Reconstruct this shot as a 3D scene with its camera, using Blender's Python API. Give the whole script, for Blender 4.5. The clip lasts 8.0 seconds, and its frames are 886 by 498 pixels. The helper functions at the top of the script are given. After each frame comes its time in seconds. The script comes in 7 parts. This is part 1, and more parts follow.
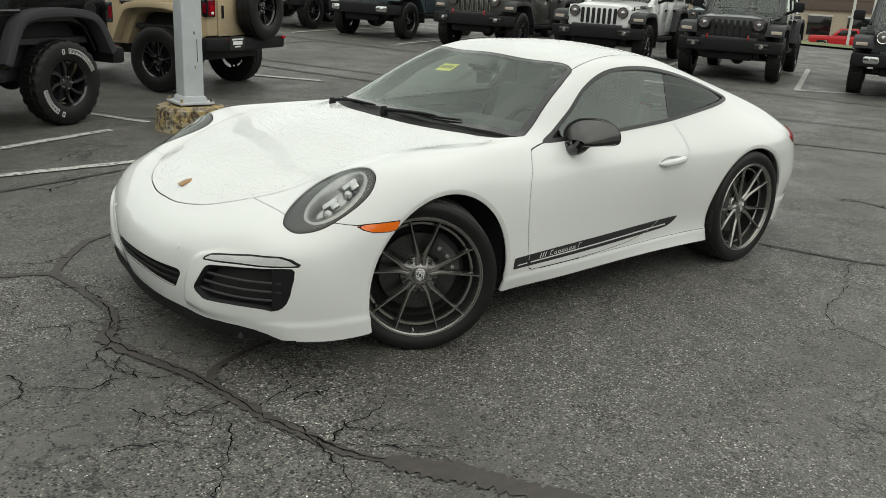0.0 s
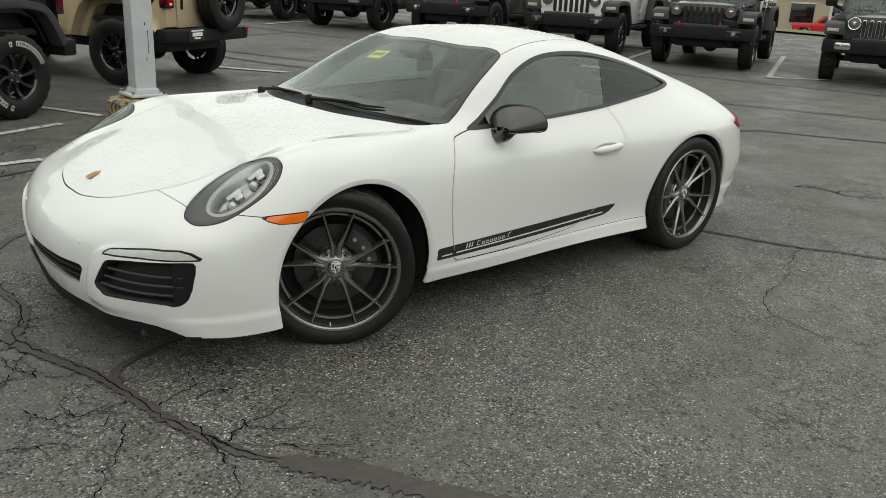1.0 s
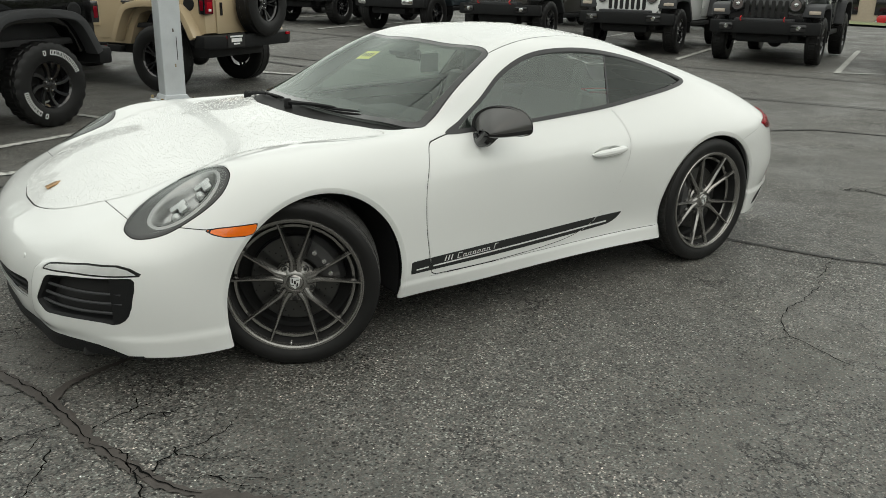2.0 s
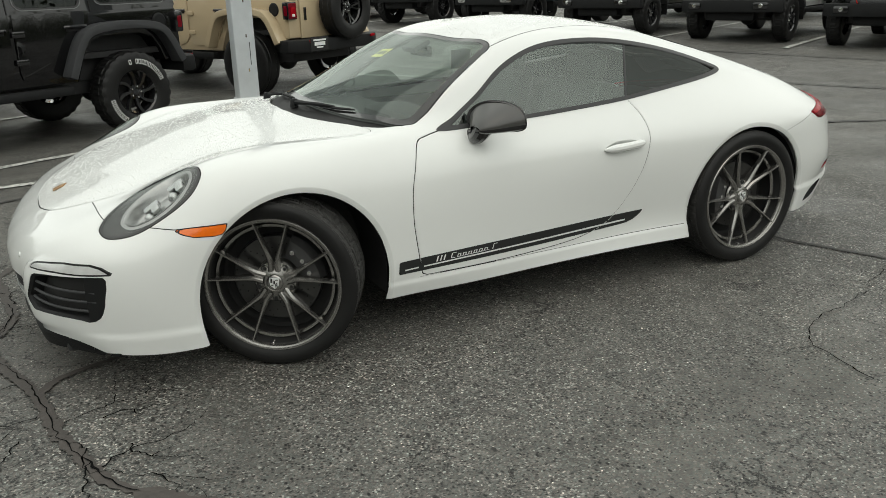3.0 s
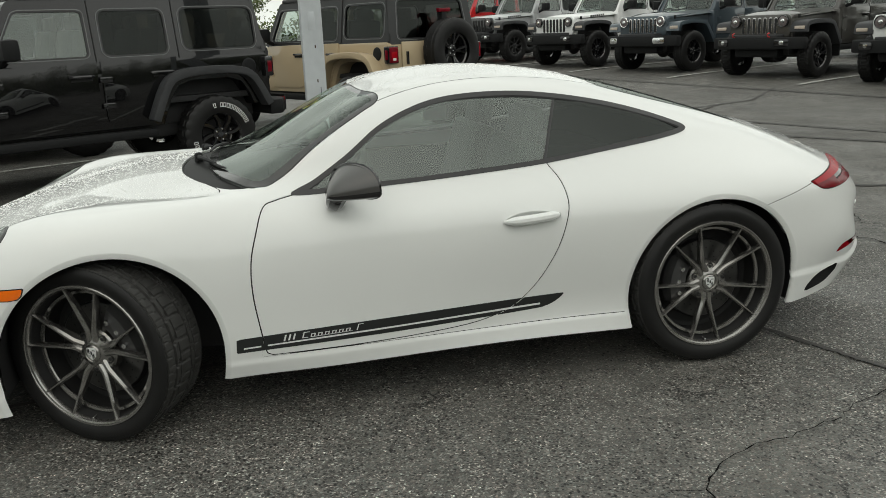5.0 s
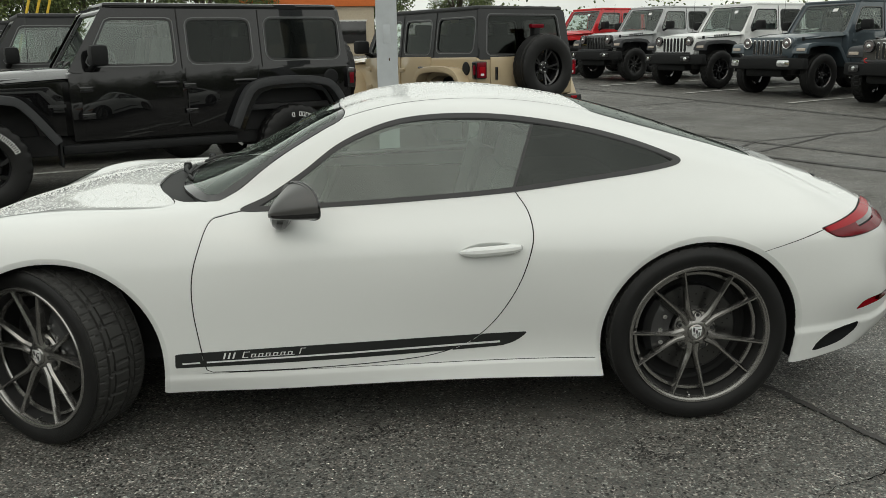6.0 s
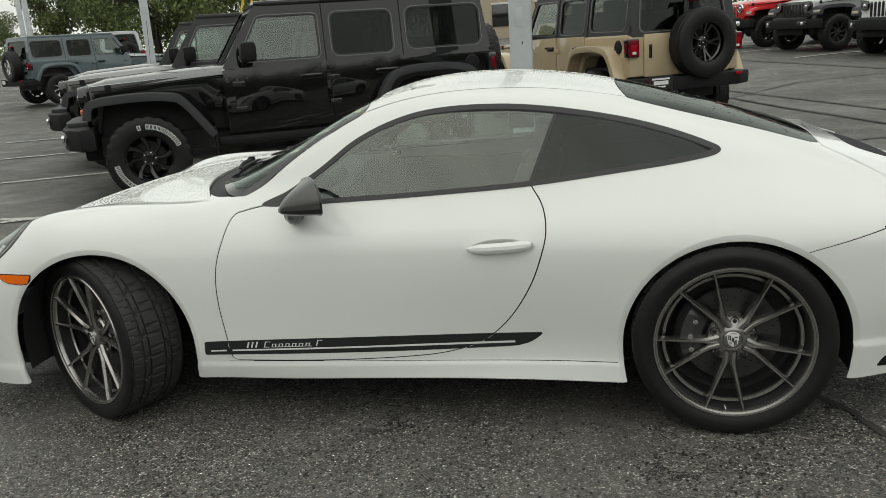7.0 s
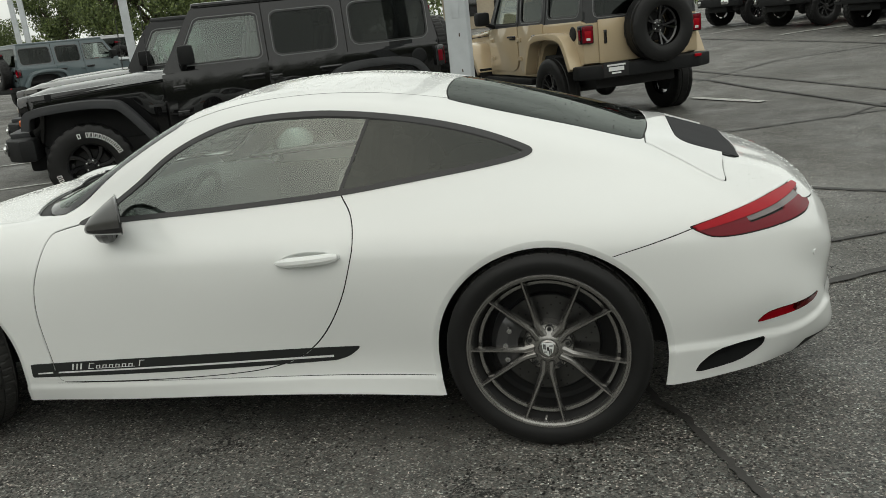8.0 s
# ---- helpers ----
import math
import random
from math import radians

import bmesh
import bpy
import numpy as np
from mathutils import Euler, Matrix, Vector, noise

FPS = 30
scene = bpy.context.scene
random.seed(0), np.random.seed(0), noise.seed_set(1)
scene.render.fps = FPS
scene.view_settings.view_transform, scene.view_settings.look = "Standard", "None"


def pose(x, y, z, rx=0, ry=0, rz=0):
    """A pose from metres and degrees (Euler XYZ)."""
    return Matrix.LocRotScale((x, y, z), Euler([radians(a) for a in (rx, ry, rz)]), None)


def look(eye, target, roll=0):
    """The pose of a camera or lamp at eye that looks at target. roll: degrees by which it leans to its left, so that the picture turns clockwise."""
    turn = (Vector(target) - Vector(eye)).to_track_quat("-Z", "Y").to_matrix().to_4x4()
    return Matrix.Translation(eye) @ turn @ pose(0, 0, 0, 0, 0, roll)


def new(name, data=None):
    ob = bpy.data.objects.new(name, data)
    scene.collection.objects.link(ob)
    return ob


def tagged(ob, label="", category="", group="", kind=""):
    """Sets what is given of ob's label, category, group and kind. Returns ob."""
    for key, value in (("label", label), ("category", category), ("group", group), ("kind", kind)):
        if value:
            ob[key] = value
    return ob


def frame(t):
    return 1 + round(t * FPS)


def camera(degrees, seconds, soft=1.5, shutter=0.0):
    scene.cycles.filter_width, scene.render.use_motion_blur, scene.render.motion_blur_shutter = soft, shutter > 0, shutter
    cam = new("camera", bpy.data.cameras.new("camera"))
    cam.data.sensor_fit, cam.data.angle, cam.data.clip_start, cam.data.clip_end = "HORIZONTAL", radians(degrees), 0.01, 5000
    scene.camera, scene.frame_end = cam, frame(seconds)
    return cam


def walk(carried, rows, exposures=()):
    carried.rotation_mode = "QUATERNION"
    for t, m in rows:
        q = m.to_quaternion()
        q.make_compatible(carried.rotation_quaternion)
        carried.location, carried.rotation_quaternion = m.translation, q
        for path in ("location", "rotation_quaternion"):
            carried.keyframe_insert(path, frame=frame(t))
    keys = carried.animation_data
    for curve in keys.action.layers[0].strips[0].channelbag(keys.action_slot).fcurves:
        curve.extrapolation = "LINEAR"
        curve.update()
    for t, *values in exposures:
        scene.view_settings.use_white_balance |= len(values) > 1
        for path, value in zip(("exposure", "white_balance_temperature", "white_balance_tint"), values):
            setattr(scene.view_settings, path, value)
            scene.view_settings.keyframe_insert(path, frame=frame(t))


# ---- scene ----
cam = camera(56.4, 8.0, soft=0.8)
PATH = [
    (0, (-2.066, -3.439, 1.515), (-0.84, -1.98, 0.909), 3.2),
    (0.5, (-1.919, -3.485, 1.512), (-0.645, -2.067, 0.905), 2.6),
    (1, (-1.768, -3.563, 1.495), (-0.527, -2.124, 0.872), 2.7),
    (1.2, (-1.71, -3.58, 1.502), (-0.516, -2.104, 0.873), 2.1),
    (2.3, (-1.127, -3.674, 1.459), (-0.127, -2.057, 0.84), -0.2),
    (2.5, (-1.05, -3.747, 1.453), (-0.154, -2.069, 0.834), -1.5),
    (3, (-0.75, -3.827, 1.443), (0.096, -2.126, 0.819), -1.6),
    (3.5, (-0.401, -3.821, 1.444), (0.484, -2.141, 0.816), -1.2),
    (4, (-0.058, -3.93, 1.436), (0.571, -2.12, 0.862), -3.1),
    (4.5, (0.312, -3.893, 1.408), (0.815, -2.035, 0.864), -3.6),
    (4.7, (0.445, -3.857, 1.424), (0.916, -1.989, 0.886), -2.9),
    (5.8, (1.202, -3.805, 1.407), (1.4, -1.873, 0.929), -1.6),
    (6, (1.325, -3.753, 1.415), (1.436, -1.815, 0.934), -0.9),
    (6.5, (1.668, -3.691, 1.407), (1.461, -1.763, 0.915), -2.5),
    (7, (2.007, -3.637, 1.424), (1.633, -1.739, 0.918), -3.8),
    (7.5, (2.32, -3.492, 1.419), (1.933, -1.603, 0.889), -5.3),
    (8, (2.703, -3.394, 1.413), (2.28, -1.512, 0.886), -6.2),
]
walk(cam, [(t, look(eye, target, roll)) for t, eye, target, roll in PATH],
     exposures=[(0, .43, 6500, 8), (2.5, .46, 6500, 8), (3.2, .53, 6500, 8), (4.5, .37, 6500, 8), (6, .28, 6500, 8), (8, .27, 6500, 8)])

# ---- light: a bright overcast sky ----
world = bpy.data.worlds.new("overcast_sky")
scene.world = world
world.use_nodes = True
wn = world.node_tree.nodes
wl = world.node_tree.links
sky = wn.new("ShaderNodeTexSky")
sky.sky_type = "NISHITA"
sky.sun_disc = False
sky.sun_elevation = radians(55)
sky.sun_rotation = radians(200)
sky.air_density = 1.0
sky.dust_density = 6.0
cloud = wn.new("ShaderNodeMixRGB")       # cloud cover greys the sky
cloud.inputs["Fac"].default_value = 0.88
cloud.inputs["Color2"].default_value = (9.1, 9.35, 8.7, 1)
wl.new(sky.outputs["Color"], cloud.inputs["Color1"])
puff = wn.new("ShaderNodeTexNoise")      # soft uneven cloud base over the whole sky
puff.inputs["Scale"].default_value = 3.2
puff.inputs["Detail"].default_value = 6
puff.inputs["Roughness"].default_value = 0.6
wl.new(wn.new("ShaderNodeTexCoord").outputs["Generated"], puff.inputs["Vector"])
shade = wn.new("ShaderNodeMapRange")
shade.inputs["From Min"].default_value = 0.3
shade.inputs["From Max"].default_value = 0.7
shade.inputs["To Min"].default_value = 0.72
shade.inputs["To Max"].default_value = 1.28
wl.new(puff.outputs["Fac"], shade.inputs["Value"])
clouded = wn.new("ShaderNodeMixRGB")
clouded.blend_type = "MULTIPLY"
clouded.inputs["Fac"].default_value = 1.0
wl.new(cloud.outputs["Color"], clouded.inputs["Color1"])
wl.new(shade.outputs["Result"], clouded.inputs["Color2"])
wl.new(clouded.outputs["Color"], wn["Background"].inputs["Color"])
wn["Background"].inputs["Strength"].default_value = 0.085
sun = new("sun", bpy.data.lights.new("sun", "SUN"))
sun.data.energy = 0.7
sun.data.angle = radians(125)
sun.data.color = (1.0, 0.97, 0.93)
sun.matrix_world = look((3, -6, 14), (0, 0, 0))
scene.view_settings.exposure = 0.0

# ---- materials ----
def nodes_of(name):
    m = bpy.data.materials.new(name)
    m.use_nodes = True
    return m, m.node_tree.nodes, m.node_tree.links, m.node_tree.nodes["Principled BSDF"]


def material(name, colour, rough=0.5, metal=0.0, coat=0.0, vary=0.0, scale=8.0, bump=0.0, bump_scale=60.0, spec=0.5, rough_vary=0.0):
    """A painted, moulded or woven surface: one colour with soft mottling, uneven gloss and fine relief."""
    m, n, l, b = nodes_of(name)
    b.inputs["Base Color"].default_value = (*colour, 1)
    b.inputs["Roughness"].default_value = rough
    b.inputs["Metallic"].default_value = metal
    b.inputs["Coat Weight"].default_value = coat
    b.inputs["Coat Roughness"].default_value = 0.04
    b.inputs["Specular IOR Level"].default_value = spec
    co = n.new("ShaderNodeTexCoord")
    if vary or rough_vary:
        t = n.new("ShaderNodeTexNoise")
        t.inputs["Scale"].default_value = scale
        t.inputs["Detail"].default_value = 6
        l.new(co.outputs["Object"], t.inputs["Vector"])
        if vary:
            mix = n.new("ShaderNodeMixRGB")
            mix.inputs["Color1"].default_value = (*[c * (1 - vary) for c in colour], 1)
            mix.inputs["Color2"].default_value = (*[min(1, c * (1 + vary)) for c in colour], 1)
            l.new(t.outputs["Fac"], mix.inputs["Fac"])
            l.new(mix.outputs["Color"], b.inputs["Base Color"])
        if rough_vary:
            r = n.new("ShaderNodeMapRange")
            r.inputs["To Min"].default_value = max(0.02, rough - rough_vary)
            r.inputs["To Max"].default_value = rough + rough_vary
            l.new(t.outputs["Fac"], r.inputs["Value"])
            l.new(r.outputs["Result"], b.inputs["Roughness"])
    if bump:
        t2 = n.new("ShaderNodeTexNoise")
        t2.inputs["Scale"].default_value = bump_scale
        t2.inputs["Detail"].default_value = 4
        l.new(co.outputs["Object"], t2.inputs["Vector"])
        bp = n.new("ShaderNodeBump")
        bp.inputs["Strength"].default_value = bump
        bp.inputs["Distance"].default_value = 0.004
        l.new(t2.outputs["Fac"], bp.inputs["Height"])
        l.new(bp.outputs["Normal"], b.inputs["Normal"])
    return m


def glass(name, tint, rough=0.0, gloss=1.0, face=0.085):
    """Thin tinted pane: see-through tint under a Fresnel gloss."""
    m, n, l, b = nodes_of(name)
    n.remove(b)
    out = n["Material Output"]
    tr = n.new("ShaderNodeBsdfTransparent")
    tr.inputs["Color"].default_value = (*tint, 1)
    gl = n.new("ShaderNodeBsdfGlossy")
    gl.inputs["Roughness"].default_value = rough
    gl.inputs["Color"].default_value = (gloss * 0.93, gloss, gloss * 0.95, 1)
    lw = n.new("ShaderNodeLayerWeight")
    lw.inputs["Blend"].default_value = 0.5
    pw = n.new("ShaderNodeMath")
    pw.operation = "POWER"
    pw.inputs[1].default_value = 5.0
    l.new(lw.outputs["Facing"], pw.inputs[0])
    fr = n.new("ShaderNodeMath")
    fr.operation = "MULTIPLY_ADD"
    fr.inputs[1].default_value = 0.85
    fr.inputs[2].default_value = face
    l.new(pw.outputs["Value"], fr.inputs[0])
    mx = n.new("ShaderNodeMixShader")
    l.new(fr.outputs["Value"], mx.inputs["Fac"])
    l.new(tr.outputs["BSDF"], mx.inputs[1])
    l.new(gl.outputs["BSDF"], mx.inputs[2])
    l.new(mx.outputs["Shader"], out.inputs["Surface"])
    return m


def paint(name, colour, rough=0.25, flake=0.0):
    """Car paint under clear lacquer with a film of dust and water specks."""
    m, n, l, b = nodes_of(name)
    co = n.new("ShaderNodeTexCoord")
    t = n.new("ShaderNodeTexNoise")
    t.inputs["Scale"].default_value = 2.2
    t.inputs["Detail"].default_value = 8
    l.new(co.outputs["Object"], t.inputs["Vector"])
    mix = n.new("ShaderNodeMixRGB")
    mix.inputs["Color1"].default_value = (*[c * 0.965 for c in colour], 1)
    mix.inputs["Color2"].default_value = (*colour, 1)
    l.new(t.outputs["Fac"], mix.inputs["Fac"])
    l.new(mix.outputs["Color"], b.inputs["Base Color"])
    b.inputs["Roughness"].default_value = rough
    b.inputs["Metallic"].default_value = flake
    b.inputs["Coat Weight"].default_value = 1.0
    b.inputs["Specular IOR Level"].default_value = 0.1
    r = n.new("ShaderNodeMapRange")
    r.inputs["To Min"].default_value = 0.01
    r.inputs["To Max"].default_value = 0.05
    l.new(t.outputs["Fac"], r.inputs["Value"])
    l.new(r.outputs["Result"], b.inputs["Coat Roughness"])
    return m


M = {}
M["white"] = paint("white_paint", (0.735, 0.75, 0.735), 0.30)
# near-black for joints and marks; shade painted in for wheel barrels and bolt recesses
M["gap"] = material("gap_and_shade_black", (0.012, 0.012, 0.012), 0.8)
M["trim"] = material("black_rubber_trim", (0.018, 0.018, 0.019), 0.42, vary=0.15)
M["plastic"] = material("black_plastic", (0.011, 0.0115, 0.012), 0.6, spec=0.2, vary=0.2, bump=0.15, bump_scale=400)
M["greyplastic"] = material("grained_grey_plastic", (0.040, 0.0415, 0.044), 0.58, spec=0.3, vary=0.15, bump=0.2, bump_scale=300)
M["agate"] = material("satin_agate_grey", (0.05, 0.049, 0.047), 0.28, coat=0.4, vary=0.08)
M["gloss"] = material("gloss_black", (0.01, 0.01, 0.011), 0.12, coat=0.6)
M["decal"] = material("black_vinyl_decal", (0.014, 0.016, 0.016), 0.3, coat=0.3)
M["letters"] = material("silver_white_decal", (0.7, 0.71, 0.7), 0.35)
M["tyre"] = material("tyre_rubber", (0.0085, 0.0085, 0.0085), 0.5, spec=0.32, vary=0.25, scale=20, bump=0.2, bump_scale=250)
M["tread"] = material("dusty_tread_rubber", (0.030, 0.0295, 0.028), 0.65, spec=0.4, vary=0.3, scale=25, bump=0.2, bump_scale=250)
M["rim"] = material("titanium_grey_alloy", (0.32, 0.313, 0.30), 0.26, metal=0.92, coat=0.1, vary=0.06)
M["darkmetal"] = material("dark_metal", (0.03, 0.03, 0.03), 0.5, metal=0.4, vary=0.2)
M["caliper"] = material("dark_caliper_enamel", (0.045, 0.045, 0.046), 0.28, metal=0.3, coat=0.4, vary=0.1)
M["disc"] = material("brake_disc_steel", (0.085, 0.085, 0.083), 0.33, metal=0.9, vary=0.15, scale=30)
M["steel"] = material("polished_steel", (0.6, 0.6, 0.6), 0.22, metal=1.0, vary=0.05)
M["chrome"] = material("bright_chrome", (0.72, 0.73, 0.73), 0.12, metal=1.0)
M["amber"] = material("amber_lens", (0.80, 0.15, 0.006), 0.18, coat=0.6, vary=0.1, scale=60)
M["redlens"] = material("red_lens", (0.15, 0.003, 0.010), 0.18, coat=0.1, spec=0.2, vary=0.1, scale=40)
M["redbright"] = material("bright_red_lens", (0.33, 0.003, 0.010), 0.22, coat=0.0, spec=0.2, vary=0.06, scale=40)
M["smoke"] = material("smoked_lens", (0.12, 0.10, 0.10), 0.1, coat=0.6)
M["gold"] = material("gold_enamel", (0.36, 0.20, 0.07), 0.3, metal=0.4, vary=0.6, scale=130)
M["interior"] = material("interior_black", (0.026, 0.026, 0.027), 0.75, vary=0.2, bump=0.2, bump_scale=300)
M["seat"] = material("seat_leather", (0.07, 0.07, 0.068), 0.55, vary=0.2, bump=0.3, bump_scale=160)
M["white_paper"] = material("paper_white", (0.75, 0.76, 0.75), 0.7, vary=0.04)
M["yellow_paper"] = material("yellow_sticker", (0.75, 0.70, 0.10), 0.6, vary=0.06)
M["glass_screen"] = glass("screen_glass", (0.80, 0.87, 0.82), face=0.08)
M["lampbowl"] = material("lamp_bowl_grey", (0.42, 0.42, 0.415), 0.28, metal=0.75, vary=0.3, scale=30)
M["module"] = material("clear_lamp_module", (0.56, 0.57, 0.56), 0.15, metal=0.6, coat=0.5, vary=0.3, scale=60)
M["glass_clear"] = glass("clear_glass", (0.80, 0.84, 0.82))
M["glass_side"] = glass("green_tinted_glass", (0.60, 0.69, 0.64), face=0.11)
M["glass_dark"] = glass("privacy_glass", (0.10, 0.095, 0.09), face=0.045)
M["glass_tint"] = glass("smoked_wagon_glass", (0.16, 0.165, 0.16), face=0.022)
M["glass_rear"] = glass("rear_glass", (0.10, 0.10, 0.095), gloss=0.6, face=0.03)
M["rain"] = glass("rain_drop", (0.97, 0.97, 0.97), face=0.03)
# near-black colour stands in for drops breaking the sky's reflection
M["rain_dark"] = material("opaque_dark_rain", (0.010, 0.010, 0.010), 0.05, spec=0.3)
# opaque white: the brightness of paint seen through drops put into the colour
M["rain_white"] = material("opaque_white_rain", (0.735, 0.75, 0.735), 0.08, spec=0.3)
M["lampring"] = material("satin_lamp_ring", (0.36, 0.36, 0.355), 0.28, metal=0.6)
M["frit"] = material("painted_glass_border", (0.012, 0.012, 0.012), 0.08, coat=0.5, spec=0.5)
M["blade"] = material("running_light_lens", (0.55, 0.56, 0.555), 0.14, coat=0.8, vary=0.12, scale=40)
M["lampgrey"] = material("lamp_surround_grey", (0.055, 0.055, 0.054), 0.3, coat=0.3, vary=0.1)
M["seal"] = material("dark_lamp_seal", (0.03, 0.03, 0.03), 0.35, coat=0.3)
M["darkred"] = material("dark_red_lens", (0.10, 0.012, 0.014), 0.14, coat=0.7)
M["cowl"] = material("matt_black_cowl", (0.008, 0.008, 0.008), 0.55, spec=0.25, vary=0.3, scale=30)
# paler grey stands in for the gloss highlight along the window rubber
M["rubline"] = material("painted_highlight_grey", (0.13, 0.135, 0.135), 0.3, coat=0.3)
M["lens"] = glass("clear_lens", (0.90, 0.91, 0.91), gloss=0.75, face=0.03)
M["mirror"] = material("mirror_glass", (0.8, 0.82, 0.82), 0.02, metal=1.0)


# ---- mesh tools ----
from mathutils.bvhtree import BVHTree


def link(name, mesh, mat, parent=None, label=""):
    ob = new(name, mesh)
    mesh.materials.append(M[mat] if isinstance(mat, str) else mat)
    if parent is not None:
        ob.parent = parent
    if label:
        ob["label"] = label
    return ob


def solid(name, verts, faces, mat, parent=None, label="", smooth=False, normals=None):
    me = bpy.data.meshes.new(name)
    me.from_pydata([tuple(v) for v in verts], [], [tuple(int(i) for i in f) for f in faces])
    me.update()
    if smooth:
        me.polygons.foreach_set("use_smooth", [True] * len(me.polygons))
        if normals is None:
            me.set_sharp_from_angle(angle=radians(24))
    if normals is not None:
        me.normals_split_custom_set_from_vertices([tuple(n) for n in normals])
    return link(name, me, mat, parent, label)


def part(name, bm, mat, parent, label="", smooth=True):
    me = bpy.data.meshes.new(name)
    bm.to_mesh(me)
    bm.free()
    if smooth:
        me.polygons.foreach_set("use_smooth", [True] * len(me.polygons))
        me.set_sharp_from_angle(angle=radians(24))
    return link(name, me, mat, parent, label)


def thing(name, m, label, category, group="", kind=""):
    ob = new(name)
    ob.matrix_world = m
    return tagged(ob, label, category, group, kind)


def add_box(bm, size, at, bevel=0.0, rot=None, segs=2):
    r = bmesh.ops.create_cube(bm, size=1.0)
    vs = r["verts"]
    bmesh.ops.scale(bm, vec=size, verts=vs)
    if bevel:
        es = list({e for v in vs for e in v.link_edges})
        g = bmesh.ops.bevel(bm, geom=es, offset=bevel, segments=segs, profile=0.6, affect="EDGES")
        vs = list({v for f in g["faces"] for v in f.verts} | {v for v in vs if v.is_valid})
    if rot is not None:
        bmesh.ops.rotate(bm, cent=(0, 0, 0), matrix=rot, verts=vs)
    bmesh.ops.translate(bm, vec=at, verts=vs)
    return vs


def box(name, size, at, mat, parent, bevel=0.01, label="", rot=None):
    bm = bmesh.new()
    add_box(bm, size, at, bevel, rot)
    return part(name, bm, mat, parent, label)


def lathe_data(profile, segs=48, axis="y", arc=1.0):
    """Revolve (radius, along) pairs round an axis through the origin."""
    vs, fs = [], []
    n = len(profile)
    for i in range(segs):
        a = 2 * math.pi * arc * i / segs
        for r, h in profile:
            c, s = r * math.cos(a), r * math.sin(a)
            vs.append((c, h, s) if axis == "y" else (c, s, h) if axis == "z" else (h, c, s))
    for i in range(segs):
        j = (i + 1) % segs
        for k in range(n - 1):
            fs.append((i * n + k, j * n + k, j * n + k + 1, i * n + k + 1))
    return vs, fs


def lathe(name, profile, mat, parent, at=(0, 0, 0), segs=48, axis="y", label=""):
    vs, fs = lathe_data(profile, segs, axis)
    vs = [(x + at[0], y + at[1], z + at[2]) for x, y, z in vs]
    return solid(name, vs, fs, mat, parent, label, True)


def prism(name, outline, depth, mat, parent, plane="xz", at=0.0, bevel=0.0, label="", smooth=True, m=None):
    """A flat outline given depth along the third axis; at: where the outline lies on it."""
    bm = bmesh.new()
    place = {"xz": lambda a, b: (a, at, b), "xy": lambda a, b: (a, b, at), "yz": lambda a, b: (at, a, b)}[plane]
    f = bm.faces.new([bm.verts.new(place(a, b)) for a, b in outline])
    r = bmesh.ops.extrude_face_region(bm, geom=[f])
    d = {"xz": (0, depth, 0), "xy": (0, 0, depth), "yz": (depth, 0, 0)}[plane]
    bmesh.ops.translate(bm, vec=d, verts=[v for v in r["geom"] if isinstance(v, bmesh.types.BMVert)])
    bmesh.ops.recalc_face_normals(bm, faces=bm.faces)
    if bevel:
        bmesh.ops.bevel(bm, geom=[e for e in bm.edges], offset=bevel, segments=2, profile=0.6, affect="EDGES", clamp_overlap=True)
    if m is not None:
        bmesh.ops.transform(bm, matrix=m, verts=bm.verts)
    return part(name, bm, mat, parent, label, smooth)


def tube_data(points, radius, segs=8, closed=False, radii=None):
    pts = [Vector(p) for p in points]
    n = len(pts)
    vs, fs = [], []
    up = None
    for i, p in enumerate(pts):
        a = pts[(i - 1) % n] if closed or i else pts[i]
        b = pts[(i + 1) % n] if closed or i < n - 1 else pts[i]
        t = (b - a).normalized()
        if up is None:
            up = t.orthogonal().normalized()
        up = (up - t * up.dot(t)).normalized()
        w = t.cross(up)
        r = radii[i] if radii else radius
        for k in range(segs):
            q = 2 * math.pi * k / segs
            vs.append(p + (up * math.cos(q) + w * math.sin(q)) * r)
    for i in range(n if closed else n - 1):
        j = (i + 1) % n
        for k in range(segs):
            k2 = (k + 1) % segs
            fs.append((i * segs + k, i * segs + k2, j * segs + k2, j * segs + k))
    if not closed:
        fs.append(tuple(range(segs))[::-1])
        fs.append(tuple((n - 1) * segs + k for k in range(segs)))
    return vs, fs


def tube(name, points, radius, mat, parent, segs=8, closed=False, label="", radii=None):
    vs, fs = tube_data(points, radius, segs, closed, radii)
    return solid(name, vs, fs, mat, parent, label, True)


def curve_pts(keys, n=8, closed=False):
    """Catmull-Rom through the keys, n steps a span."""
    k = np.array(keys, float)
    m = len(k)
    out = []
    for i in range(m if closed else m - 1):
        p = [k[(i + d) % m] if closed else k[min(max(i + d, 0), m - 1)] for d in (-1, 0, 1, 2)]
        for j in range(n):
            t = j / n
            out.append(0.5 * ((2 * p[1]) + (p[2] - p[0]) * t + (2 * p[0] - 5 * p[1] + 4 * p[2] - p[3]) * t * t + (3 * p[1] - p[0] - 3 * p[2] + p[3]) * t ** 3))
    if not closed:
        out.append(k[-1])
    return np.array(out)


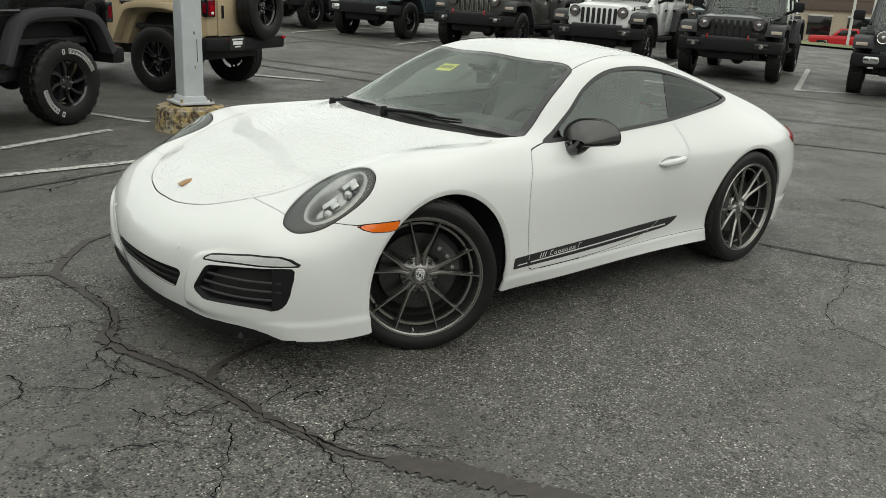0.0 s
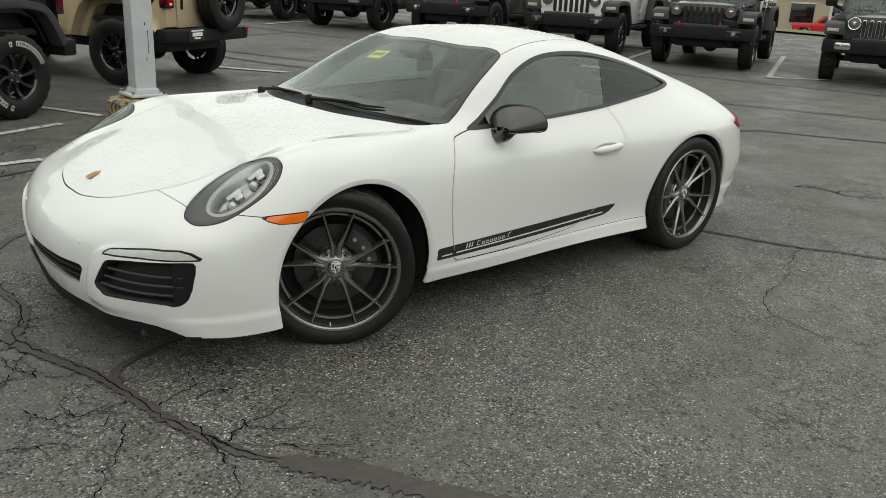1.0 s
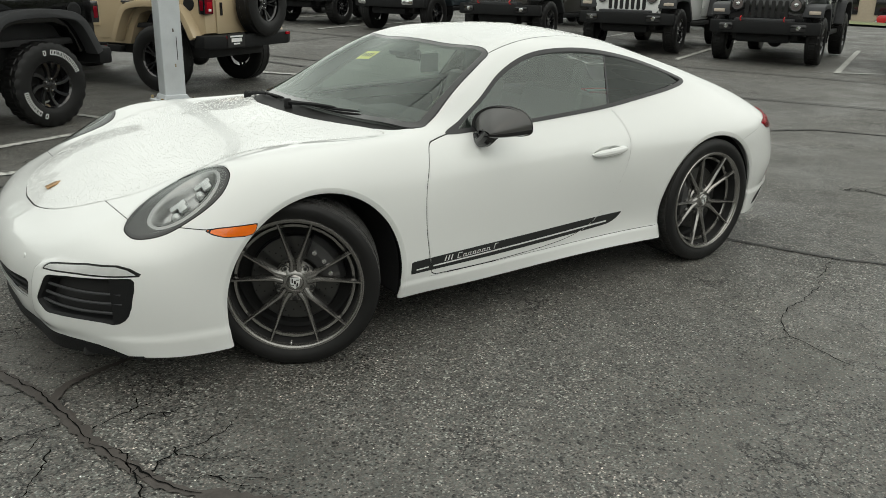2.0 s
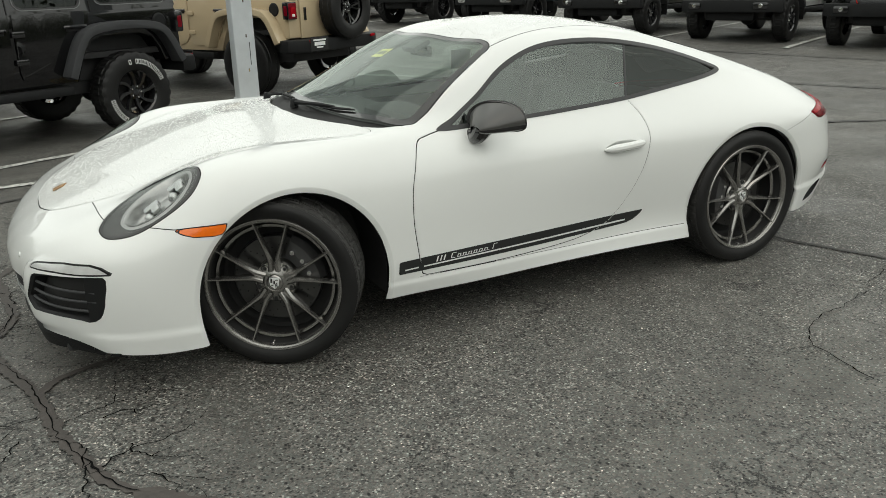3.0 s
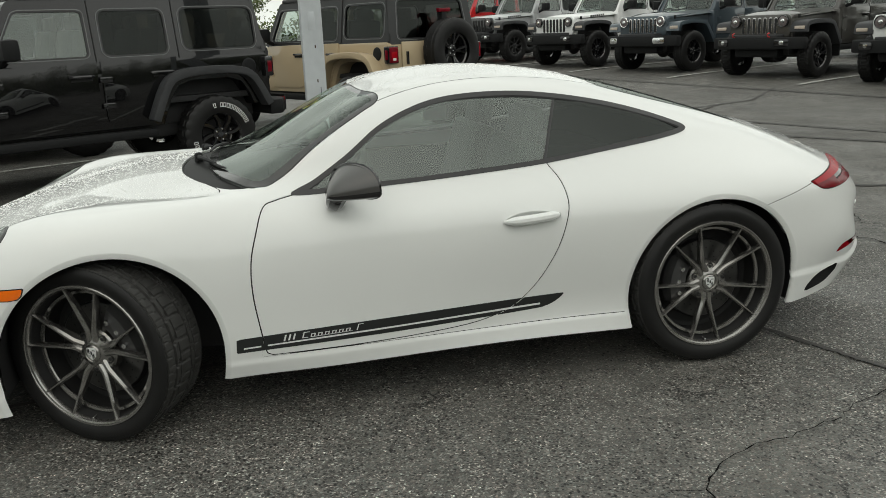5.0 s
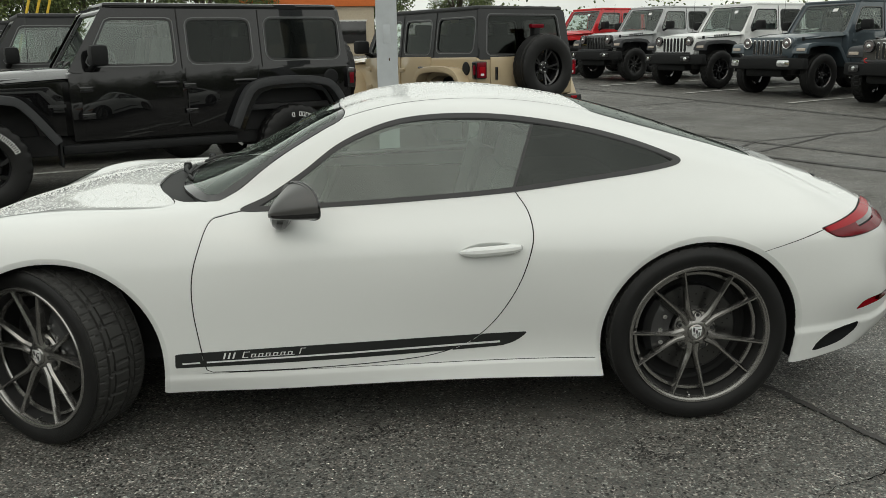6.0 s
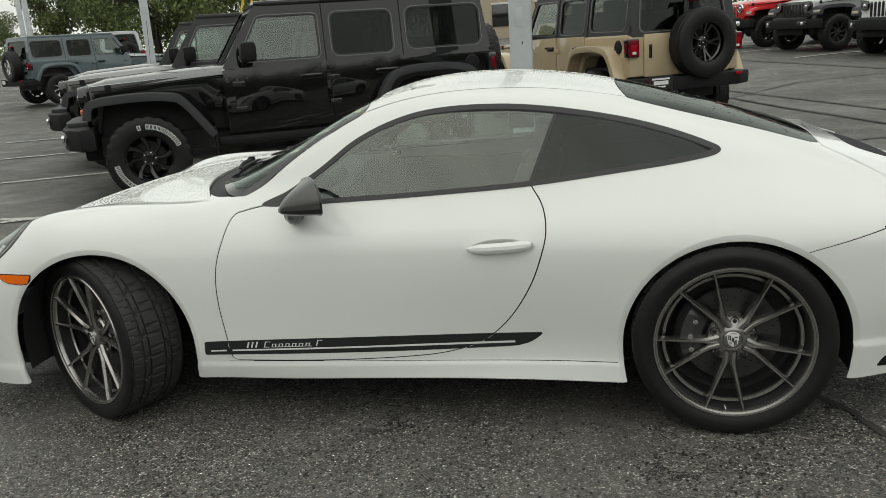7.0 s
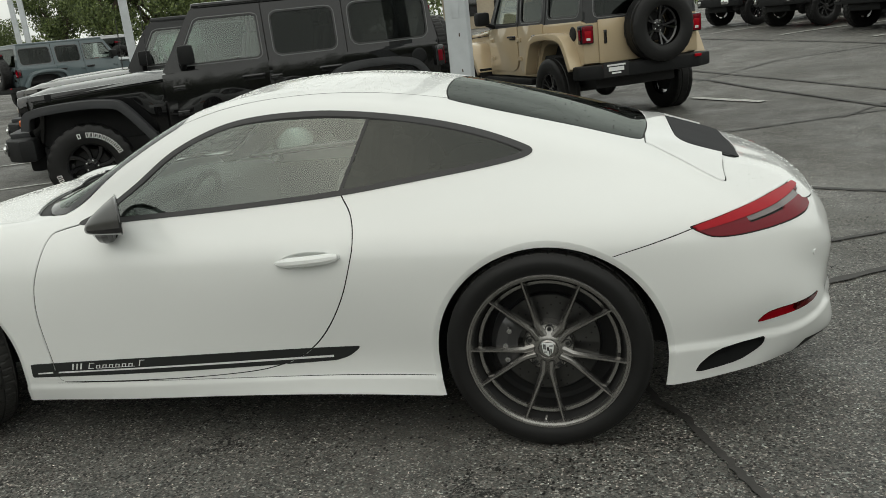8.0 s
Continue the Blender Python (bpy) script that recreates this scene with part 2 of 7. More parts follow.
def sdf(points, outline):
    """Signed distance of 2D points to a closed outline: negative inside."""
    p = np.asarray(points)
    a = np.asarray(outline)
    b = np.roll(a, -1, axis=0)
    best = np.full(len(p), 1e9)
    inside = np.zeros(len(p), bool)
    for (ax, ay), (bx, by) in zip(a, b):
        ex, ey = bx - ax, by - ay
        t = np.clip(((p[:, 0] - ax) * ex + (p[:, 1] - ay) * ey) / (ex * ex + ey * ey + 1e-12), 0, 1)
        best = np.minimum(best, (p[:, 0] - ax - t * ex) ** 2 + (p[:, 1] - ay - t * ey) ** 2)
        cross = ((ay > p[:, 1]) != (by > p[:, 1]))
        xs = ax + (p[:, 1] - ay) * ex / (ey if abs(ey) > 1e-12 else 1e-12)
        inside ^= cross & (p[:, 0] < xs)
    d = np.sqrt(best)
    return np.where(inside, -d, d)


def cut(mesh, f):
    """Split a triangle mesh (points, normals, triangles) where f changes sign: the part with f < 0, and the rest."""
    V, N, T = mesh
    f = np.where(np.abs(f) < 1e-7, 1e-7, f)
    s = f < 0
    c = s[T].sum(1)
    neg, pos = [T[c == 3]], [T[c == 0]]
    newv, newn, made = [], [], {}
    base = len(V)

    def mid(i, j):
        k = (min(i, j), max(i, j))
        if k not in made:
            t = f[k[0]] / (f[k[0]] - f[k[1]])
            newv.append(V[k[0]] * (1 - t) + V[k[1]] * t)
            nn = N[k[0]] * (1 - t) + N[k[1]] * t
            newn.append(nn / (np.linalg.norm(nn) + 1e-12))
            made[k] = base + len(newv) - 1
        return made[k]
    a, b = [], []
    for tri in T[(c == 1) | (c == 2)]:
        tri = [int(i) for i in tri]
        lone = s[tri].sum() == 1
        while s[tri[0]] != lone or s[tri[1]] == lone or s[tri[2]] == lone:
            tri = tri[1:] + tri[:1]
        i, j, k = tri
        p, q = mid(i, j), mid(i, k)
        (a if lone else b).append((i, p, q))
        (b if lone else a).extend([(p, j, k), (p, k, q)])
    neg += [np.array(a, int).reshape(-1, 3)]
    pos += [np.array(b, int).reshape(-1, 3)]
    V2 = np.vstack([V, np.array(newv).reshape(-1, V.shape[1])])
    N2 = np.vstack([N, np.array(newn).reshape(-1, 3)])
    return tidy(V2, N2, np.vstack(neg)), tidy(V2, N2, np.vstack(pos))


def tidy(V, N, T):
    u, inv = np.unique(T.ravel(), return_inverse=True)
    return V[u], N[u], inv.reshape(-1, 3)


def both(mesh):
    """The half and its mirror image across y = 0, as one."""
    V, N, T = mesh
    flip = np.array([1, -1, 1])
    return np.vstack([V, V * flip]), np.vstack([N, N * flip]), np.vstack([T, T[:, ::-1] + len(V)])


def mirrored(mesh):
    V, N, T = mesh
    flip = np.array([1, -1, 1])
    return V * flip, N * flip, T[:, ::-1]


def offset(mesh, d):
    return mesh[0] + mesh[1] * d, mesh[1], mesh[2]


def panel(name, mesh, mat, parent, label="", thick=0.0):
    """A skin part that keeps the body's own normals; thick: folded-in edge of that depth."""
    V, N, T = mesh
    if not len(T):
        return None
    if thick:
        e = {}
        for t in T:
            for i, j in ((t[0], t[1]), (t[1], t[2]), (t[2], t[0])):
                k = (min(i, j), max(i, j))
                e[k] = None if k in e else (i, j)
        rim = [ij for ij in e.values() if ij]
        use = sorted({i for ij in rim for i in ij})
        idx = {v: len(V) + n for n, v in enumerate(use)}
        V2 = np.vstack([V, V[use] - N[use] * thick])
        N2 = np.vstack([N, N[use]])
        extra = [(i, idx[i], idx[j], j) for i, j in rim]
        return solid(name, V2, [tuple(t) for t in T] + extra, mat, parent, label, True, N2)
    return solid(name, V, T, mat, parent, label, True, N)


def spline_matrix(t, q):
    """Rows that evaluate the natural cubic spline over the knots t at the values q."""
    n = len(t)
    h = np.diff(t)
    A = np.zeros((n, n))
    B = np.zeros((n, n))
    A[0, 0] = A[-1, -1] = 1
    for i in range(1, n - 1):
        A[i, i - 1], A[i, i], A[i, i + 1] = h[i - 1], 2 * (h[i - 1] + h[i]), h[i]
        B[i, i - 1], B[i, i], B[i, i + 1] = 6 / h[i - 1], -6 / h[i - 1] - 6 / h[i], 6 / h[i]
    S = np.linalg.solve(A, B)
    k = np.clip(np.searchsorted(t, q, side="right") - 1, 0, n - 2)
    a, b = (t[k + 1] - q) / h[k], (q - t[k]) / h[k]
    out = np.zeros((len(q), n))
    r = np.arange(len(q))
    out[r, k] += a
    out[r, k + 1] += b
    out += ((a ** 3 - a) * h[k] ** 2 / 6)[:, None] * S[k] + ((b ** 3 - b) * h[k] ** 2 / 6)[:, None] * S[k + 1]
    return out

# ---- the white coupe ----
# Long lines of the body, from the sill edge to the roof's middle: x, half width, height at 21 stations from nose to tail.
LINES = [
    [(-0.66, 0.745, 0.165), (-0.61, 0.785, 0.16), (-0.55, 0.82, 0.155), (-0.47, 0.85, 0.15), (-0.38, 0.872, 0.15), (-0.27, 0.888, 0.155), (0.1, 0.885, 0.165), (0.47, 0.864, 0.185), (0.8, 0.866, 0.187), (1.15, 0.862, 0.19), (1.5, 0.858, 0.192),
     (1.9, 0.86, 0.188), (2.3, 0.875, 0.185), (2.6, 0.87, 0.19), (2.84, 0.838, 0.205), (2.98, 0.79, 0.215), (3.08, 0.74, 0.22), (3.155, 0.69, 0.225), (3.215, 0.64, 0.23), (3.265, 0.59, 0.23), (3.3, 0.54, 0.23)],
    [(-0.72, 0.68, 0.17), (-0.69, 0.745, 0.24), (-0.62, 0.8, 0.265), (-0.53, 0.845, 0.275), (-0.42, 0.878, 0.28), (-0.24, 0.9, 0.285), (0.1, 0.903, 0.285), (0.47, 0.885, 0.275), (0.8, 0.878, 0.27), (1.15, 0.866, 0.27), (1.5, 0.85, 0.275),
     (1.9, 0.845, 0.29), (2.3, 0.88, 0.31), (2.62, 0.883, 0.32), (2.88, 0.845, 0.325), (3.03, 0.79, 0.32), (3.132, 0.735, 0.31), (3.22, 0.68, 0.3), (3.28, 0.62, 0.28), (3.32, 0.565, 0.26), (3.335, 0.51, 0.235)],
    [(-0.781, 0.59, 0.165), (-0.771, 0.66, 0.28), (-0.711, 0.745, 0.375), (-0.605, 0.82, 0.41), (-0.46, 0.873, 0.43), (-0.23, 0.905, 0.44), (0.1, 0.908, 0.44), (0.47, 0.888, 0.42), (0.8, 0.88, 0.42), (1.15, 0.872, 0.42), (1.5, 0.858, 0.42),
     (1.9, 0.86, 0.43), (2.3, 0.897, 0.45), (2.65, 0.896, 0.46), (2.91, 0.86, 0.47), (3.09, 0.8, 0.46), (3.2, 0.735, 0.45), (3.29, 0.665, 0.42), (3.35, 0.59, 0.36), (3.385, 0.52, 0.29), (3.37, 0.46, 0.24)],
    [(-0.812, 0.49, 0.16), (-0.827, 0.55, 0.285), (-0.782, 0.64, 0.42), (-0.675, 0.755, 0.515), (-0.49, 0.84, 0.547), (-0.22, 0.902, 0.6), (0.1, 0.908, 0.62), (0.47, 0.883, 0.59), (0.8, 0.88, 0.59), (1.15, 0.877, 0.59), (1.5, 0.872, 0.59),
     (1.9, 0.876, 0.595), (2.3, 0.902, 0.605), (2.65, 0.9, 0.615), (2.93, 0.855, 0.62), (3.125, 0.77, 0.6), (3.245, 0.685, 0.565), (3.325, 0.6, 0.508), (3.37, 0.525, 0.425), (3.385, 0.45, 0.32), (3.352, 0.39, 0.245)],
    [(-0.824, 0.38, 0.158), (-0.849, 0.43, 0.29), (-0.829, 0.51, 0.445), (-0.705, 0.655, 0.57), (-0.5, 0.77, 0.625), (-0.22, 0.848, 0.74), (0.1, 0.868, 0.765), (0.47, 0.845, 0.74), (0.8, 0.85, 0.73), (1.15, 0.853, 0.725), (1.5, 0.85, 0.73),
     (1.9, 0.85, 0.735), (2.3, 0.868, 0.75), (2.65, 0.862, 0.755), (2.93, 0.815, 0.742), (3.145, 0.715, 0.708), (3.297, 0.62, 0.648), (3.382, 0.53, 0.562), (3.398, 0.445, 0.45), (3.404, 0.37, 0.333), (3.342, 0.31, 0.247)],
    [(-0.835, 0.28, 0.155), (-0.865, 0.32, 0.29), (-0.86, 0.39, 0.45), (-0.74, 0.54, 0.575), (-0.5, 0.68, 0.678), (-0.22, 0.74, 0.805), (0.1, 0.765, 0.84), (0.47, 0.765, 0.84), (0.8, 0.765, 0.838), (1.15, 0.775, 0.838), (1.5, 0.765, 0.85),
     (1.9, 0.745, 0.873), (2.3, 0.72, 0.905), (2.65, 0.7, 0.885), (2.93, 0.675, 0.838), (3.17, 0.6, 0.762), (3.327, 0.515, 0.695), (3.407, 0.435, 0.588), (3.418, 0.36, 0.464), (3.419, 0.29, 0.34), (3.352, 0.24, 0.248)],
    [(-0.845, 0.2, 0.153), (-0.885, 0.23, 0.29), (-0.885, 0.28, 0.45), (-0.76, 0.41, 0.575), (-0.52, 0.55, 0.675), (-0.22, 0.6, 0.785), (0.1, 0.64, 0.84), (0.47, 0.69, 0.85), (0.8, 0.7, 0.912), (1.15, 0.7, 0.985), (1.5, 0.685, 1.01),
     (1.9, 0.665, 1.01), (2.3, 0.645, 0.985), (2.65, 0.61, 0.945), (2.93, 0.58, 0.872), (3.185, 0.5, 0.785), (3.347, 0.42, 0.718), (3.422, 0.34, 0.603), (3.431, 0.28, 0.474), (3.429, 0.22, 0.344), (3.36, 0.175, 0.249)],
    [(-0.852, 0.12, 0.151), (-0.895, 0.14, 0.29), (-0.898, 0.175, 0.45), (-0.77, 0.27, 0.575), (-0.54, 0.39, 0.684), (-0.22, 0.43, 0.779), (0.1, 0.47, 0.840), (0.46, 0.56, 0.868), (0.8, 0.63, 0.985), (1.15, 0.575, 1.145), (1.5, 0.575, 1.175),
     (1.9, 0.555, 1.145), (2.3, 0.525, 1.065), (2.65, 0.49, 0.985), (2.94, 0.44, 0.897), (3.205, 0.37, 0.806), (3.352, 0.3, 0.73), (3.43, 0.245, 0.613), (3.438, 0.2, 0.48), (3.434, 0.15, 0.347), (3.365, 0.115, 0.25)],
    [(-0.855, 0.06, 0.15), (-0.899, 0.07, 0.29), (-0.904, 0.085, 0.45), (-0.775, 0.135, 0.575), (-0.548, 0.2, 0.687), (-0.22, 0.22, 0.789), (0.1, 0.245, 0.853), (0.45, 0.31, 0.888), (0.8, 0.36, 1.022), (1.15, 0.34, 1.183), (1.5, 0.34, 1.232),
     (1.9, 0.33, 1.202), (2.3, 0.31, 1.113), (2.65, 0.29, 1.01), (2.95, 0.25, 0.908), (3.215, 0.2, 0.81), (3.362, 0.15, 0.736), (3.435, 0.12, 0.618), (3.441, 0.1, 0.484), (3.437, 0.075, 0.349), (3.368, 0.055, 0.25)],
    [(-0.855, 0, 0.15), (-0.9, 0, 0.29), (-0.905, 0, 0.45), (-0.775, 0, 0.575), (-0.55, 0, 0.689), (-0.22, 0, 0.793), (0.1, 0, 0.858), (0.45, 0, 0.897), (0.8, 0, 1.04), (1.15, 0, 1.202), (1.5, 0, 1.25),
     (1.9, 0, 1.22), (2.3, 0, 1.13), (2.65, 0, 1.018), (2.95, 0, 0.912), (3.22, 0, 0.812), (3.365, 0, 0.738), (3.437, 0, 0.62), (3.443, 0, 0.485), (3.439, 0, 0.35), (3.37, 0, 0.25)],
]


def body_surface(across=136, along=460):
    net = np.array(LINES)                               # lines x stations x 3
    full = np.vstack([net, net[-2::-1] * (1, -1, 1)])   # both halves, so that the middle is smooth
    ls = np.linalg.norm(np.diff(full, axis=0), axis=2).mean(1)
    s = np.r_[0, np.cumsum(ls)]
    lt = np.linalg.norm(np.diff(net, axis=1), axis=2).mean(0)
    t = np.r_[0, np.cumsum(lt)]
    half = s[len(net) - 1]
    P = np.einsum("ai,ijk->ajk", spline_matrix(s, np.linspace(0, half, across)), full)
    P = np.einsum("bj,ajk->abk", spline_matrix(t, np.linspace(0, t[-1], along)), P)
    P[-1, :, 1] = 0
    du, dv = np.gradient(P, axis=0), np.gradient(P, axis=1)
    N = np.cross(dv, du)
    N /= np.linalg.norm(N, axis=2, keepdims=True) + 1e-12
    N[-1, :, 1] = 0
    if N[across // 2, along // 2, 2] < 0:
        N = -N
    if N[across // 4, along // 2, 1] < 0:
        N = -N
    # shelves moulded into the sill and the feet of both bumpers
    x, y, z = P[..., 0], P[..., 1], P[..., 2]
    shelf = np.interp(x, [-.66, -.60, -.52, -.32, .3, .5, 1.2, 2.1, 2.3, 2.9, 3.07, 3.21, 3.27, 3.32, 3.36], [.235, .231, .228, .232, .24, .247, .250, .255, .30, .337, .335, .332, .340, .356, .385])
    deep = np.interp(x, [-.72, -.62, -.3, .3, .5, 2.1, 2.6, 2.9, 3.3, 3.4], [0, .006, .007, .006, .006, .006, .004, .012, .016, .010])
    step = np.clip((shelf - z) / .020 + .5, 0, 1)
    P = P + N * (deep * step * step * (3 - 2 * step))[..., None]
    # raised fin between the middle intake and the corner intake
    edge = np.interp(z, [.24, .29, .34, .40, .45, .475, .50], [.365, .385, .405, .430, .455, .490, .56])
    k = np.clip((np.abs(y) - edge) / .028, 0, 1)
    fade = np.clip((.74 - np.abs(y)) / .24, 0, 1) * np.clip((.515 - z) / .03, 0, 1) * np.clip((z - .225) / .03, 0, 1) * np.clip((-.50 - x) / .08, 0, 1)
    P = P + N * (.013 * k * k * (3 - 2 * k) * fade)[..., None]
    P[-1, :, 1] = 0
    du, dv = np.gradient(P, axis=0), np.gradient(P, axis=1)
    M_ = np.cross(dv, du)
    M_ /= np.linalg.norm(M_, axis=2, keepdims=True) + 1e-12
    N = np.where((M_ * N).sum(2, keepdims=True) < 0, -M_, M_)
    N[-1, :, 1] = 0
    i = np.arange(across * along).reshape(across, along)
    a, b, c, d = i[:-1, :-1].ravel(), i[1:, :-1].ravel(), i[1:, 1:].ravel(), i[:-1, 1:].ravel()
    T = np.vstack([np.c_[a, d, c], np.c_[a, c, b]])
    V = P.reshape(-1, 3)
    n = N.reshape(-1, 3)
    g = np.cross(V[T[:, 1]] - V[T[:, 0]], V[T[:, 2]] - V[T[:, 0]])
    if (g * n[T[:, 0]]).sum() < 0:
        T = T[:, ::-1]
    flip = np.array([1, -1, 1])                          # the half on the driver's side lies at negative y
    return V * flip, n * flip, T[:, ::-1]


def oblique(V, ax, az):
    return np.c_[V @ np.array(ax), V @ np.array(az)]


car = thing("sports_car", pose(0, 0, 0), "white two-door sports coupe with dark grey wheels, wet from rain", "car")
GAP = 0.0055

skin = body_surface()
WHOLE = skin


def xz(m):
    return m[0][:, [0, 2]]


def xy(m):
    return np.c_[m[0][:, 0], -m[0][:, 1]]


def take(mesh, f_of, gap=GAP, gap_mat="gap", name="gap_and_shade_black"):
    """Cut an outline out of the skin, leaving a dark sunk joint round it: inside, outside."""
    f = f_of(mesh)
    inner, rest = cut(mesh, f + gap / 2)
    joint, rest = cut(rest, f_of(rest) - gap / 2)
    GAPS.append(joint)
    return inner, rest


GAPS = []
WHEELS = ((0.087, 0.311, 0.381), (2.457, 0.3245, 0.378))     # arch centres and radii


def arch(m):
    f = np.full(len(m[0]), 9.0)
    for cx, cz, r in WHEELS:
        d = np.hypot(m[0][:, 0] - cx, (m[0][:, 2] - cz) * np.where(m[0][:, 2] > cz, 1.0, 0.75)) - r
        f = np.minimum(f, d)
    return f


MARK = np.array([(-.350, .611), (-.30, .615), (-.165, .6185), (-.176, .592), (-.186, .582), (-.215, .5775), (-.285, .581), (-.325, .594)])
marker, skin = take(skin, lambda m: np.maximum(sdf(xz(m), MARK), .3 + m[0][:, 1]), .004)
_, marker = cut(marker, arch(marker) - .004)
_, skin = cut(skin, arch(skin))
flange, skin = cut(skin, arch(skin) - .020)

# side glass
DLO = curve_pts([(.768, .836), (1.12, .845), (1.47, .86), (1.76, .877), (2.06, .909), (2.28, .934), (2.40, .953), (2.425, .972), (2.385, .995), (2.25, 1.045), (2.07, 1.095), (1.85, 1.137), (1.65, 1.158),
                 (1.44, 1.156), (1.28, 1.128), (1.12, 1.062), (.98, .963), (.855, .885)], 6, True)


def f_dlo(m, grow=0.0):
    return np.maximum(sdf(xz(m), DLO) - grow, 0.45 + m[0][:, 1])


side, skin = cut(skin, f_dlo(skin))
seal, side = cut(side, -f_dlo(side, -.017))


def f_pillar(m):
    """Ahead of the upright joint between door glass and quarter glass: negative."""
    return m[0][:, 0] - (1.752 + (m[0][:, 2] - .873) * .40)


def true_pane(m):
    """Side glass runs straight from the waistline to the roof and bends only lengthwise."""
    x, y, z = m[0].T
    A = np.c_[np.ones_like(x), x, x * x, x ** 3, z, z * x]
    k = np.linalg.lstsq(A, y, rcond=None)[0]
    fit_y = A @ k
    fit_y = fit_y + max(0.0, float(np.percentile(y - fit_y, 90))) * .55
    n = np.c_[k[1] + 2 * k[2] * x + 3 * k[3] * x * x + k[5] * z, -np.ones_like(x), k[4] + k[5] * x]
    n /= np.linalg.norm(n, axis=1, keepdims=True)
    return np.c_[x, fit_y, z], n, m[2]


side = true_pane(side)
door_glass, quarter_glass = cut(side, f_pillar(side))
_, quarter_glass = cut(quarter_glass, f_pillar(quarter_glass) - .012)
pillar = _

# windscreen, rear window
WIND = curve_pts([(.445, -.001), (.455, .25), (.50, .50), (.585, .675), (.66, .718), (.73, .700), (.90, .648), (1.06, .596), (1.135, .553), (1.125, .42), (1.10, .2), (1.09, -.001), (1.09, -.2), (.8, -.3), (.445, -.2)], 8, True)
REAR = curve_pts([(2.075, -.001), (2.085, .25), (2.11, .40), (2.14, .435), (2.30, .45), (2.55, .458), (2.72, .462), (2.785, .44), (2.80, .36), (2.815, .2), (2.82, -.001), (2.8, -.2), (2.4, -.3), (2.08, -.2)], 8, True)
HOOD = curve_pts([(-.765, -.001), (-.755, .15), (-.70, .32), (-.58, .46), (-.42, .555), (-.1, .615), (.25, .66), (.47, .69), (.50, .66), (.475, .60), (.405, .45), (.345, .25), (.325, -.001), (.3, -.2), (-.3, -.3), (-.75, -.2)], 8, True)
COWL = curve_pts([(.325, -.001), (.345, .25), (.405, .45), (.475, .60), (.535, .675), (.60, .705), (.64, .70), (.6, .5), (.52, .3), (.47, -.001), (.47, -.3), (.30, -.3)], 6, True)
GRILLE = curve_pts([(2.90, -.001), (2.902, .25), (2.912, .34), (2.95, .378), (3.05, .375), (3.11, .355), (3.13, .25), (3.14, -.001), (3.1, -.2), (2.9, -.2)], 8, True)
LID = curve_pts([(2.815, -.05), (2.80, .44), (2.815, .475), (2.90, .545), (3.035, .612), (3.05, .50), (3.065, .3), (3.07, -.05), (3.05, -.3), (2.8, -.3)], 8, True)


def top(outline, zmin, xmin=-9, xmax=9):
    return lambda m: np.maximum(sdf(xy(m), outline), zmin - m[0][:, 2])


screen, skin = take(skin, top(WIND, .8), .004)
cowl, skin = cut(skin, top(COWL, .8)(skin))
hood, skin = take(skin, top(HOOD, .5))
rear_glass, skin = take(skin, top(REAR, .8), .005)
grille, skin = take(skin, top(GRILLE, .7), .004)
lid, skin = take(skin, top(LID, .7))

# door
DOOR = np.vstack([curve_pts([(.87, .866), (.78, .842), (.70, .826), (.652, .806), (.618, .72), (.592, .62), (.588, .50), (.604, .36), (.618, .272)], 6),
                  curve_pts([(.64, .262), (1.0, .262), (1.3, .274), (1.475, .296), (1.60, .345), (1.69, .428), (1.768, .555), (1.815, .69), (1.822, .76), (1.808, .82), (1.775, .872), (1.74, .93)], 6), np.array([(1.2, .93), (.95, .90)])])


def f_door(m):
    return np.maximum(sdf(xz(m), DOOR), 0.45 + m[0][:, 1])


door, skin = take(skin, f_door, .005)

# head lamp: an oval on the wing, seen along its own axis
HL_C = np.array((-.395, -.745, .695))
HL_N = np.array((-.62, -.55, .56))
HL_N = HL_N / np.linalg.norm(HL_N)
HL_A = np.array((.34, -.10, .21))                        # long axis, up the wing
HL_A = HL_A - HL_N * (HL_A @ HL_N)
HL_A = HL_A / np.linalg.norm(HL_A)
HL_B = np.cross(HL_N, HL_A)


LAMP = curve_pts([(-.200, -.008), (-.185, .022), (-.155, .05), (-.085, .092), (-.005, .120), (.07, .126), (.135, .106), (.19, .055), (.205, .01), (.196, -.027), (.154, -.065), (.088, -.088), (0, -.098), (-.085, -.098), (-.150, -.08), (-.188, -.052)], 5, True)
RING = curve_pts([(-.118, -.03), (-.105, -.005), (-.072, .022), (0, .055), (.08, .072), (.14, .057), (.168, .026), (.156, -.02), (.1, -.06), (.017, -.08), (-.057, -.078), (-.103, -.06)], 5, True)


def f_lamp(m, outline=None):
    d = m[0] - HL_C
    f = sdf(np.c_[d @ HL_A, d @ HL_B], LAMP if outline is None else outline)
    return np.where((np.abs(d @ HL_N) > .3) | (m[0][:, 1] > -.3), 9.0, f)


lamp_all, skin = take(skin, f_lamp, .005)
lamp_seal, lamp_glass = cut(lamp_all, -(f_lamp(lamp_all) + .010))
lamp_ring, lamp_band = cut(lamp_glass, f_lamp(lamp_glass, RING) - .006)
lamp_well, lamp_ring = cut(lamp_ring, f_lamp(lamp_ring, RING) + .006)


# tail lamp and the seams of the bumpers
def round_corner(m):
    """Distance round the rear corner of the car, and height."""
    return np.c_[m[0][:, 0] + m[0][:, 1], m[0][:, 2]]


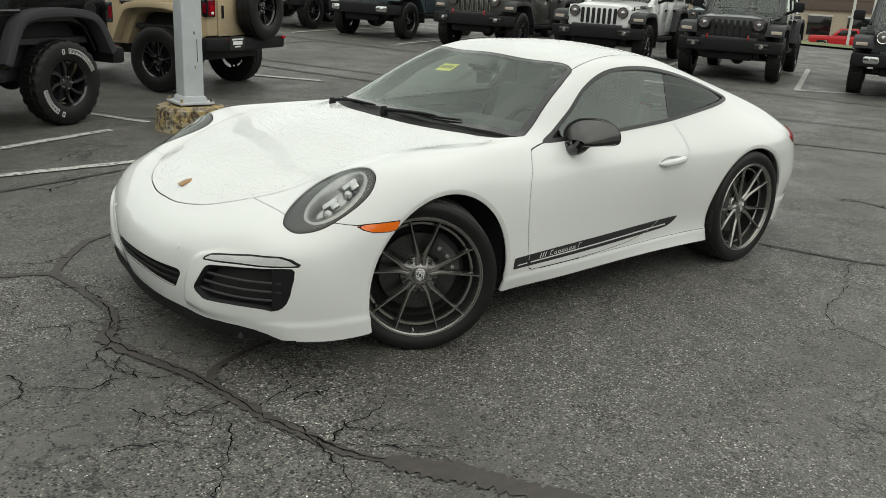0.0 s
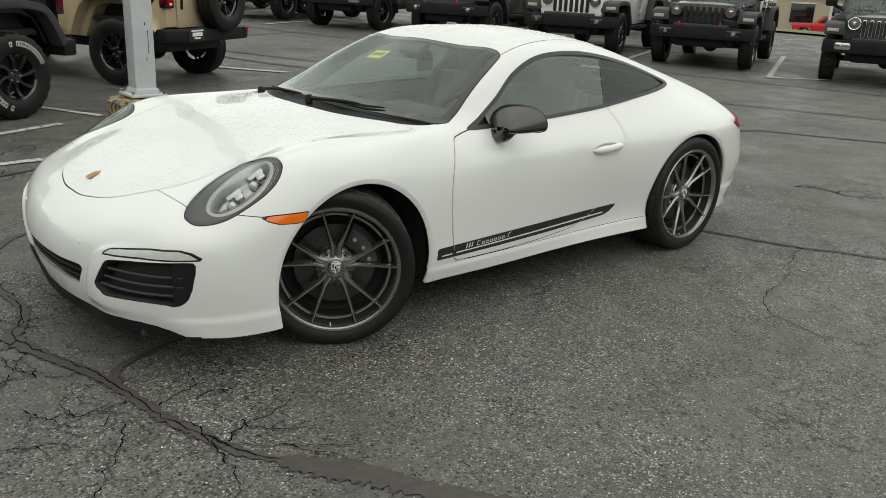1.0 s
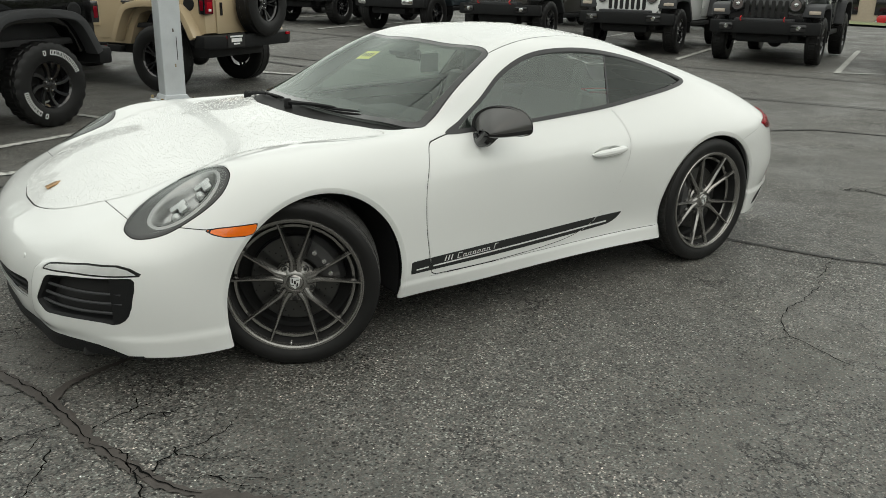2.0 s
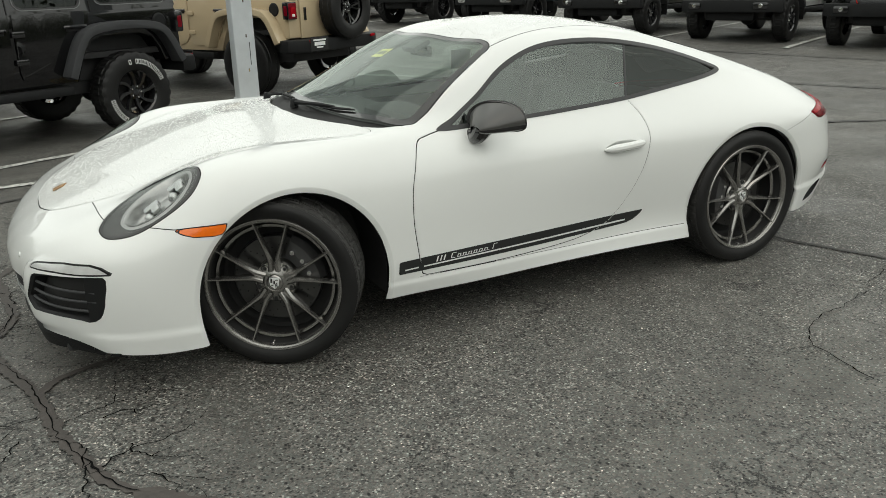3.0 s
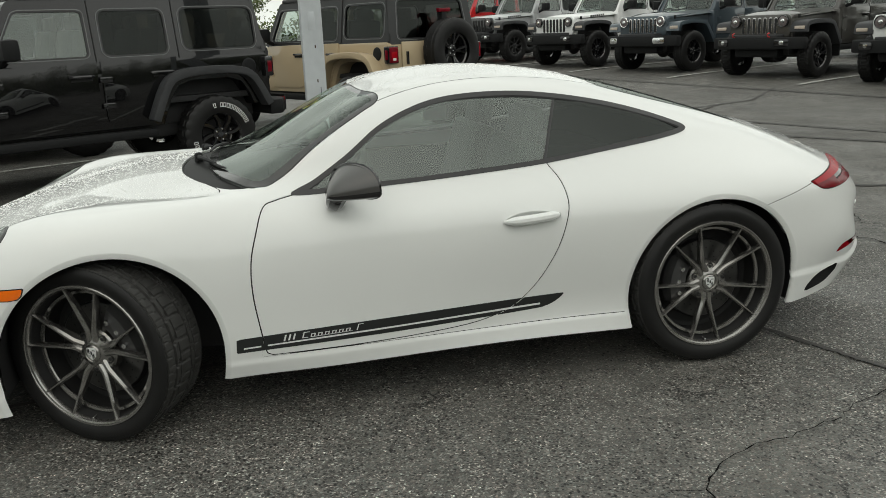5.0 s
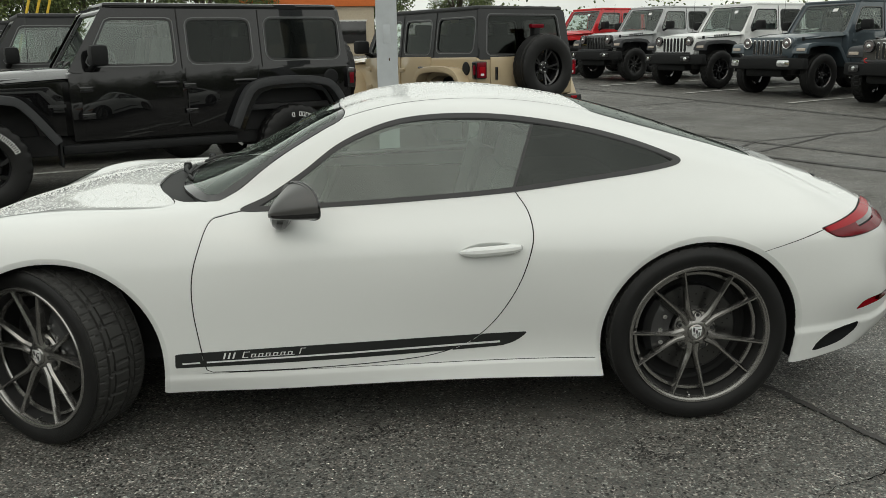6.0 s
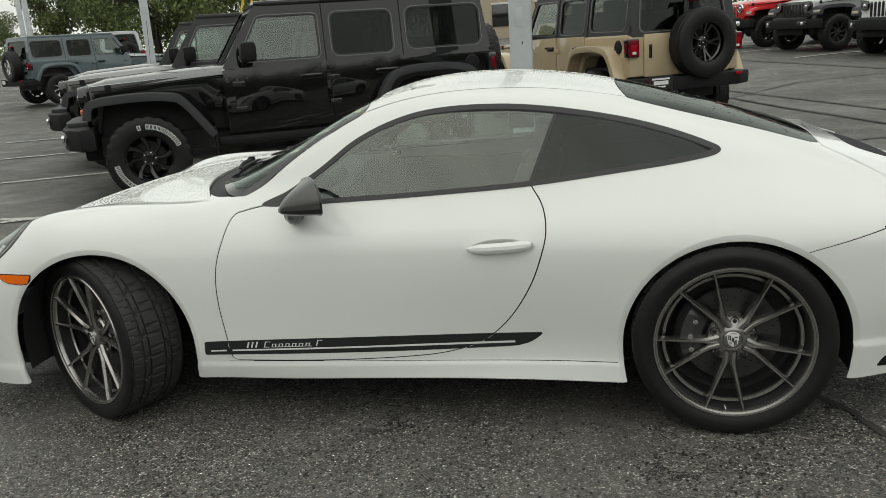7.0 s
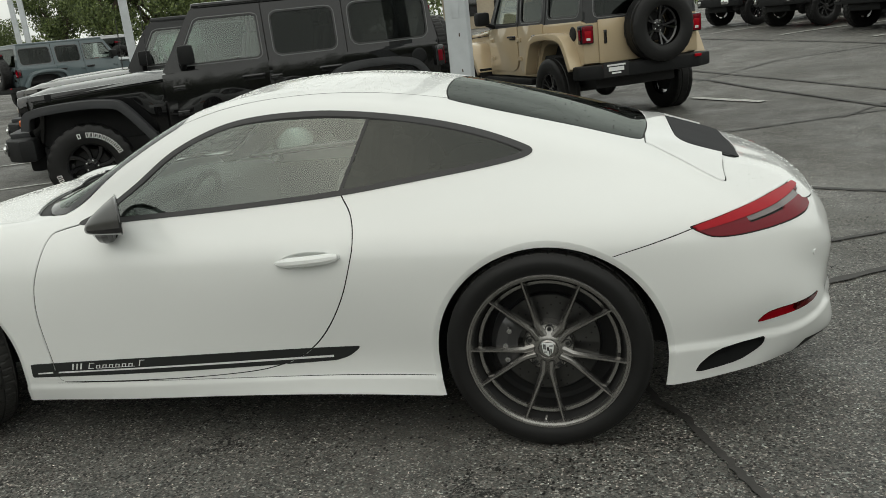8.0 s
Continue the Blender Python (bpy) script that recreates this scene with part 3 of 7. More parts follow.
TAIL = np.array([(2.076, .727), (2.14, .7345), (2.205, .741), (2.30, .749), (2.396, .755), (2.50, .759), (2.592, .7615), (2.72, .7635), (2.850, .7645), (2.866, .758), (2.855, .750), (2.785, .741), (2.778, .728), (2.826, .716), (2.815, .704), (2.78, .697), (2.725, .692),
                 (2.586, .6865), (2.436, .682), (2.34, .6815), (2.279, .682), (2.22, .684), (2.181, .687), (2.15, .692), (2.129, .699), (2.10, .713)])
STRIP = np.array([(2.0, .704), (2.112, .713), (2.21, .719), (2.347, .727), (2.505, .734), (2.70, .743), (2.87, .753)])


def f_tail(m):
    return np.maximum(sdf(round_corner(m), TAIL), np.maximum(2.85 - m[0][:, 0], .3 + m[0][:, 1]))


tail, skin = take(skin, f_tail, .004)

SEAM_F = np.array([(-1.3, .0), (-1.3, .70), (-.62, .70), (-.56, .640), (-.50, .622), (-.42, .622), (-.345, .612), (-.10, .612), (-.10, 0)])
SEAM_R = np.array([(2.5, 0), (2.5, .60), (2.60, .640), (2.70, .668), (2.80, .693), (2.915, .722), (3.2, .735), (3.34, .715), (3.8, .74), (3.8, 0)])
front_bumper, skin = take(skin, lambda m: sdf(xz(m), SEAM_F), .0035)
rear_bumper, skin = take(skin, lambda m: sdf(xz(m), SEAM_R), .0035)
wing, skin = take(skin, lambda m: np.maximum(m[0][:, 0] - .60 + .12 * np.clip(m[0][:, 2] - .80, 0, 1), m[0][:, 2] - .872), .0001)
sill, skin = take(skin, lambda m: np.maximum(m[0][:, 2] - .258, m[0][:, 0] - 2.2), .0025)

# nose openings and tail openings
VENT = np.array([(.490, .335), (.494, .348), (.540, .426), (.548, .436), (.562, .443), (.64, .454), (.72, .460), (.80, .464), (.818, .463), (.823, .452), (.823, .42), (.815, .355), (.806, .322), (.797, .304), (.786, .293), (.772, .289), (.755, .296), (.675, .303), (.56, .300), (.538, .302), (.50, .322)])


def f_vent(m):
    """Corner intake as seen from ahead."""
    y, z = -m[0][:, 1], m[0][:, 2]
    return np.maximum(sdf(np.c_[y, z], VENT), m[0][:, 0] + .45)


def f_blade(m):
    y, z = -m[0][:, 1], m[0][:, 2]
    o = np.array([(.528, .459), (.534, .470), (.560, .487), (.60, .494), (.711, .509), (.789, .509), (.812, .498), (.830, .478), (.828, .470), (.779, .469), (.679, .469), (.58, .461)])
    return np.maximum(sdf(np.c_[y, z], o), m[0][:, 0] + .45)


def f_mid(m):
    y, z = -m[0][:, 1], m[0][:, 2]
    o = np.array([(-.3, .372), (0, .372), (.2, .373), (.360, .375), (.377, .370), (.375, .355), (.325, .290), (.305, .281), (.18, .287), (0, .289), (-.3, .289)])
    return np.maximum(sdf(np.c_[y, z], o), m[0][:, 0] + .45)


def f_lip(m):
    y, z = -m[0][:, 1], m[0][:, 2]
    return np.maximum(z - np.interp(y, [0, .3, .45, .58, .66, .71, .745, .78], [.192, .194, .202, .212, .209, .199, .184, .160]), m[0][:, 0] + .58)


def finer(mesh):
    """Each triangle split in four."""
    V, N, T = mesh
    mids, vs, ns = {}, list(V), list(N)

    def mid(i, j):
        k = (min(i, j), max(i, j))
        if k not in mids:
            mids[k] = len(vs)
            vs.append((V[i] + V[j]) / 2)
            ns.append((N[i] + N[j]) / 2)
        return mids[k]
    out = []
    for a, b, c in T:
        p, q, r = mid(a, b), mid(b, c), mid(c, a)
        out += [(a, p, r), (p, b, q), (r, q, c), (p, q, r)]
    return np.array(vs), np.array(ns), np.array(out)


def f_corner(m):
    """A block of skin round the corner intake and its running light."""
    x, y, z = m[0][:, 0], -m[0][:, 1], m[0][:, 2]
    return np.maximum.reduce([x + .47, .44 - y, y - .90, .265 - z, z - .535])


corner, front_bumper = cut(front_bumper, f_corner(front_bumper))
corner = finer(corner)
vent, corner = take(corner, f_vent, .002)
blade, corner = take(corner, f_blade, .004)
front_bumper = (np.vstack([front_bumper[0], corner[0]]), np.vstack([front_bumper[1], corner[1]]), np.vstack([front_bumper[2], corner[2] + len(front_bumper[0])]))
mid_vent, front_bumper = take(front_bumper, f_mid, .002)
lip, front_bumper = take(front_bumper, f_lip, .003)
REFL = curve_pts([(2.350, .383), (2.386, .408), (2.447, .416), (2.534, .419), (2.61, .423), (2.715, .430), (2.725, .427), (2.684, .411), (2.592, .394), (2.48, .385), (2.397, .3805)], 4, True)
OUTL = np.array([(2.916, .243), (2.920, .252), (2.932, .271), (2.961, .295), (2.985, .308), (3.006, .316), (3.04, .321), (3.071, .3235), (3.138, .326), (3.144, .320), (3.142, .303), (3.132, .290), (3.119, .281), (3.073, .258), (3.04, .250), (3.007, .246), (2.941, .240)])
reflector, rear_bumper = take(rear_bumper, lambda m: np.maximum(sdf(round_corner(m), REFL), np.maximum(2.9 - m[0][:, 0], .3 + m[0][:, 1])), .003)
outlet, rear_bumper = take(rear_bumper, lambda m: np.maximum(sdf(xz(m), OUTL), np.maximum(2.85 - m[0][:, 0], .3 + m[0][:, 1])), .002)
apron, rear_bumper = cut(rear_bumper, np.maximum(rear_bumper[0][:, 2] - .262, np.maximum(3.2 - rear_bumper[0][:, 0], -rear_bumper[0][:, 1] - .62)))
roof, quarter = take(skin, lambda m: np.maximum(1.0 - m[0][:, 2], -(.563 - .15 * (m[0][:, 0] - 1.14)) - m[0][:, 1]), .0035)
# the turned-in flange round each arch
fd = arch(flange)
depth = np.clip((.020 - fd) / .020, 0, 1)
bent = flange[0] - flange[1] * (.008 * depth ** 1.6)[:, None]
nf = np.zeros_like(bent)
tri = flange[2]
fn = np.cross(bent[tri[:, 1]] - bent[tri[:, 0]], bent[tri[:, 2]] - bent[tri[:, 0]])
for c in range(3):
    np.add.at(nf, tri[:, c], fn)
nf /= np.linalg.norm(nf, axis=1, keepdims=True) + 1e-12
if (nf * flange[1]).sum() < 0:
    nf = -nf
flange = (bent, nf, tri)
front_flange, rear_flange = cut(flange, flange[0][:, 0] - 1.2)

def dished(mesh, f, deep, ramp):
    """Sink a piece of skin towards its middle; f: signed distance to its edge."""
    k = np.clip(-f / ramp, 0, 1)
    V = mesh[0] - mesh[1] * (deep * k * k * (3 - 2 * k))[:, None]
    n = np.zeros_like(V)
    t3 = mesh[2]
    fn_ = np.cross(V[t3[:, 1]] - V[t3[:, 0]], V[t3[:, 2]] - V[t3[:, 0]])
    for c in range(3):
        np.add.at(n, t3[:, c], fn_)
    n /= np.linalg.norm(n, axis=1, keepdims=True) + 1e-12
    return V, (n if (n * mesh[1]).sum() > 0 else -n), t3


CUP = curve_pts([(1.555, .688), (1.60, .7085), (1.66, .7155), (1.72, .712), (1.768, .698), (1.72, .672), (1.65, .664), (1.59, .669)], 5, True)
cup, door = cut(door, np.maximum(sdf(xz(door), CUP), .3 + door[0][:, 1]))
cup = finer(finer(cup))
cup = dished(cup, sdf(xz(cup), CUP), .020, .016)
panel("bonnet", both(hood), "white", car, "white bonnet beaded with rain", .012)
panel("front_bumper", both(front_bumper), "white", car, thick=.012)
panel("rear_bumper", both(rear_bumper), "white", car, thick=.012)
panel("roof", both(roof), "white", car)
rise = np.clip((lid[0][:, 0] - 2.812) / .08, 0, 1) * np.clip((.62 - np.abs(lid[0][:, 1])) / .34, 0, 1)
lid = (lid[0] + lid[1] * (.014 * rise * rise * (3 - 2 * rise))[:, None], lid[1], lid[2])      # the lid stands proud of the tail
panel("engine_lid", both(lid), "white", car, thick=.022)
frit, screen = cut(screen, -(top(WIND, .8)(screen) + .026 + .016 * (np.clip((.75 - screen[0][:, 0]) / .3, 0, 1))))
ws = panel("windscreen", both(screen), "glass_screen", car, "clear windscreen with dark border")
panel("screen_border", both(frit), "frit", ws, "black painted border")
panel("rear_window", both(rear_glass), "glass_rear", car, "dark rear window flecked with raindrops")
panel("cowl", offset(both(cowl), -.012), "cowl", car, "black plastic cowl below the windscreen")
panel("front_lip", both(offset(lip, .014)), "plastic", car, "dark grey front spoiler lip", .03)
panel("middle_intake", offset(both(mid_vent), -.02), "plastic", car, "black centre intake")
panel("engine_grille", offset(both(grille), -.007), "cowl", car, "black slatted engine grille")
panel("rear_apron", both(apron), "plastic", car)
for flag, side_of in ((0, lambda m: m), (1, mirrored)):
    panel("wing", side_of(wing), "white", car, thick=.012)
    panel("arch_flange", side_of(front_flange), "white", car, thick=.02)
    panel("arch_flange", side_of(rear_flange), "white", car, thick=.02)
    panel("quarter_panel", side_of(quarter), "white", car, thick=.012)
    panel("sill", side_of(sill), "white", car, thick=.02)
    d = panel("door", side_of(door), "white", car, "white door", .015)
    panel("handle_recess", side_of(cup), "white", d)
    panel("door_glass", side_of(offset(door_glass, -.006)), "glass_side", d, "green-tinted door glass")
    panel("quarter_glass", side_of(offset(quarter_glass, -.006)), "glass_dark", car, "dark tinted quarter glass")
    panel("glass_joint", side_of(offset(pillar, -.004)), "trim", car)
    panel("window_seal", side_of(offset(seal, .002)), "trim", car, thick=.03)
    panel("side_marker", side_of(marker), "amber", car, "amber side marker lamp")
    panel("corner_intake", side_of(offset(vent, -.05)), "gap", car, "black slatted corner intake")
    frame_, lens_ = cut(blade, -(f_blade(blade) + .005))
    rl = panel("running_light", side_of(offset(frame_, -.002)), "gloss", car, "clear running light strip in a black frame", .01)
    panel("light_strip", side_of(offset(lens_, .001)), "blade", rl, "pale grey light strip")
    red_, dark_ = cut(reflector, reflector[0][:, 0] + reflector[0][:, 1] - 2.555)
    rr_ = panel("rear_reflector", side_of(offset(red_, -.014)), "redbright", car, "red bumper reflector", -.014)
    panel("reflector_end", side_of(offset(dark_, -.014)), "darkred", rr_, "dark red end", -.014)
    panel("air_outlet", side_of(offset(outlet, -.06)), "plastic", car, "black air outlet behind the wheel", -.058)
    edge = lambda m: np.interp(round_corner(m)[:, 0], STRIP[:, 0], STRIP[:, 1])
    up, low = cut(tail, edge(tail) - tail[0][:, 2])
    mid_strip, low = cut(low, np.maximum(edge(low) - .0135 - low[0][:, 2], np.maximum(2.345 - round_corner(low)[:, 0], round_corner(low)[:, 0] - 2.79)))
    notch, low = cut(low, np.maximum(edge(low) - .019 - low[0][:, 2], np.maximum(2.345 - round_corner(low)[:, 0], round_corner(low)[:, 0] - 2.60)))
    tl = panel("tail_lamp", side_of(offset(low, .004)), "redlens", car, "red tail lamp with bright upper strip", .015)
    panel("upper_strip", side_of(offset(up, .008)), "redbright", tl, "bright red light strip", .015)
    panel("reverse_lens", side_of(offset(mid_strip, .002)), "smoke", tl, "smoky clear reversing lens")
    panel("lamp_notch", side_of(offset(notch, -.004)), "gap", tl, "dark slot under the lens")
    hl = panel("head_lamp", side_of(lamp_seal), "seal", car, "oval head lamp with grey surround", .012)
    panel("lamp_surround", side_of(offset(lamp_band, -.004)), "lampgrey", hl, "satin grey lamp surround", .01)
    panel("lamp_ring", side_of(offset(lamp_ring, -.003)), "lampring", hl, "satin silver inner lamp ring", .02)
    panel("lamp_bowl", side_of(dished(lamp_well, f_lamp(lamp_well, RING) + .006, .05, .03)), "lampbowl", hl, "dark grey lamp reflector")
    panel("lens", side_of(offset(lamp_glass, .004)), "lens", hl, "clear lens")
for s_of in (lambda m: m, mirrored):
    panel("inner_trim", s_of(offset(quarter, -.022)), "interior", car, "dark cabin side trim")
def pieces(m):
    """The connected pieces of a mesh, one by one."""
    V, N, T = m
    up = np.arange(len(V))
    for _ in range(400):
        low_ = up[T].min(1)
        nxt = up.copy()
        for c in range(3):
            np.minimum.at(nxt, T[:, c], low_)
        nxt = nxt[nxt]
        if (nxt == up).all():
            break
        up = nxt
    for k in np.unique(up[T[:, 0]]):
        yield tidy(V, N, T[up[T[:, 0]] == k])


for joint in GAPS:
    for one in pieces(joint):
        for s_of in (lambda m: m, mirrored):
            if len(one[2]) > 3:
                panel("panel_joint", s_of(offset(one, -.004)), "gap", car, "dark panel joint")


SKIN_TREE = BVHTree.FromPolygons([tuple(v) for v in WHOLE[0]], [tuple(int(i) for i in t) for t in WHOLE[2]])


def side_y(x, z):
    """y of the coupe's skin on the driver's side, at a place in side view."""
    hit = SKIN_TREE.ray_cast(Vector((x, -3, z)), Vector((0, 1, 0)))
    return hit[0].y if hit[0] else -.85


def on_skin(x, y):
    """Height of the coupe's skin above a place in plan."""
    hit = SKIN_TREE.ray_cast(Vector((x, -max(abs(y), .002), 3)), Vector((0, 0, -1)))
    return hit[0].z if hit[0] else .5


def nose_x(y, z):
    hit = SKIN_TREE.ray_cast(Vector((-3, -max(abs(y), .002), z)), Vector((1, 0, 0)))
    return hit[0].x if hit[0] else -.6


def side_band(keys, name, mat, lift, label="", n=60):
    """A narrow strip on both sides of the coupe between an upper and a lower edge: (x, top, bottom)."""
    k = np.array(keys, float)
    xs = np.linspace(k[0, 0], k[-1, 0], n)
    for s in (-1, 1):
        vs, fs = [], []
        for x in xs:
            for c in (1, 2):
                z = float(np.interp(x, k[:, 0], k[:, c]))
                vs.append((x, s * (-side_y(x, z) + lift), z))
        for i in range(n - 1):
            f = (2 * i, 2 * i + 1, 2 * i + 3, 2 * i + 2)
            fs.append(f if s < 0 else f[::-1])
        solid(name, vs, fs, mat, car, label, True)


def decal(outline, lift, name, mat, label="", parent=None):
    for s in (lambda m: m, mirrored):
        got, _ = cut(WHOLE, np.maximum(sdf(xz(WHOLE), outline), .3 + WHOLE[0][:, 1]))
        _, got = cut(got, np.abs(f_door(got)) - .0028)
        panel(name, s(offset(got, lift)), mat, parent or car, label)


def strip(a, b, w0, w1):
    return np.array([a, b, (b[0], b[1] - w1), (a[0], a[1] - w0)])


# side stripe with its pinstripe and lettering
decal(np.vstack([curve_pts([(.512, .339), (.9, .350), (1.4, .360), (1.805, .3675)], 8), curve_pts([(1.79, .352), (1.765, .334), (1.73, .320), (1.66, .311), (1.3, .298), (.9, .290), (.508, .285)], 6)]), .0012, "side_stripe", "decal", "black side stripe")
side_band([(.535, .3045, .2985), (.598, .3065, .3005)], "pinstripe", "letters", .0026, "thin white pinstripe", 6)
side_band([(.622, .3070, .3010), (1.15, .3195, .3125), (1.515, .3292, .3214), (1.70, .3345, .3265)], "pinstripe", "letters", .0026, "thin white pinstripe", 70)


def letter_bars():
    """Model script on the stripe, as plain slanted pale loops and strokes of its size."""
    x, sl, pen = .680, .34, .0042
    shapes = []

    def bar(x0, x1, z0, a, b):
        shapes.append([(x0 + sl * a, z0 + a), (x1 + sl * a, z0 + a), (x1 + sl * b, z0 + b), (x0 + sl * b, z0 + b)])
    # groups: number of marks, height, pitch, width, space after
    for count, h, pitch, w, gap in ((3, .0235, .0170, .0125, .018), (1, .0235, .0310, .0220, .0), (6, .0140, .0265, .0170, .016), (1, .0240, .03, .0200, 0)):
        for i in range(count):
            z0 = .3140 + (x - .69) * .027
            bar(x, x + (pen * 1.6 if count == 3 else pen), z0, 0, h)
            if count != 3:
                bar(x + pen, x + w, z0, h - .0026, h)
            if w < .02 and count == 6:
                bar(x + w - pen, x + w, z0, 0, h - .0026)
            if w > .02:
                bar(x + pen, x + w, z0, 0, .0026)
            if count == 6:
                bar(x + pen, x + pitch, z0, 0, .0022)
            x += pitch
        x += gap
    for mirror in (-1, 1):
        vs, fs = [], []
        for s in shapes:
            k = len(vs)
            for a, b in s:
                y = side_y(a, b) - .0028
                vs.append((a, y if mirror < 0 else -y, b))
            fs.append((k, k + 1, k + 2, k + 3))
        tagged(solid("stripe_lettering", vs, fs, "letters", car, "pale lettering on the stripe"), kind="stuff")


letter_bars()


def car_wheel(name, at, width, steer, side, radius, disc_r, phase):
    """Ten-spoke alloy wheel with its tyre; the outer face looks to -y, mirrored for the far side."""
    w = new(name)
    w.parent = car
    w.matrix_local = pose(*at, 0, 0, steer) @ (Matrix.Identity(4) if side < 0 else pose(0, 0, 0, 0, 0, 180))
    h = width / 2
    R = radius
    # tyre with ribs and cross grooves
    ribs = [(-h + .022, -h + .060), (-h + .070, -.036), (-.028, .028), (.036, h - .070), (h - .060, h - .022)]
    prof = [(.262, -h + .016, 0), (.275, -h + .006, 0), (.292, -h + .001, 0), (.305, -h - .001, 0), (.318, -h + .002, 0), (.329, -h + .009, 0), (R - .005, -h + .014, 0)]
    for k, (a, b) in enumerate(ribs):
        prof += [(R - .009, a - .002, 0), (R - (.003 if k in (0, 4) else 0), a, k + 1), (R - (.0015 if k in (0, 4) else 0), (a + b) / 2, k + 1), (R - (.003 if k in (0, 4) else 0), b, k + 1), (R - .009, b + .002, 0)]
    prof += [(R - .005, h - .014, 0), (.318, h - .002, 0), (.300, h, 0), (.262, h - .016, 0)]
    segs = 360
    vs, fs = [], []
    n = len(prof)
    for i in range(segs):
        a = 2 * math.pi * i / segs
        for r, y, rib in prof:
            if rib:
                ph = (i + rib * 5 + round(abs(y) * 230)) % (10 if rib in (1, 5) else 15)
                if ph < (1 if rib in (1, 5) else 2):
                    r -= .005 if rib in (1, 5) else .009
            vs.append((r * math.cos(a), y, r * math.sin(a)))
    crown = []
    for i in range(segs):
        j = (i + 1) % segs
        for k in range(n - 1):
            (crown if 6 <= k < n - 4 else fs).append((i * n + k, i * n + k + 1, j * n + k + 1, j * n + k))
    ty = solid("tyre", vs, fs, "tyre", w, "black low-profile tyre", True)
    solid("tread", vs, crown, "tread", ty, "dusty grey grooved tread", True)
    rim = lathe("rim", [(.2500, -h + .026), (.2515, -h + .016), (.2550, -h + .010), (.2610, -h + .0075), (.2625, -h + .0045), (.2675, -h + .004), (.2705, -h + .008), (.2695, -h + .018), (.262, -h + .022)], "rim", w, segs=96, label="satin dark grey alloy rim")
    # barrel near-black instead of alloy: the shade behind the spokes put into its colour
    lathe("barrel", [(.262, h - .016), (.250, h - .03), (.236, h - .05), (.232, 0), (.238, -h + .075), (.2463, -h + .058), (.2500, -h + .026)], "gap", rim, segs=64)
    lathe("inner_ring", [(.2385, -h + .076), (.2235, -h + .072), (.2215, -h + .064), (.2245, -h + .058), (.2345, -h + .056), (.2385, -h + .060)], "rim", rim, segs=72)
    # spokes: five pairs
    y0, y1 = -h + .044, -h + .009
    for k in range(5):
        for sgn in (-1, 1):
            vs, fs = [], []
            steps = 12
            for i in range(steps + 1):
                t = i / steps
                r = .046 + (.2605 - .046) * t
                lat = .0125 if r < .085 else .0125 + (.0660 - .0125) * (r - .085) / (.2605 - .085)
                ang = radians(phase + 72 * k) + sgn * math.asin(lat / r)
                yy = y0 + (y1 - y0) * (t ** 1.15)
                half = .0062 * (1 - t) ** 2.2 + .0052
                dep = .040 - .020 * t
                tang = np.array((-math.sin(ang), 0, math.cos(ang)))
                rad = np.array((math.cos(ang), 0, math.sin(ang))) * r
                for off, d in ((-1.4, dep), (-1.25, .009), (-.45, .0), (.45, .0), (1.25, .009), (1.4, dep)):
                    vs.append(rad + tang * half * off + np.array((0, yy + d, 0)))
            for i in range(steps):
                for q in range(5):
                    fs.append((i * 6 + q, i * 6 + q + 1, (i + 1) * 6 + q + 1, (i + 1) * 6 + q))
            fs.append(tuple(range(steps * 6, steps * 6 + 6)))
            solid("spoke", vs, fs, "rim", rim, "", True)
    hub = lathe("hub", [(.0, y0 + .004), (.030, y0 + .004), (.034, y0), (.042, y0 + .002), (.060, y0 + .011), (.080, y0 + .016), (.086, y0 + .024), (.088, y0 + .07)], "rim", rim, segs=48)
    lathe("centre_cap", [(0, y0 - .004), (.026, y0 - .003), (.031, y0 + .001), (.031, y0 + .01)], "rim", rim, segs=32)
    shield = [(-.021, .026), (.021, .026), (.0225, .009), (.018, -.013), (0, -.028), (-.018, -.013), (-.0225, .009)]
    shield = [(a * .86, b * .86) for a, b in shield]
    prism("emblem", shield, -.003, "letters", rim, "xz", y0 - .0035, .0006, "silver shield emblem")
    for a, b, c, d in ((-.0095, .010, .0022, .009), (-.0145, .012, .0014, .009), (.0095, -.006, .0022, .008), (.0045, -.010, .0014, .008), (0, .003, .0035, .007), (.010, .013, .006, .0016), (-.009, -.008, .005, .0016)):
        prism("emblem_field", [(a - c, b - d), (a + c, b - d), (a + c, b + d), (a - c, b + d)], -.0012, "gap", rim, "xz", y0 - .0061)
    for k in range(5):
        a = radians(phase + 36 + 72 * k)
        c = (.0655 * math.cos(a), 0, .0655 * math.sin(a))
        # recess shade put into the colour: near-black holes in the alloy hub
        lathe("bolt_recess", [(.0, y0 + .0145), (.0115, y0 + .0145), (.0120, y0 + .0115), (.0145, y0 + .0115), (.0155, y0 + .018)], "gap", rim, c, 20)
        lathe("wheel_bolt", [(.0, y0 + .0085), (.0065, y0 + .0085), (.0085, y0 + .0105), (.0085, y0 + .016)], "darkmetal", rim, c, 6)
    lathe("valve", [(0, -h + .018), (.004, -h + .02), (.005, -h + .04)], "steel", rim, (.246 * math.cos(-1.66), 0, .246 * math.sin(-1.66)), 8)
    # brake
    yd = -h + .105
    dr = disc_r
    disc = lathe("brake_disc", [(.07, yd), (dr - .004, yd), (dr, yd + .004), (dr, yd + .028), (.07, yd + .028)], "disc", w, segs=64, label="drilled steel brake disc")
    lathe("disc_hat", [(.0, yd - .03), (.072, yd - .03), (.082, yd - .024), (.088, yd - .002)], "darkmetal", disc, segs=40)
    vs, fs = [], []
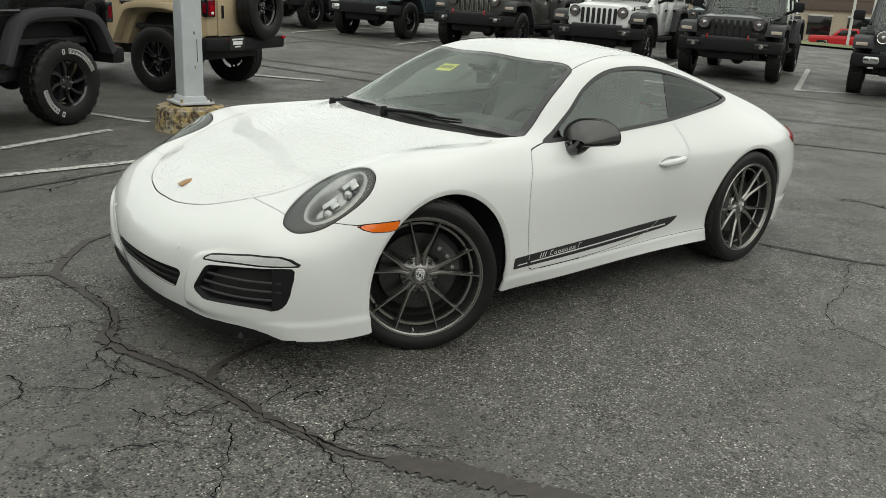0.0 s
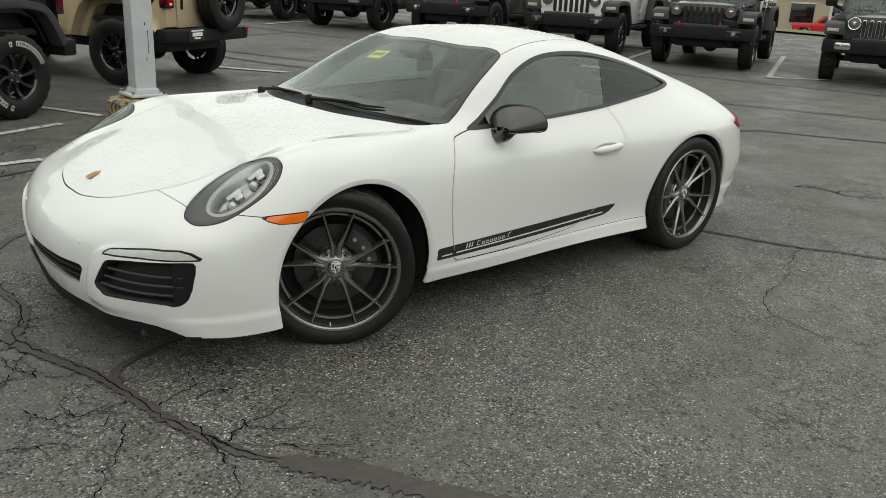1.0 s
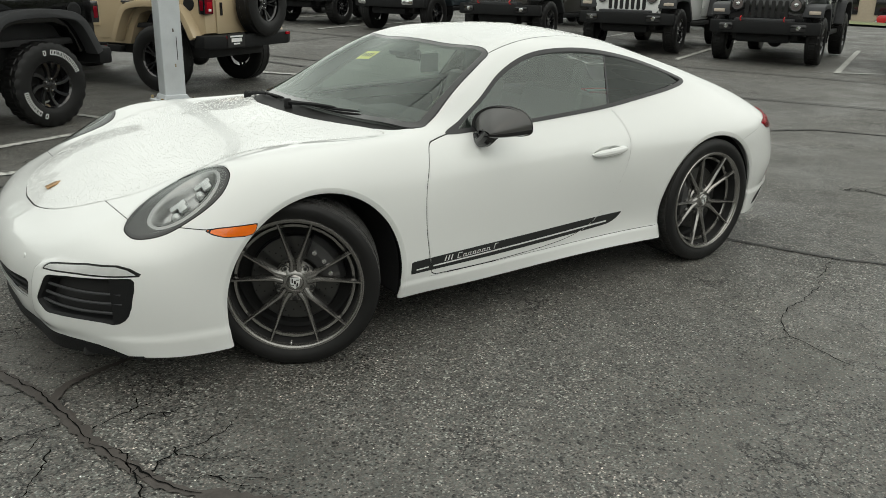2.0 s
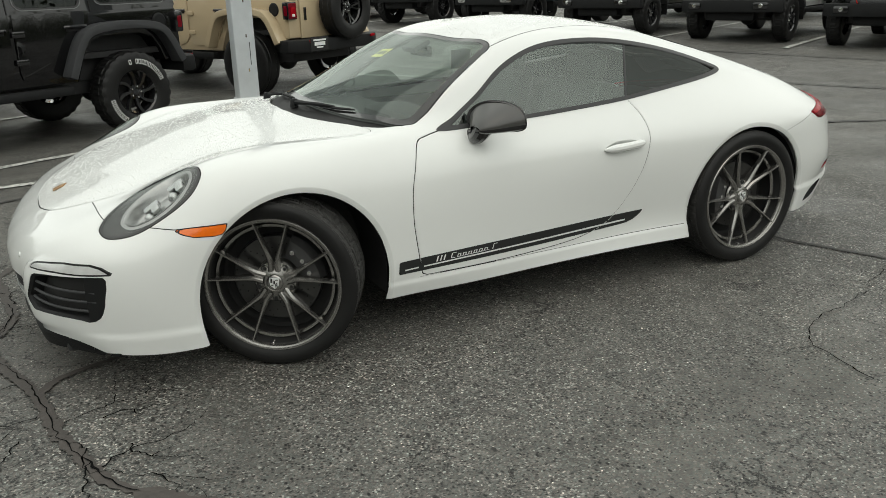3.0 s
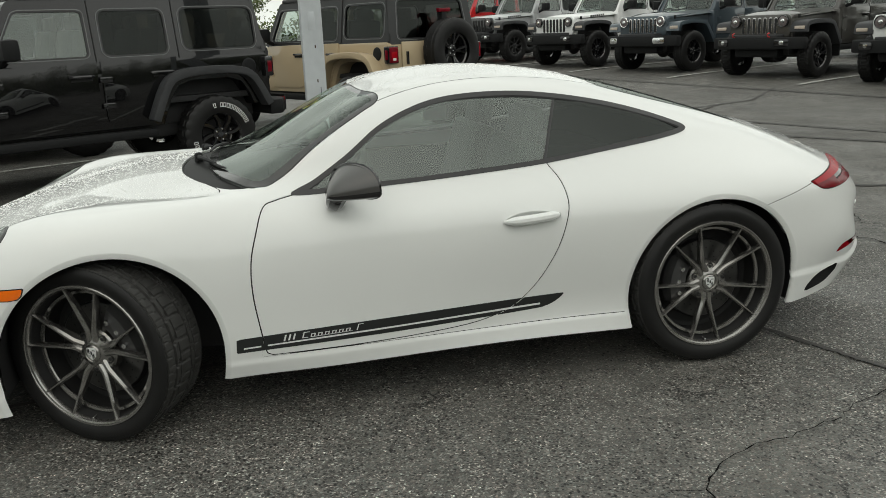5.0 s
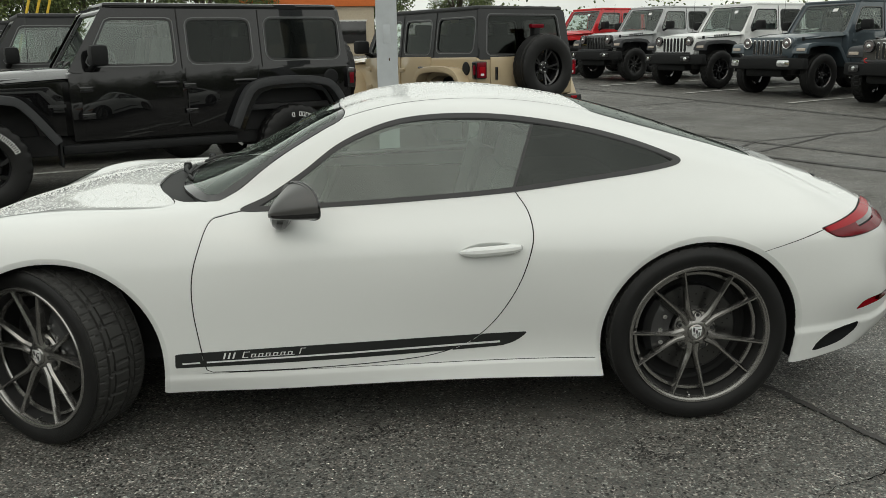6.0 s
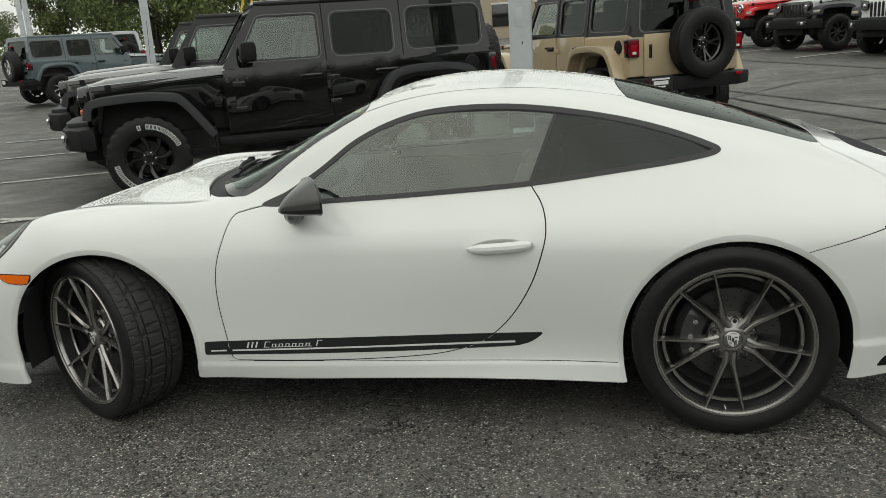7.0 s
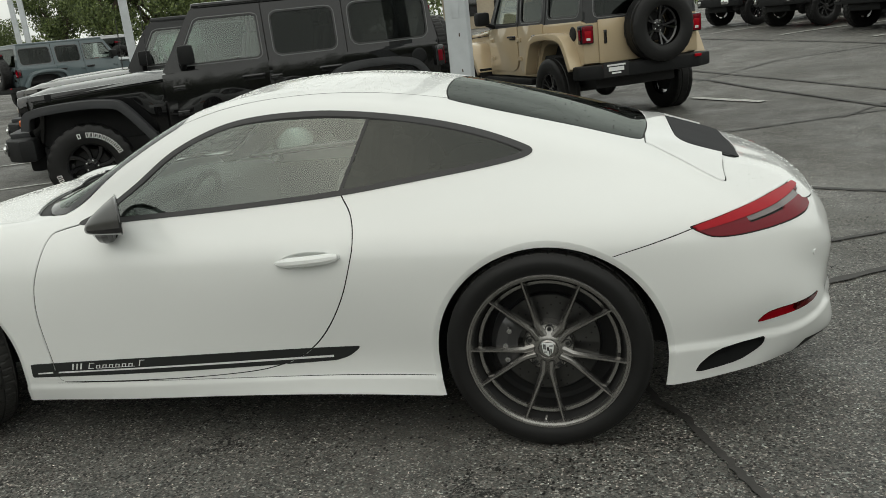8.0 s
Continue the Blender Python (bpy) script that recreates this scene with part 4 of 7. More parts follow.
    for i in range(60):
        a = 2 * math.pi * i / 60
        r = dr * (.60, .72, .84, .94, .78)[i % 5]
        k = len(vs)
        for q in range(7):
            b = 2 * math.pi * q / 7
            vs.append((r * math.cos(a) + .0034 * math.cos(b), yd - .0007, r * math.sin(a) + .0034 * math.sin(b)))
        fs.append(tuple(range(k, k + 7)))
    tagged(solid("drilling", vs, fs, "gap", disc), kind="stuff")
    # near-black as well, so the space between the spokes stays dark
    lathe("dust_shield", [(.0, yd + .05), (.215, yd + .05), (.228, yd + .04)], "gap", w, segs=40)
    # caliper
    ca = radians(172 if steer == 0 else 35)
    vs, fs = [], []
    for i in range(11):
        a = ca + radians(-32 + 6.4 * i)
        e = 1 - abs(i - 5) / 5
        for r, y in ((dr * .60, yd - .030 - .016 * e ** .4), (dr * .80, yd - .042 - .018 * e ** .4), (dr + .002, yd - .040 - .016 * e ** .4), (dr + .022, yd - .020), (dr + .024, yd + .04), (dr * .6, yd + .04)):
            vs.append((r * math.cos(a), y, r * math.sin(a)))
    for i in range(10):
        for q in range(6):
            fs.append((i * 6 + q, i * 6 + (q + 1) % 6, (i + 1) * 6 + (q + 1) % 6, (i + 1) * 6 + q))
    fs += [tuple(range(5, -1, -1)), tuple(range(60, 66))]
    cal = solid("caliper", vs, fs, "caliper", w, "dark brake caliper", True)
    for da in (-20, 2, 22):
        a = ca + radians(da)
        lathe("caliper_bolt", [(0, yd - .066), (.009, yd - .064), (.012, yd - .05), (.014, yd - .03)], "steel", cal, (dr * .82 * math.cos(a), 0, dr * .82 * math.sin(a)), 12)
    return w


for s in (-1, 1):
    car_wheel("front_wheel", (.043, s * .762, .3325), .245, -29, s, .3335, .175, 88)
    car_wheel("rear_wheel", (2.449, s * .742, .3395), .300, 0, s, .3405, .172, -96)

# wheel housings and floor
for cx, cz, r in WHEELS:
    for s in (-1, 1):
        vs, fs = [], []
        for i in range(25):
            a = radians(-14 + 208 * i / 24)
            for rr, y in ((r + .006, .845), (r + .02, .80), (r + .02, .50), (.05, .48)):
                vs.append((cx + rr * math.cos(a), s * y, cz + rr * math.sin(a) * (1 if math.sin(a) > 0 else 1.2)))
        for i in range(24):
            for q in range(3):
                fs.append((i * 4 + q, i * 4 + q + 1, i * 4 + q + 5, i * 4 + q + 4))
        solid("wheel_housing", vs, fs, "interior", car, "black wheel housing liner", True)
bm = bmesh.new()
add_box(bm, (1.55, 1.66, .06), (1.26, 0, .20), .02)
add_box(bm, (1.15, .90, .08), (-.05, 0, .20), .02)
add_box(bm, (1.2, .90, .10), (2.70, 0, .24), .02)
add_box(bm, (.35, 1.36, .06), (-.58, 0, .18), .02)
part("floor_pan", bm, "interior", car)

# corner intake slats, middle intake bars, grille ribs
for s in (-1, 1):
    for k in range(3):
        z0_, z1_ = .338 + .034 * k, .330 + .036 * k
        ys = np.linspace(.525 if k else .50, .79, 12)
        tube("intake_slat", [(nose_x(y, z0_) + .020, s * y, z0_ + (z1_ - z0_) * (y - .5) / .3) for y in ys], .0055, "greyplastic", car, 6)
    post = [(.772, .293), (.786, .296), (.797, .308), (.806, .324), (.813, .357), (.820, .42), (.820, .452), (.816, .460), (.775, .460)]
    cx = nose_x(.797, .38)
    vs = [(nose_x(a, b) + .004, s * a, b) for a, b in post] + [(nose_x(a, b) + .045, s * (a - .01), b) for a, b in post]
    n = len(post)
    fs = [tuple(range(n)), tuple(range(2 * n - 1, n - 1, -1))] + [(q, (q + 1) % n, (q + 1) % n + n, q + n) for q in range(n)]
    solid("intake_post", vs, fs, "plastic", car, "black plastic intake end post")
    vs, fs = [], []
    for a, b in VENT:
        x = nose_x(a, b)
        vs += [(x, s * a, b), (x + .012, s * (a + .012 * (.66 - a) / .16), b + .010 * (.38 - b) / .08), (x + .055, s * (a + .018 * (.66 - a) / .16), b + .014 * (.38 - b) / .08)]
    n = len(VENT)
    for i in range(n):
        q = (i + 1) % n
        fs += [(3 * i, 3 * i + 1, 3 * q + 1, 3 * q), (3 * i + 1, 3 * i + 2, 3 * q + 2, 3 * q + 1)]
    solid("intake_wall", vs, fs, "plastic", car, "black intake duct wall", True)
for k in range(2):
    z = .315 + .03 * k
    tube("intake_bar", [(nose_x(y, z) + .012, y, z) for y in np.linspace(-.35, .35, 21)], .006, "plastic", car, 6)
for k in range(27):
    y = -.355 + .71 * k / 26
    tube("grille_rib", [(x, y, on_skin(x, y) + .001) for x in np.linspace(2.912 if abs(y) < .33 else 2.94, 3.125 if abs(y) < .33 else 3.09, 7)], .0050, "greyplastic", car, 6)

# door handles
for s in (-1, 1):
    keys = [(1.548, .6835), (1.58, .685), (1.65, .6885), (1.72, .6925), (1.772, .6965)]
    pts = curve_pts([(x, s * (-side_y(x, z) + o), z) for (x, z), o in zip(keys, (.004, .016, .021, .019, .010))], 5)
    n = len(pts)
    tube("door_handle", pts, .012, "white", car, 10, label="white door handle", radii=[.004 + .0145 * min(1, 3.2 * i / n, 4 * (n - 1 - i) / n + .4) for i in range(n)])
    box("handle_key_cap", (.030, .012, .016), (1.765, s * (-side_y(1.765, .696) + .008), .6965), "blade", car, .004, "small satin key cap")

# mirrors
for s in (-1, 1):
    mr = new("door_mirror")
    mr.parent = car
    mr.matrix_local = Matrix.Translation((.947, s * .862, .864))

    def outline_at(a, t, s=s):
        """A point of the housing: a the angle round its section, t from its nose to the glass."""
        q = .5 * ((1 - (1 - t) ** 2.0) ** .5 + .15 + .85 * t) if t > 0 else .12
        cy, cz = math.cos(a), math.sin(a)
        yy = math.copysign(abs(cy) ** .82, cy) * .112 * (.25 + .75 * q)
        zz = (abs(cz) ** .92) * .090 * max(q, .05) if cz > 0 else -(abs(cz) ** .65) * .036 * (.30 + .70 * q)
        return -.066 + .112 * t + .070 * t * yy / .108, s * (yy + .010 * (1 - t)), zz - .016 * (1 - t)

    def shell(lo, hi, name, mat, label, s=s):
        vs, fs = [], []
        U, W = 30, 14
        for i in range(W + 1):
            for k in range(U):
                vs.append(outline_at(radians(lo + (hi - lo) * k / (U - 1)), i / W))
        for i in range(W):
            for k in range(U - 1):
                f = (i * U + k, i * U + k + 1, (i + 1) * U + k + 1, (i + 1) * U + k)
                fs.append(f if s > 0 else f[::-1])
        return solid(name, vs, fs, mat, mr, label, True)
    shell(0, 180, "mirror_cap", "agate", "satin dark grey mirror cap")
    shell(180, 360, "mirror_underside", "gloss", "gloss black mirror underside")
    rimv = [outline_at(a, 1.0) for a in np.linspace(0, 2 * math.pi, 40, endpoint=False)]
    tube("mirror_frame", [(x, y * .985, z * .985) for x, y, z in rimv], .004, "gloss", mr, 6, True)
    solid("mirror_back", [(x - .014, y * .97, z * .97) for x, y, z in rimv], [tuple(range(40))], "gloss", mr)
    solid("mirror_glass", [(x - .008, y * .9, z * .86 + .004) for x, y, z in rimv], [tuple(range(40))], "mirror", mr)
    foot = curve_pts([(-.024, s * .005, -.015), (-.034, -s * .016, -.048), (-.038, -s * .046, -.062), (-.035, -s * .075, -.060), (-.040, -s * .110, -.048)], 4)
    tube("mirror_foot", foot, .03, "gloss", mr, 12, label="gloss black mirror foot", radii=[.044 - .020 * min(1, k / 9) for k in range(len(foot))])

# head lamp interior: two clear light modules, each with a round projector
rel = lamp_well[0] - HL_C
for s in (-1, 1):
    for p, q in ((-.018, -.026), (.090, .004)):
        w_ = float((rel @ HL_N)[np.argmin((rel @ HL_A - p) ** 2 + (rel @ HL_B - q) ** 2)])
        rot = Matrix((HL_A, HL_B, HL_N)).transposed().to_4x4()

        def seat(bm, p1, q1, depth):
            bmesh.ops.transform(bm, matrix=Matrix.Translation(HL_C + HL_A * p1 + HL_B * q1 + HL_N * (w_ - depth)) @ rot, verts=bm.verts)
            if s > 0:
                bmesh.ops.scale(bm, vec=(1, -1, 1), verts=bm.verts)
                bmesh.ops.reverse_faces(bm, faces=bm.faces)
        bm = bmesh.new()
        add_box(bm, (.066, .020, .022), (.008, .012, 0), .006)
        add_box(bm, (.034, .030, .026), (.020, -.006, .002), .007)
        seat(bm, p, q, .030)
        md = part("light_module", bm, "module", car, "clear light module")
        bm = bmesh.new()
        bmesh.ops.create_uvsphere(bm, u_segments=16, v_segments=10, radius=.019)
        seat(bm, p - .020, q - .018, .034)
        part("projector", bm, "module", md, "round projector lens")
        bm = bmesh.new()
        bmesh.ops.create_cone(bm, segments=20, radius1=.027, radius2=.022, depth=.02)
        seat(bm, p - .020, q - .018, .044)
        part("projector_ring", bm, "seal", md)

# wipers, emblem, sensors, sticker
for arm, blade_ in (([(.395, .02), (.415, -.10), (.450, -.22), (.480, -.30)], [(.430, .04), (.447, -.14), (.478, -.30), (.525, -.44)]), ([(.40, .52), (.415, .45), (.440, .38)], [(.515, .61), (.470, .48), (.448, .30), (.440, .16)])):
    pts = curve_pts(arm, 5)
    wp = tube("wiper_arm", [(x, y, on_skin(x, y) + .012 + .008 * math.sin(math.pi * i / (len(pts) - 1))) for i, (x, y) in enumerate(pts)], .009, "plastic", car, 6, radii=[.011 - .005 * i / len(pts) for i in range(len(pts))], label="black wiper arm")
    lathe("wiper_pivot", [(0, .032), (.014, .030), (.018, .022), (.020, -.01)], "plastic", car, (arm[0][0], arm[0][1], on_skin(*arm[0])), 14, "z")
    pts = curve_pts(blade_, 6)
    tube("wiper_blade", [(x, y, on_skin(x, y) + .008) for x, y in pts], .0075, "cowl", wp, 6, radii=[.003 + .0045 * math.sin(math.pi * i / (len(pts) - 1)) ** .6 for i in range(len(pts))])
ez = on_skin(-.672, 0)
em = prism("bonnet_emblem", [(-.030, .022), (.012, .022), (.026, .012), (.034, 0), (.026, -.012), (.012, -.022), (-.030, -.022)], .003, "gold", car, "xy", 0, .001, "gold and red shield emblem", m=pose(-.672, 0, ez + .002, 0, -21, 0))
for s in (-1, 1):
    for fore, y, z in ((1, .366, .468), (0, .61, .563)):
        hit = SKIN_TREE.ray_cast(Vector((-3 if fore else 5, -y, z)), Vector((1 if fore else -1, 0, 0)))
        nn = Vector((hit[1].x, hit[1].y * -s, hit[1].z)).normalized()
        if nn.x * (-1 if fore else 1) < 0:
            nn = -nn
        ob = lathe("parking_sensor", [(0, .0035), (.0085, .003), (.010, .001), (.0105, -.003)], "white", car, segs=16, axis="z")
        ob.matrix_local = Matrix.Translation((hit[0].x, s * y, z)) @ nn.to_track_quat("Z", "Y").to_matrix().to_4x4()
        rg = lathe("sensor_ring", [(.0105, .0018), (.0132, .0016), (.014, -.002)], "gap", car, segs=16, axis="z")
        rg.matrix_local = ob.matrix_local.copy()


def on_screen(x0, y0, w, h, name, mat, label):
    """A small sheet lying inside the windscreen."""
    vs = [(x, y, on_skin(x, y) - .008) for x, y in ((x0, y0), (x0, y0 + w), (x0 + h, y0 + w), (x0 + h, y0))]
    return solid(name, vs, [(0, 1, 2, 3)], mat, car, label)


on_screen(.885, .10, .13, .07, "stock_sticker", "yellow_paper", "yellow stock sticker inside the windscreen")
for k in range(4):
    y = .118 + .026 * k
    vs = [(x, yy, on_skin(x, yy) - .0065) for x, yy in ((.905, y), (.905, y + .014), (.935, y + .014), (.935, y))]
    solid("sticker_mark", vs, [(0, 1, 2, 3)], "gap", car)

# rain standing in drops on the upper surfaces
DROPS = np.random.default_rng(11)


def raindrops(mesh, count, r0, r1, label, keep=None, mat="rain_white"):
    V, N, T = mesh
    area = np.linalg.norm(np.cross(V[T[:, 1]] - V[T[:, 0]], V[T[:, 2]] - V[T[:, 0]]), axis=1)
    pick = DROPS.choice(len(T), count, p=area / area.sum())
    w = DROPS.dirichlet((1, 1, 1), count)
    P = (V[T[pick]] * w[:, :, None]).sum(1)
    Q = (N[T[pick]] * w[:, :, None]).sum(1)
    Q /= np.linalg.norm(Q, axis=1, keepdims=True)
    ok = Q[:, 2] > .25
    if keep is not None:
        ok &= keep(P)
    P, Q = P[ok], Q[ok]
    R = r0 + (r1 - r0) * DROPS.random(len(P)) ** 2.2
    A = np.cross(Q, (0.3, 1.0, 0.1))
    A /= np.linalg.norm(A, axis=1, keepdims=True)
    B = np.cross(Q, A)
    segs = 7
    vs, fs = [], []
    for p, q, a, b, r in zip(P, Q, A, B, R):
        k = len(vs)
        lng = DROPS.uniform(.8, 1.35)
        for rad, up in ((1.0, -.05), (.74, .36)):
            for i in range(segs):
                t = 2 * math.pi * i / segs
                vs.append(p + (a * math.cos(t) * lng + b * math.sin(t)) * (r * rad) + q * (r * up))
        vs.append(p + q * (r * .52))
        for i in range(segs):
            j = (i + 1) % segs
            fs.append((k + i, k + j, k + segs + j, k + segs + i))
            fs.append((k + segs + i, k + segs + j, k + 2 * segs))
    ob = solid("rain_film", vs, fs, mat, car, label, True)
    ob.data.set_sharp_from_angle(angle=math.pi)
    return tagged(ob, kind="stuff")


raindrops(both(hood), 9000, .0015, .0042, "opaque white raindrops standing on the bonnet")
raindrops(both(roof), 5000, .0014, .0038, "opaque white raindrops standing on the roof")
raindrops(both(quarter), 2600, .0014, .0040, "opaque white raindrops standing on the rear deck", lambda p: (p[:, 2] > .70) & (p[:, 0] > 3.08))
raindrops(both(front_bumper), 900, .0010, .0022, "fine raindrops on the front bumper", lambda p: p[:, 2] > .5)
raindrops(both(rear_bumper), 900, .0010, .0028, "opaque white raindrops on the rear bumper", lambda p: p[:, 2] > .68)
raindrops(both(rear_glass), 420, .0014, .0042, "opaque near-black raindrops on the rear window", mat="rain_dark")
raindrops(both(screen), 520, .0014, .0042, "scattered raindrops on the windscreen", mat="rain")

# cabin
panel("headlining", offset(both(roof), -.03), "interior", car)
bm = bmesh.new()
add_box(bm, (.50, 1.32, .30), (.72, 0, .68), .08, segs=4)
add_box(bm, (.22, .52, .10), (.80, -.36, .835), .045, segs=3)
part("dashboard", bm, "interior", car, "black dashboard")
bm = bmesh.new()
add_box(bm, (1.0, .24, .30), (1.35, 0, .42), .05)
part("centre_console", bm, "interior", car)
st = lathe("steering_wheel", [(.165 + .015 * math.cos(a), .015 * math.sin(a)) for a in np.linspace(0, 2 * math.pi, 11)], "interior", car, segs=32, axis="x")
st.matrix_local = pose(1.02, -.36, .78, 0, 25, 0)
for s in (-1, 1):
    bm = bmesh.new()
    add_box(bm, (.50, .46, .16), (1.38, s * .36, .40), .06, segs=3)
    add_box(bm, (.13, .46, .58), (1.70, s * .36, .66), .055, Euler((0, radians(16), 0)).to_matrix(), 3)
    part("seat", bm, "seat", car, "black leather front seat")
    bm = bmesh.new()
    add_box(bm, (.09, .26, .20), (1.80, s * .36, .985), .045, Euler((0, radians(12), 0)).to_matrix(), 3)
    part("head_restraint", bm, "seat", car)
    box("door_card", (1.1, .04, .46), (1.18, s * .765, .55), "interior", car, .02)
    box("rear_seat", (.45, .5, .45), (2.15, s * .3, .62), "seat", car, .08)
mi = box("interior_mirror", (.03, .20, .055), (1.06, 0, 1.10), "gloss", car, .012)
box("mirror_housing", (.10, .15, .03), (1.035, 0, 1.128), "greyplastic", car, .012, "grey sensor housing behind the mirror", Euler((0, radians(-26), 0)).to_matrix())
box("window_sheet", (.13, .004, .11), (1.62, .63, .98), "white_paper", car, .0015, "white price sheet in the far window")

# ---- the car park ----
LOT = radians(26.0)                       # the stalls' direction
UX, UY = math.cos(LOT), math.sin(LOT)


def lot(u, v):
    return u * UX - v * UY, u * UY + v * UX


def to_lot(x, y):
    return x * UX + y * UY, -x * UY + y * UX


def smooth01(t):
    t = min(max(t, 0.0), 1.0)
    return t * t * (3 - 2 * t)


def ground_z(x, y):
    """The lot is level round the coupe and rises gently towards the back row."""
    u, v = to_lot(x, y)
    rise = smooth01((u - 4) / 10) * (.12 + .024 * min(max(v + .4, -6), 25))
    far = .02 * max(0.0, min(v, 60) - 14) * smooth01((8 - u) / 8)
    fall = -1.7 * smooth01((u - 33) / 24)                 # beyond the kerb the land falls away
    return rise + far + fall


def asphalt():
    m, n, l, b = nodes_of("worn_asphalt")
    co = n.new("ShaderNodeTexCoord")

    def noise_node(scale, detail=5, rough=.55):
        t = n.new("ShaderNodeTexNoise")
        t.inputs["Scale"].default_value = scale
        t.inputs["Detail"].default_value = detail
        t.inputs["Roughness"].default_value = rough
        l.new(co.outputs["Object"], t.inputs["Vector"])
        return t

    def ramp(src, *stops):
        r = n.new("ShaderNodeValToRGB")
        e = r.color_ramp.elements
        e[0].position, e[0].color = stops[0][0], (*[stops[0][1]] * 3, 1)
        e[1].position, e[1].color = stops[-1][0], (*[stops[-1][1]] * 3, 1)
        for p, c in stops[1:-1]:
            k = e.new(p)
            k.color = (c, c, c, 1)
        l.new(src, r.inputs["Fac"])
        return r.outputs["Color"]

    def mul(a, b_):
        x = n.new("ShaderNodeMixRGB")
        x.blend_type = "MULTIPLY"
        x.inputs["Fac"].default_value = 1
        l.new(a, x.inputs["Color1"])
        l.new(b_, x.inputs["Color2"])
        return x.outputs["Color"]
    def cells(scale, stretch=(1, 1, 1), turn=0.0):
        mp = n.new("ShaderNodeMapping")
        mp.inputs["Scale"].default_value = stretch
        mp.inputs["Rotation"].default_value = (0, 0, turn)
        l.new(co.outputs["Object"], mp.inputs["Vector"])
        v = n.new("ShaderNodeTexVoronoi")
        v.inputs["Scale"].default_value = scale
        l.new(mp.outputs["Vector"], v.inputs["Vector"])
        p = n.new("ShaderNodeSeparateColor")
        l.new(v.outputs["Color"], p.inputs["Color"])
        return v, p

    def blend(fac, a, b_):
        x = n.new("ShaderNodeMixRGB")
        l.new(fac, x.inputs["Fac"])
        l.new(a, x.inputs["Color1"])
        l.new(b_, x.inputs["Color2"])
        return x.outputs["Color"]
    stone, sep = cells(155)                                   # aggregate
    worn = ramp(noise_node(.42, 5, .6).outputs["Fac"], (.43, 0), (.60, 1))      # open, ravelled texture against a closed one
    rough_grit = ramp(sep.outputs["Red"], (0, .20), (.35, .66), (.78, 1.18), (.92, 2.0), (1, 4.4))
    fine_grit = ramp(sep.outputs["Red"], (0, .84), (.5, .98), (.90, 1.06), (.975, 1.25), (1, 2.4))
    grit = blend(worn, fine_grit, rough_grit)
    pits_n = noise_node(70, 3, .6)

    def spots(scale, stretch, turn, channel, gate_, sure, reach, r0, r1):
        """Single cells picked out by chance, more of them where the gate is high."""
        v, p = cells(scale, stretch, turn)
        k = n.new("ShaderNodeMath")
        k.operation = "MULTIPLY_ADD"
        k.inputs[1].default_value = reach
        l.new(gate_, k.inputs[0])
        l.new(p.outputs[channel], k.inputs[2])
        on = ramp(k.outputs["Value"], (sure, 0), (sure + .004, 1))
        inside = ramp(v.outputs["Distance"], (r0, 1), (r1, 0))
        return mul(on, inside)
    ravel = ramp(noise_node(2.2, 5, .7).outputs["Fac"], (.38, 0), (.62, 1))
    thick = mul(ravel, worn)
    some = ramp(spots(62, (1, .62, 1), .5, "Green", ravel, .945, .24, .22, .42), (0, 1.0), (1, .04))
    more = ramp(spots(105, (.7, 1, 1), 1.1, "Blue", ravel, .950, .26, .28, .46), (0, 1.0), (1, .10))
    chip = ramp(spots(24, (1, .5, 1), .8, "Green", ravel, .985, .05, .14, .24), (0, 1.0), (1, .2))
    bits = ramp(noise_node(1.7, 5, .7).outputs["Fac"], (.40, 0), (.62, 1))
    specks = ramp(spots(95, (1, 1, 1), 0, "Red", bits, .968, .10, .22, .34), (0, 1.0), (1, 3.8))
    pits = mul(some, more)
    broad = ramp(noise_node(.55, 7, .62).outputs["Fac"], (.28, .60), (.5, 1.0), (.72, 1.25))
    mid = ramp(noise_node(5, 6, .65).outputs["Fac"], (.25, .68), (.55, 1.03), (.8, 1.18))
    clot = ramp(noise_node(19, 6, .7).outputs["Fac"], (.30, .74), (.50, .99), (.72, 1.12))
    base = n.new("ShaderNodeRGB")
    base.outputs[0].default_value = (.117, .1154, .108, 1)
    col = mul(mul(mul(mul(mul(base.outputs[0], grit), pits), broad), mid), clot)
    col = mul(mul(col, chip), specks)
    hue = n.new("ShaderNodeMixRGB")                           # stones run from brownish to greenish grey
    hue.inputs["Color1"].default_value = (1.10, .98, .93, 1)
    hue.inputs["Color2"].default_value = (.92, 1.01, .99, 1)
    l.new(sep.outputs["Blue"], hue.inputs["Fac"])
    col = mul(col, hue.outputs["Color"])
    # fine crazing in patches
    craze = n.new("ShaderNodeTexVoronoi")
    craze.feature = "DISTANCE_TO_EDGE"
    craze.inputs["Scale"].default_value = 9
    warp = n.new("ShaderNodeMixRGB")
    warp.inputs["Fac"].default_value = .12
    l.new(co.outputs["Object"], warp.inputs["Color1"])
    l.new(noise_node(9, 5, .7).outputs["Color"], warp.inputs["Color2"])
    l.new(warp.outputs["Color"], craze.inputs["Vector"])
    lines = ramp(craze.outputs["Distance"], (0, .08), (.012, .2), (.034, 1.0), (1, 1.0))
    where = ramp(noise_node(1.1, 4, .6).outputs["Fac"], (.53, 0), (.60, 1))
    far_ = n.new("ShaderNodeVectorMath")
    far_.operation = "DISTANCE"
    l.new(co.outputs["Object"], far_.inputs[0])
    far_.inputs[1].default_value = (-1.0, -.75, 0)
    round_ = n.new("ShaderNodeMapRange")
    round_.inputs["From Min"].default_value = 1.25
    round_.inputs["From Max"].default_value = .45
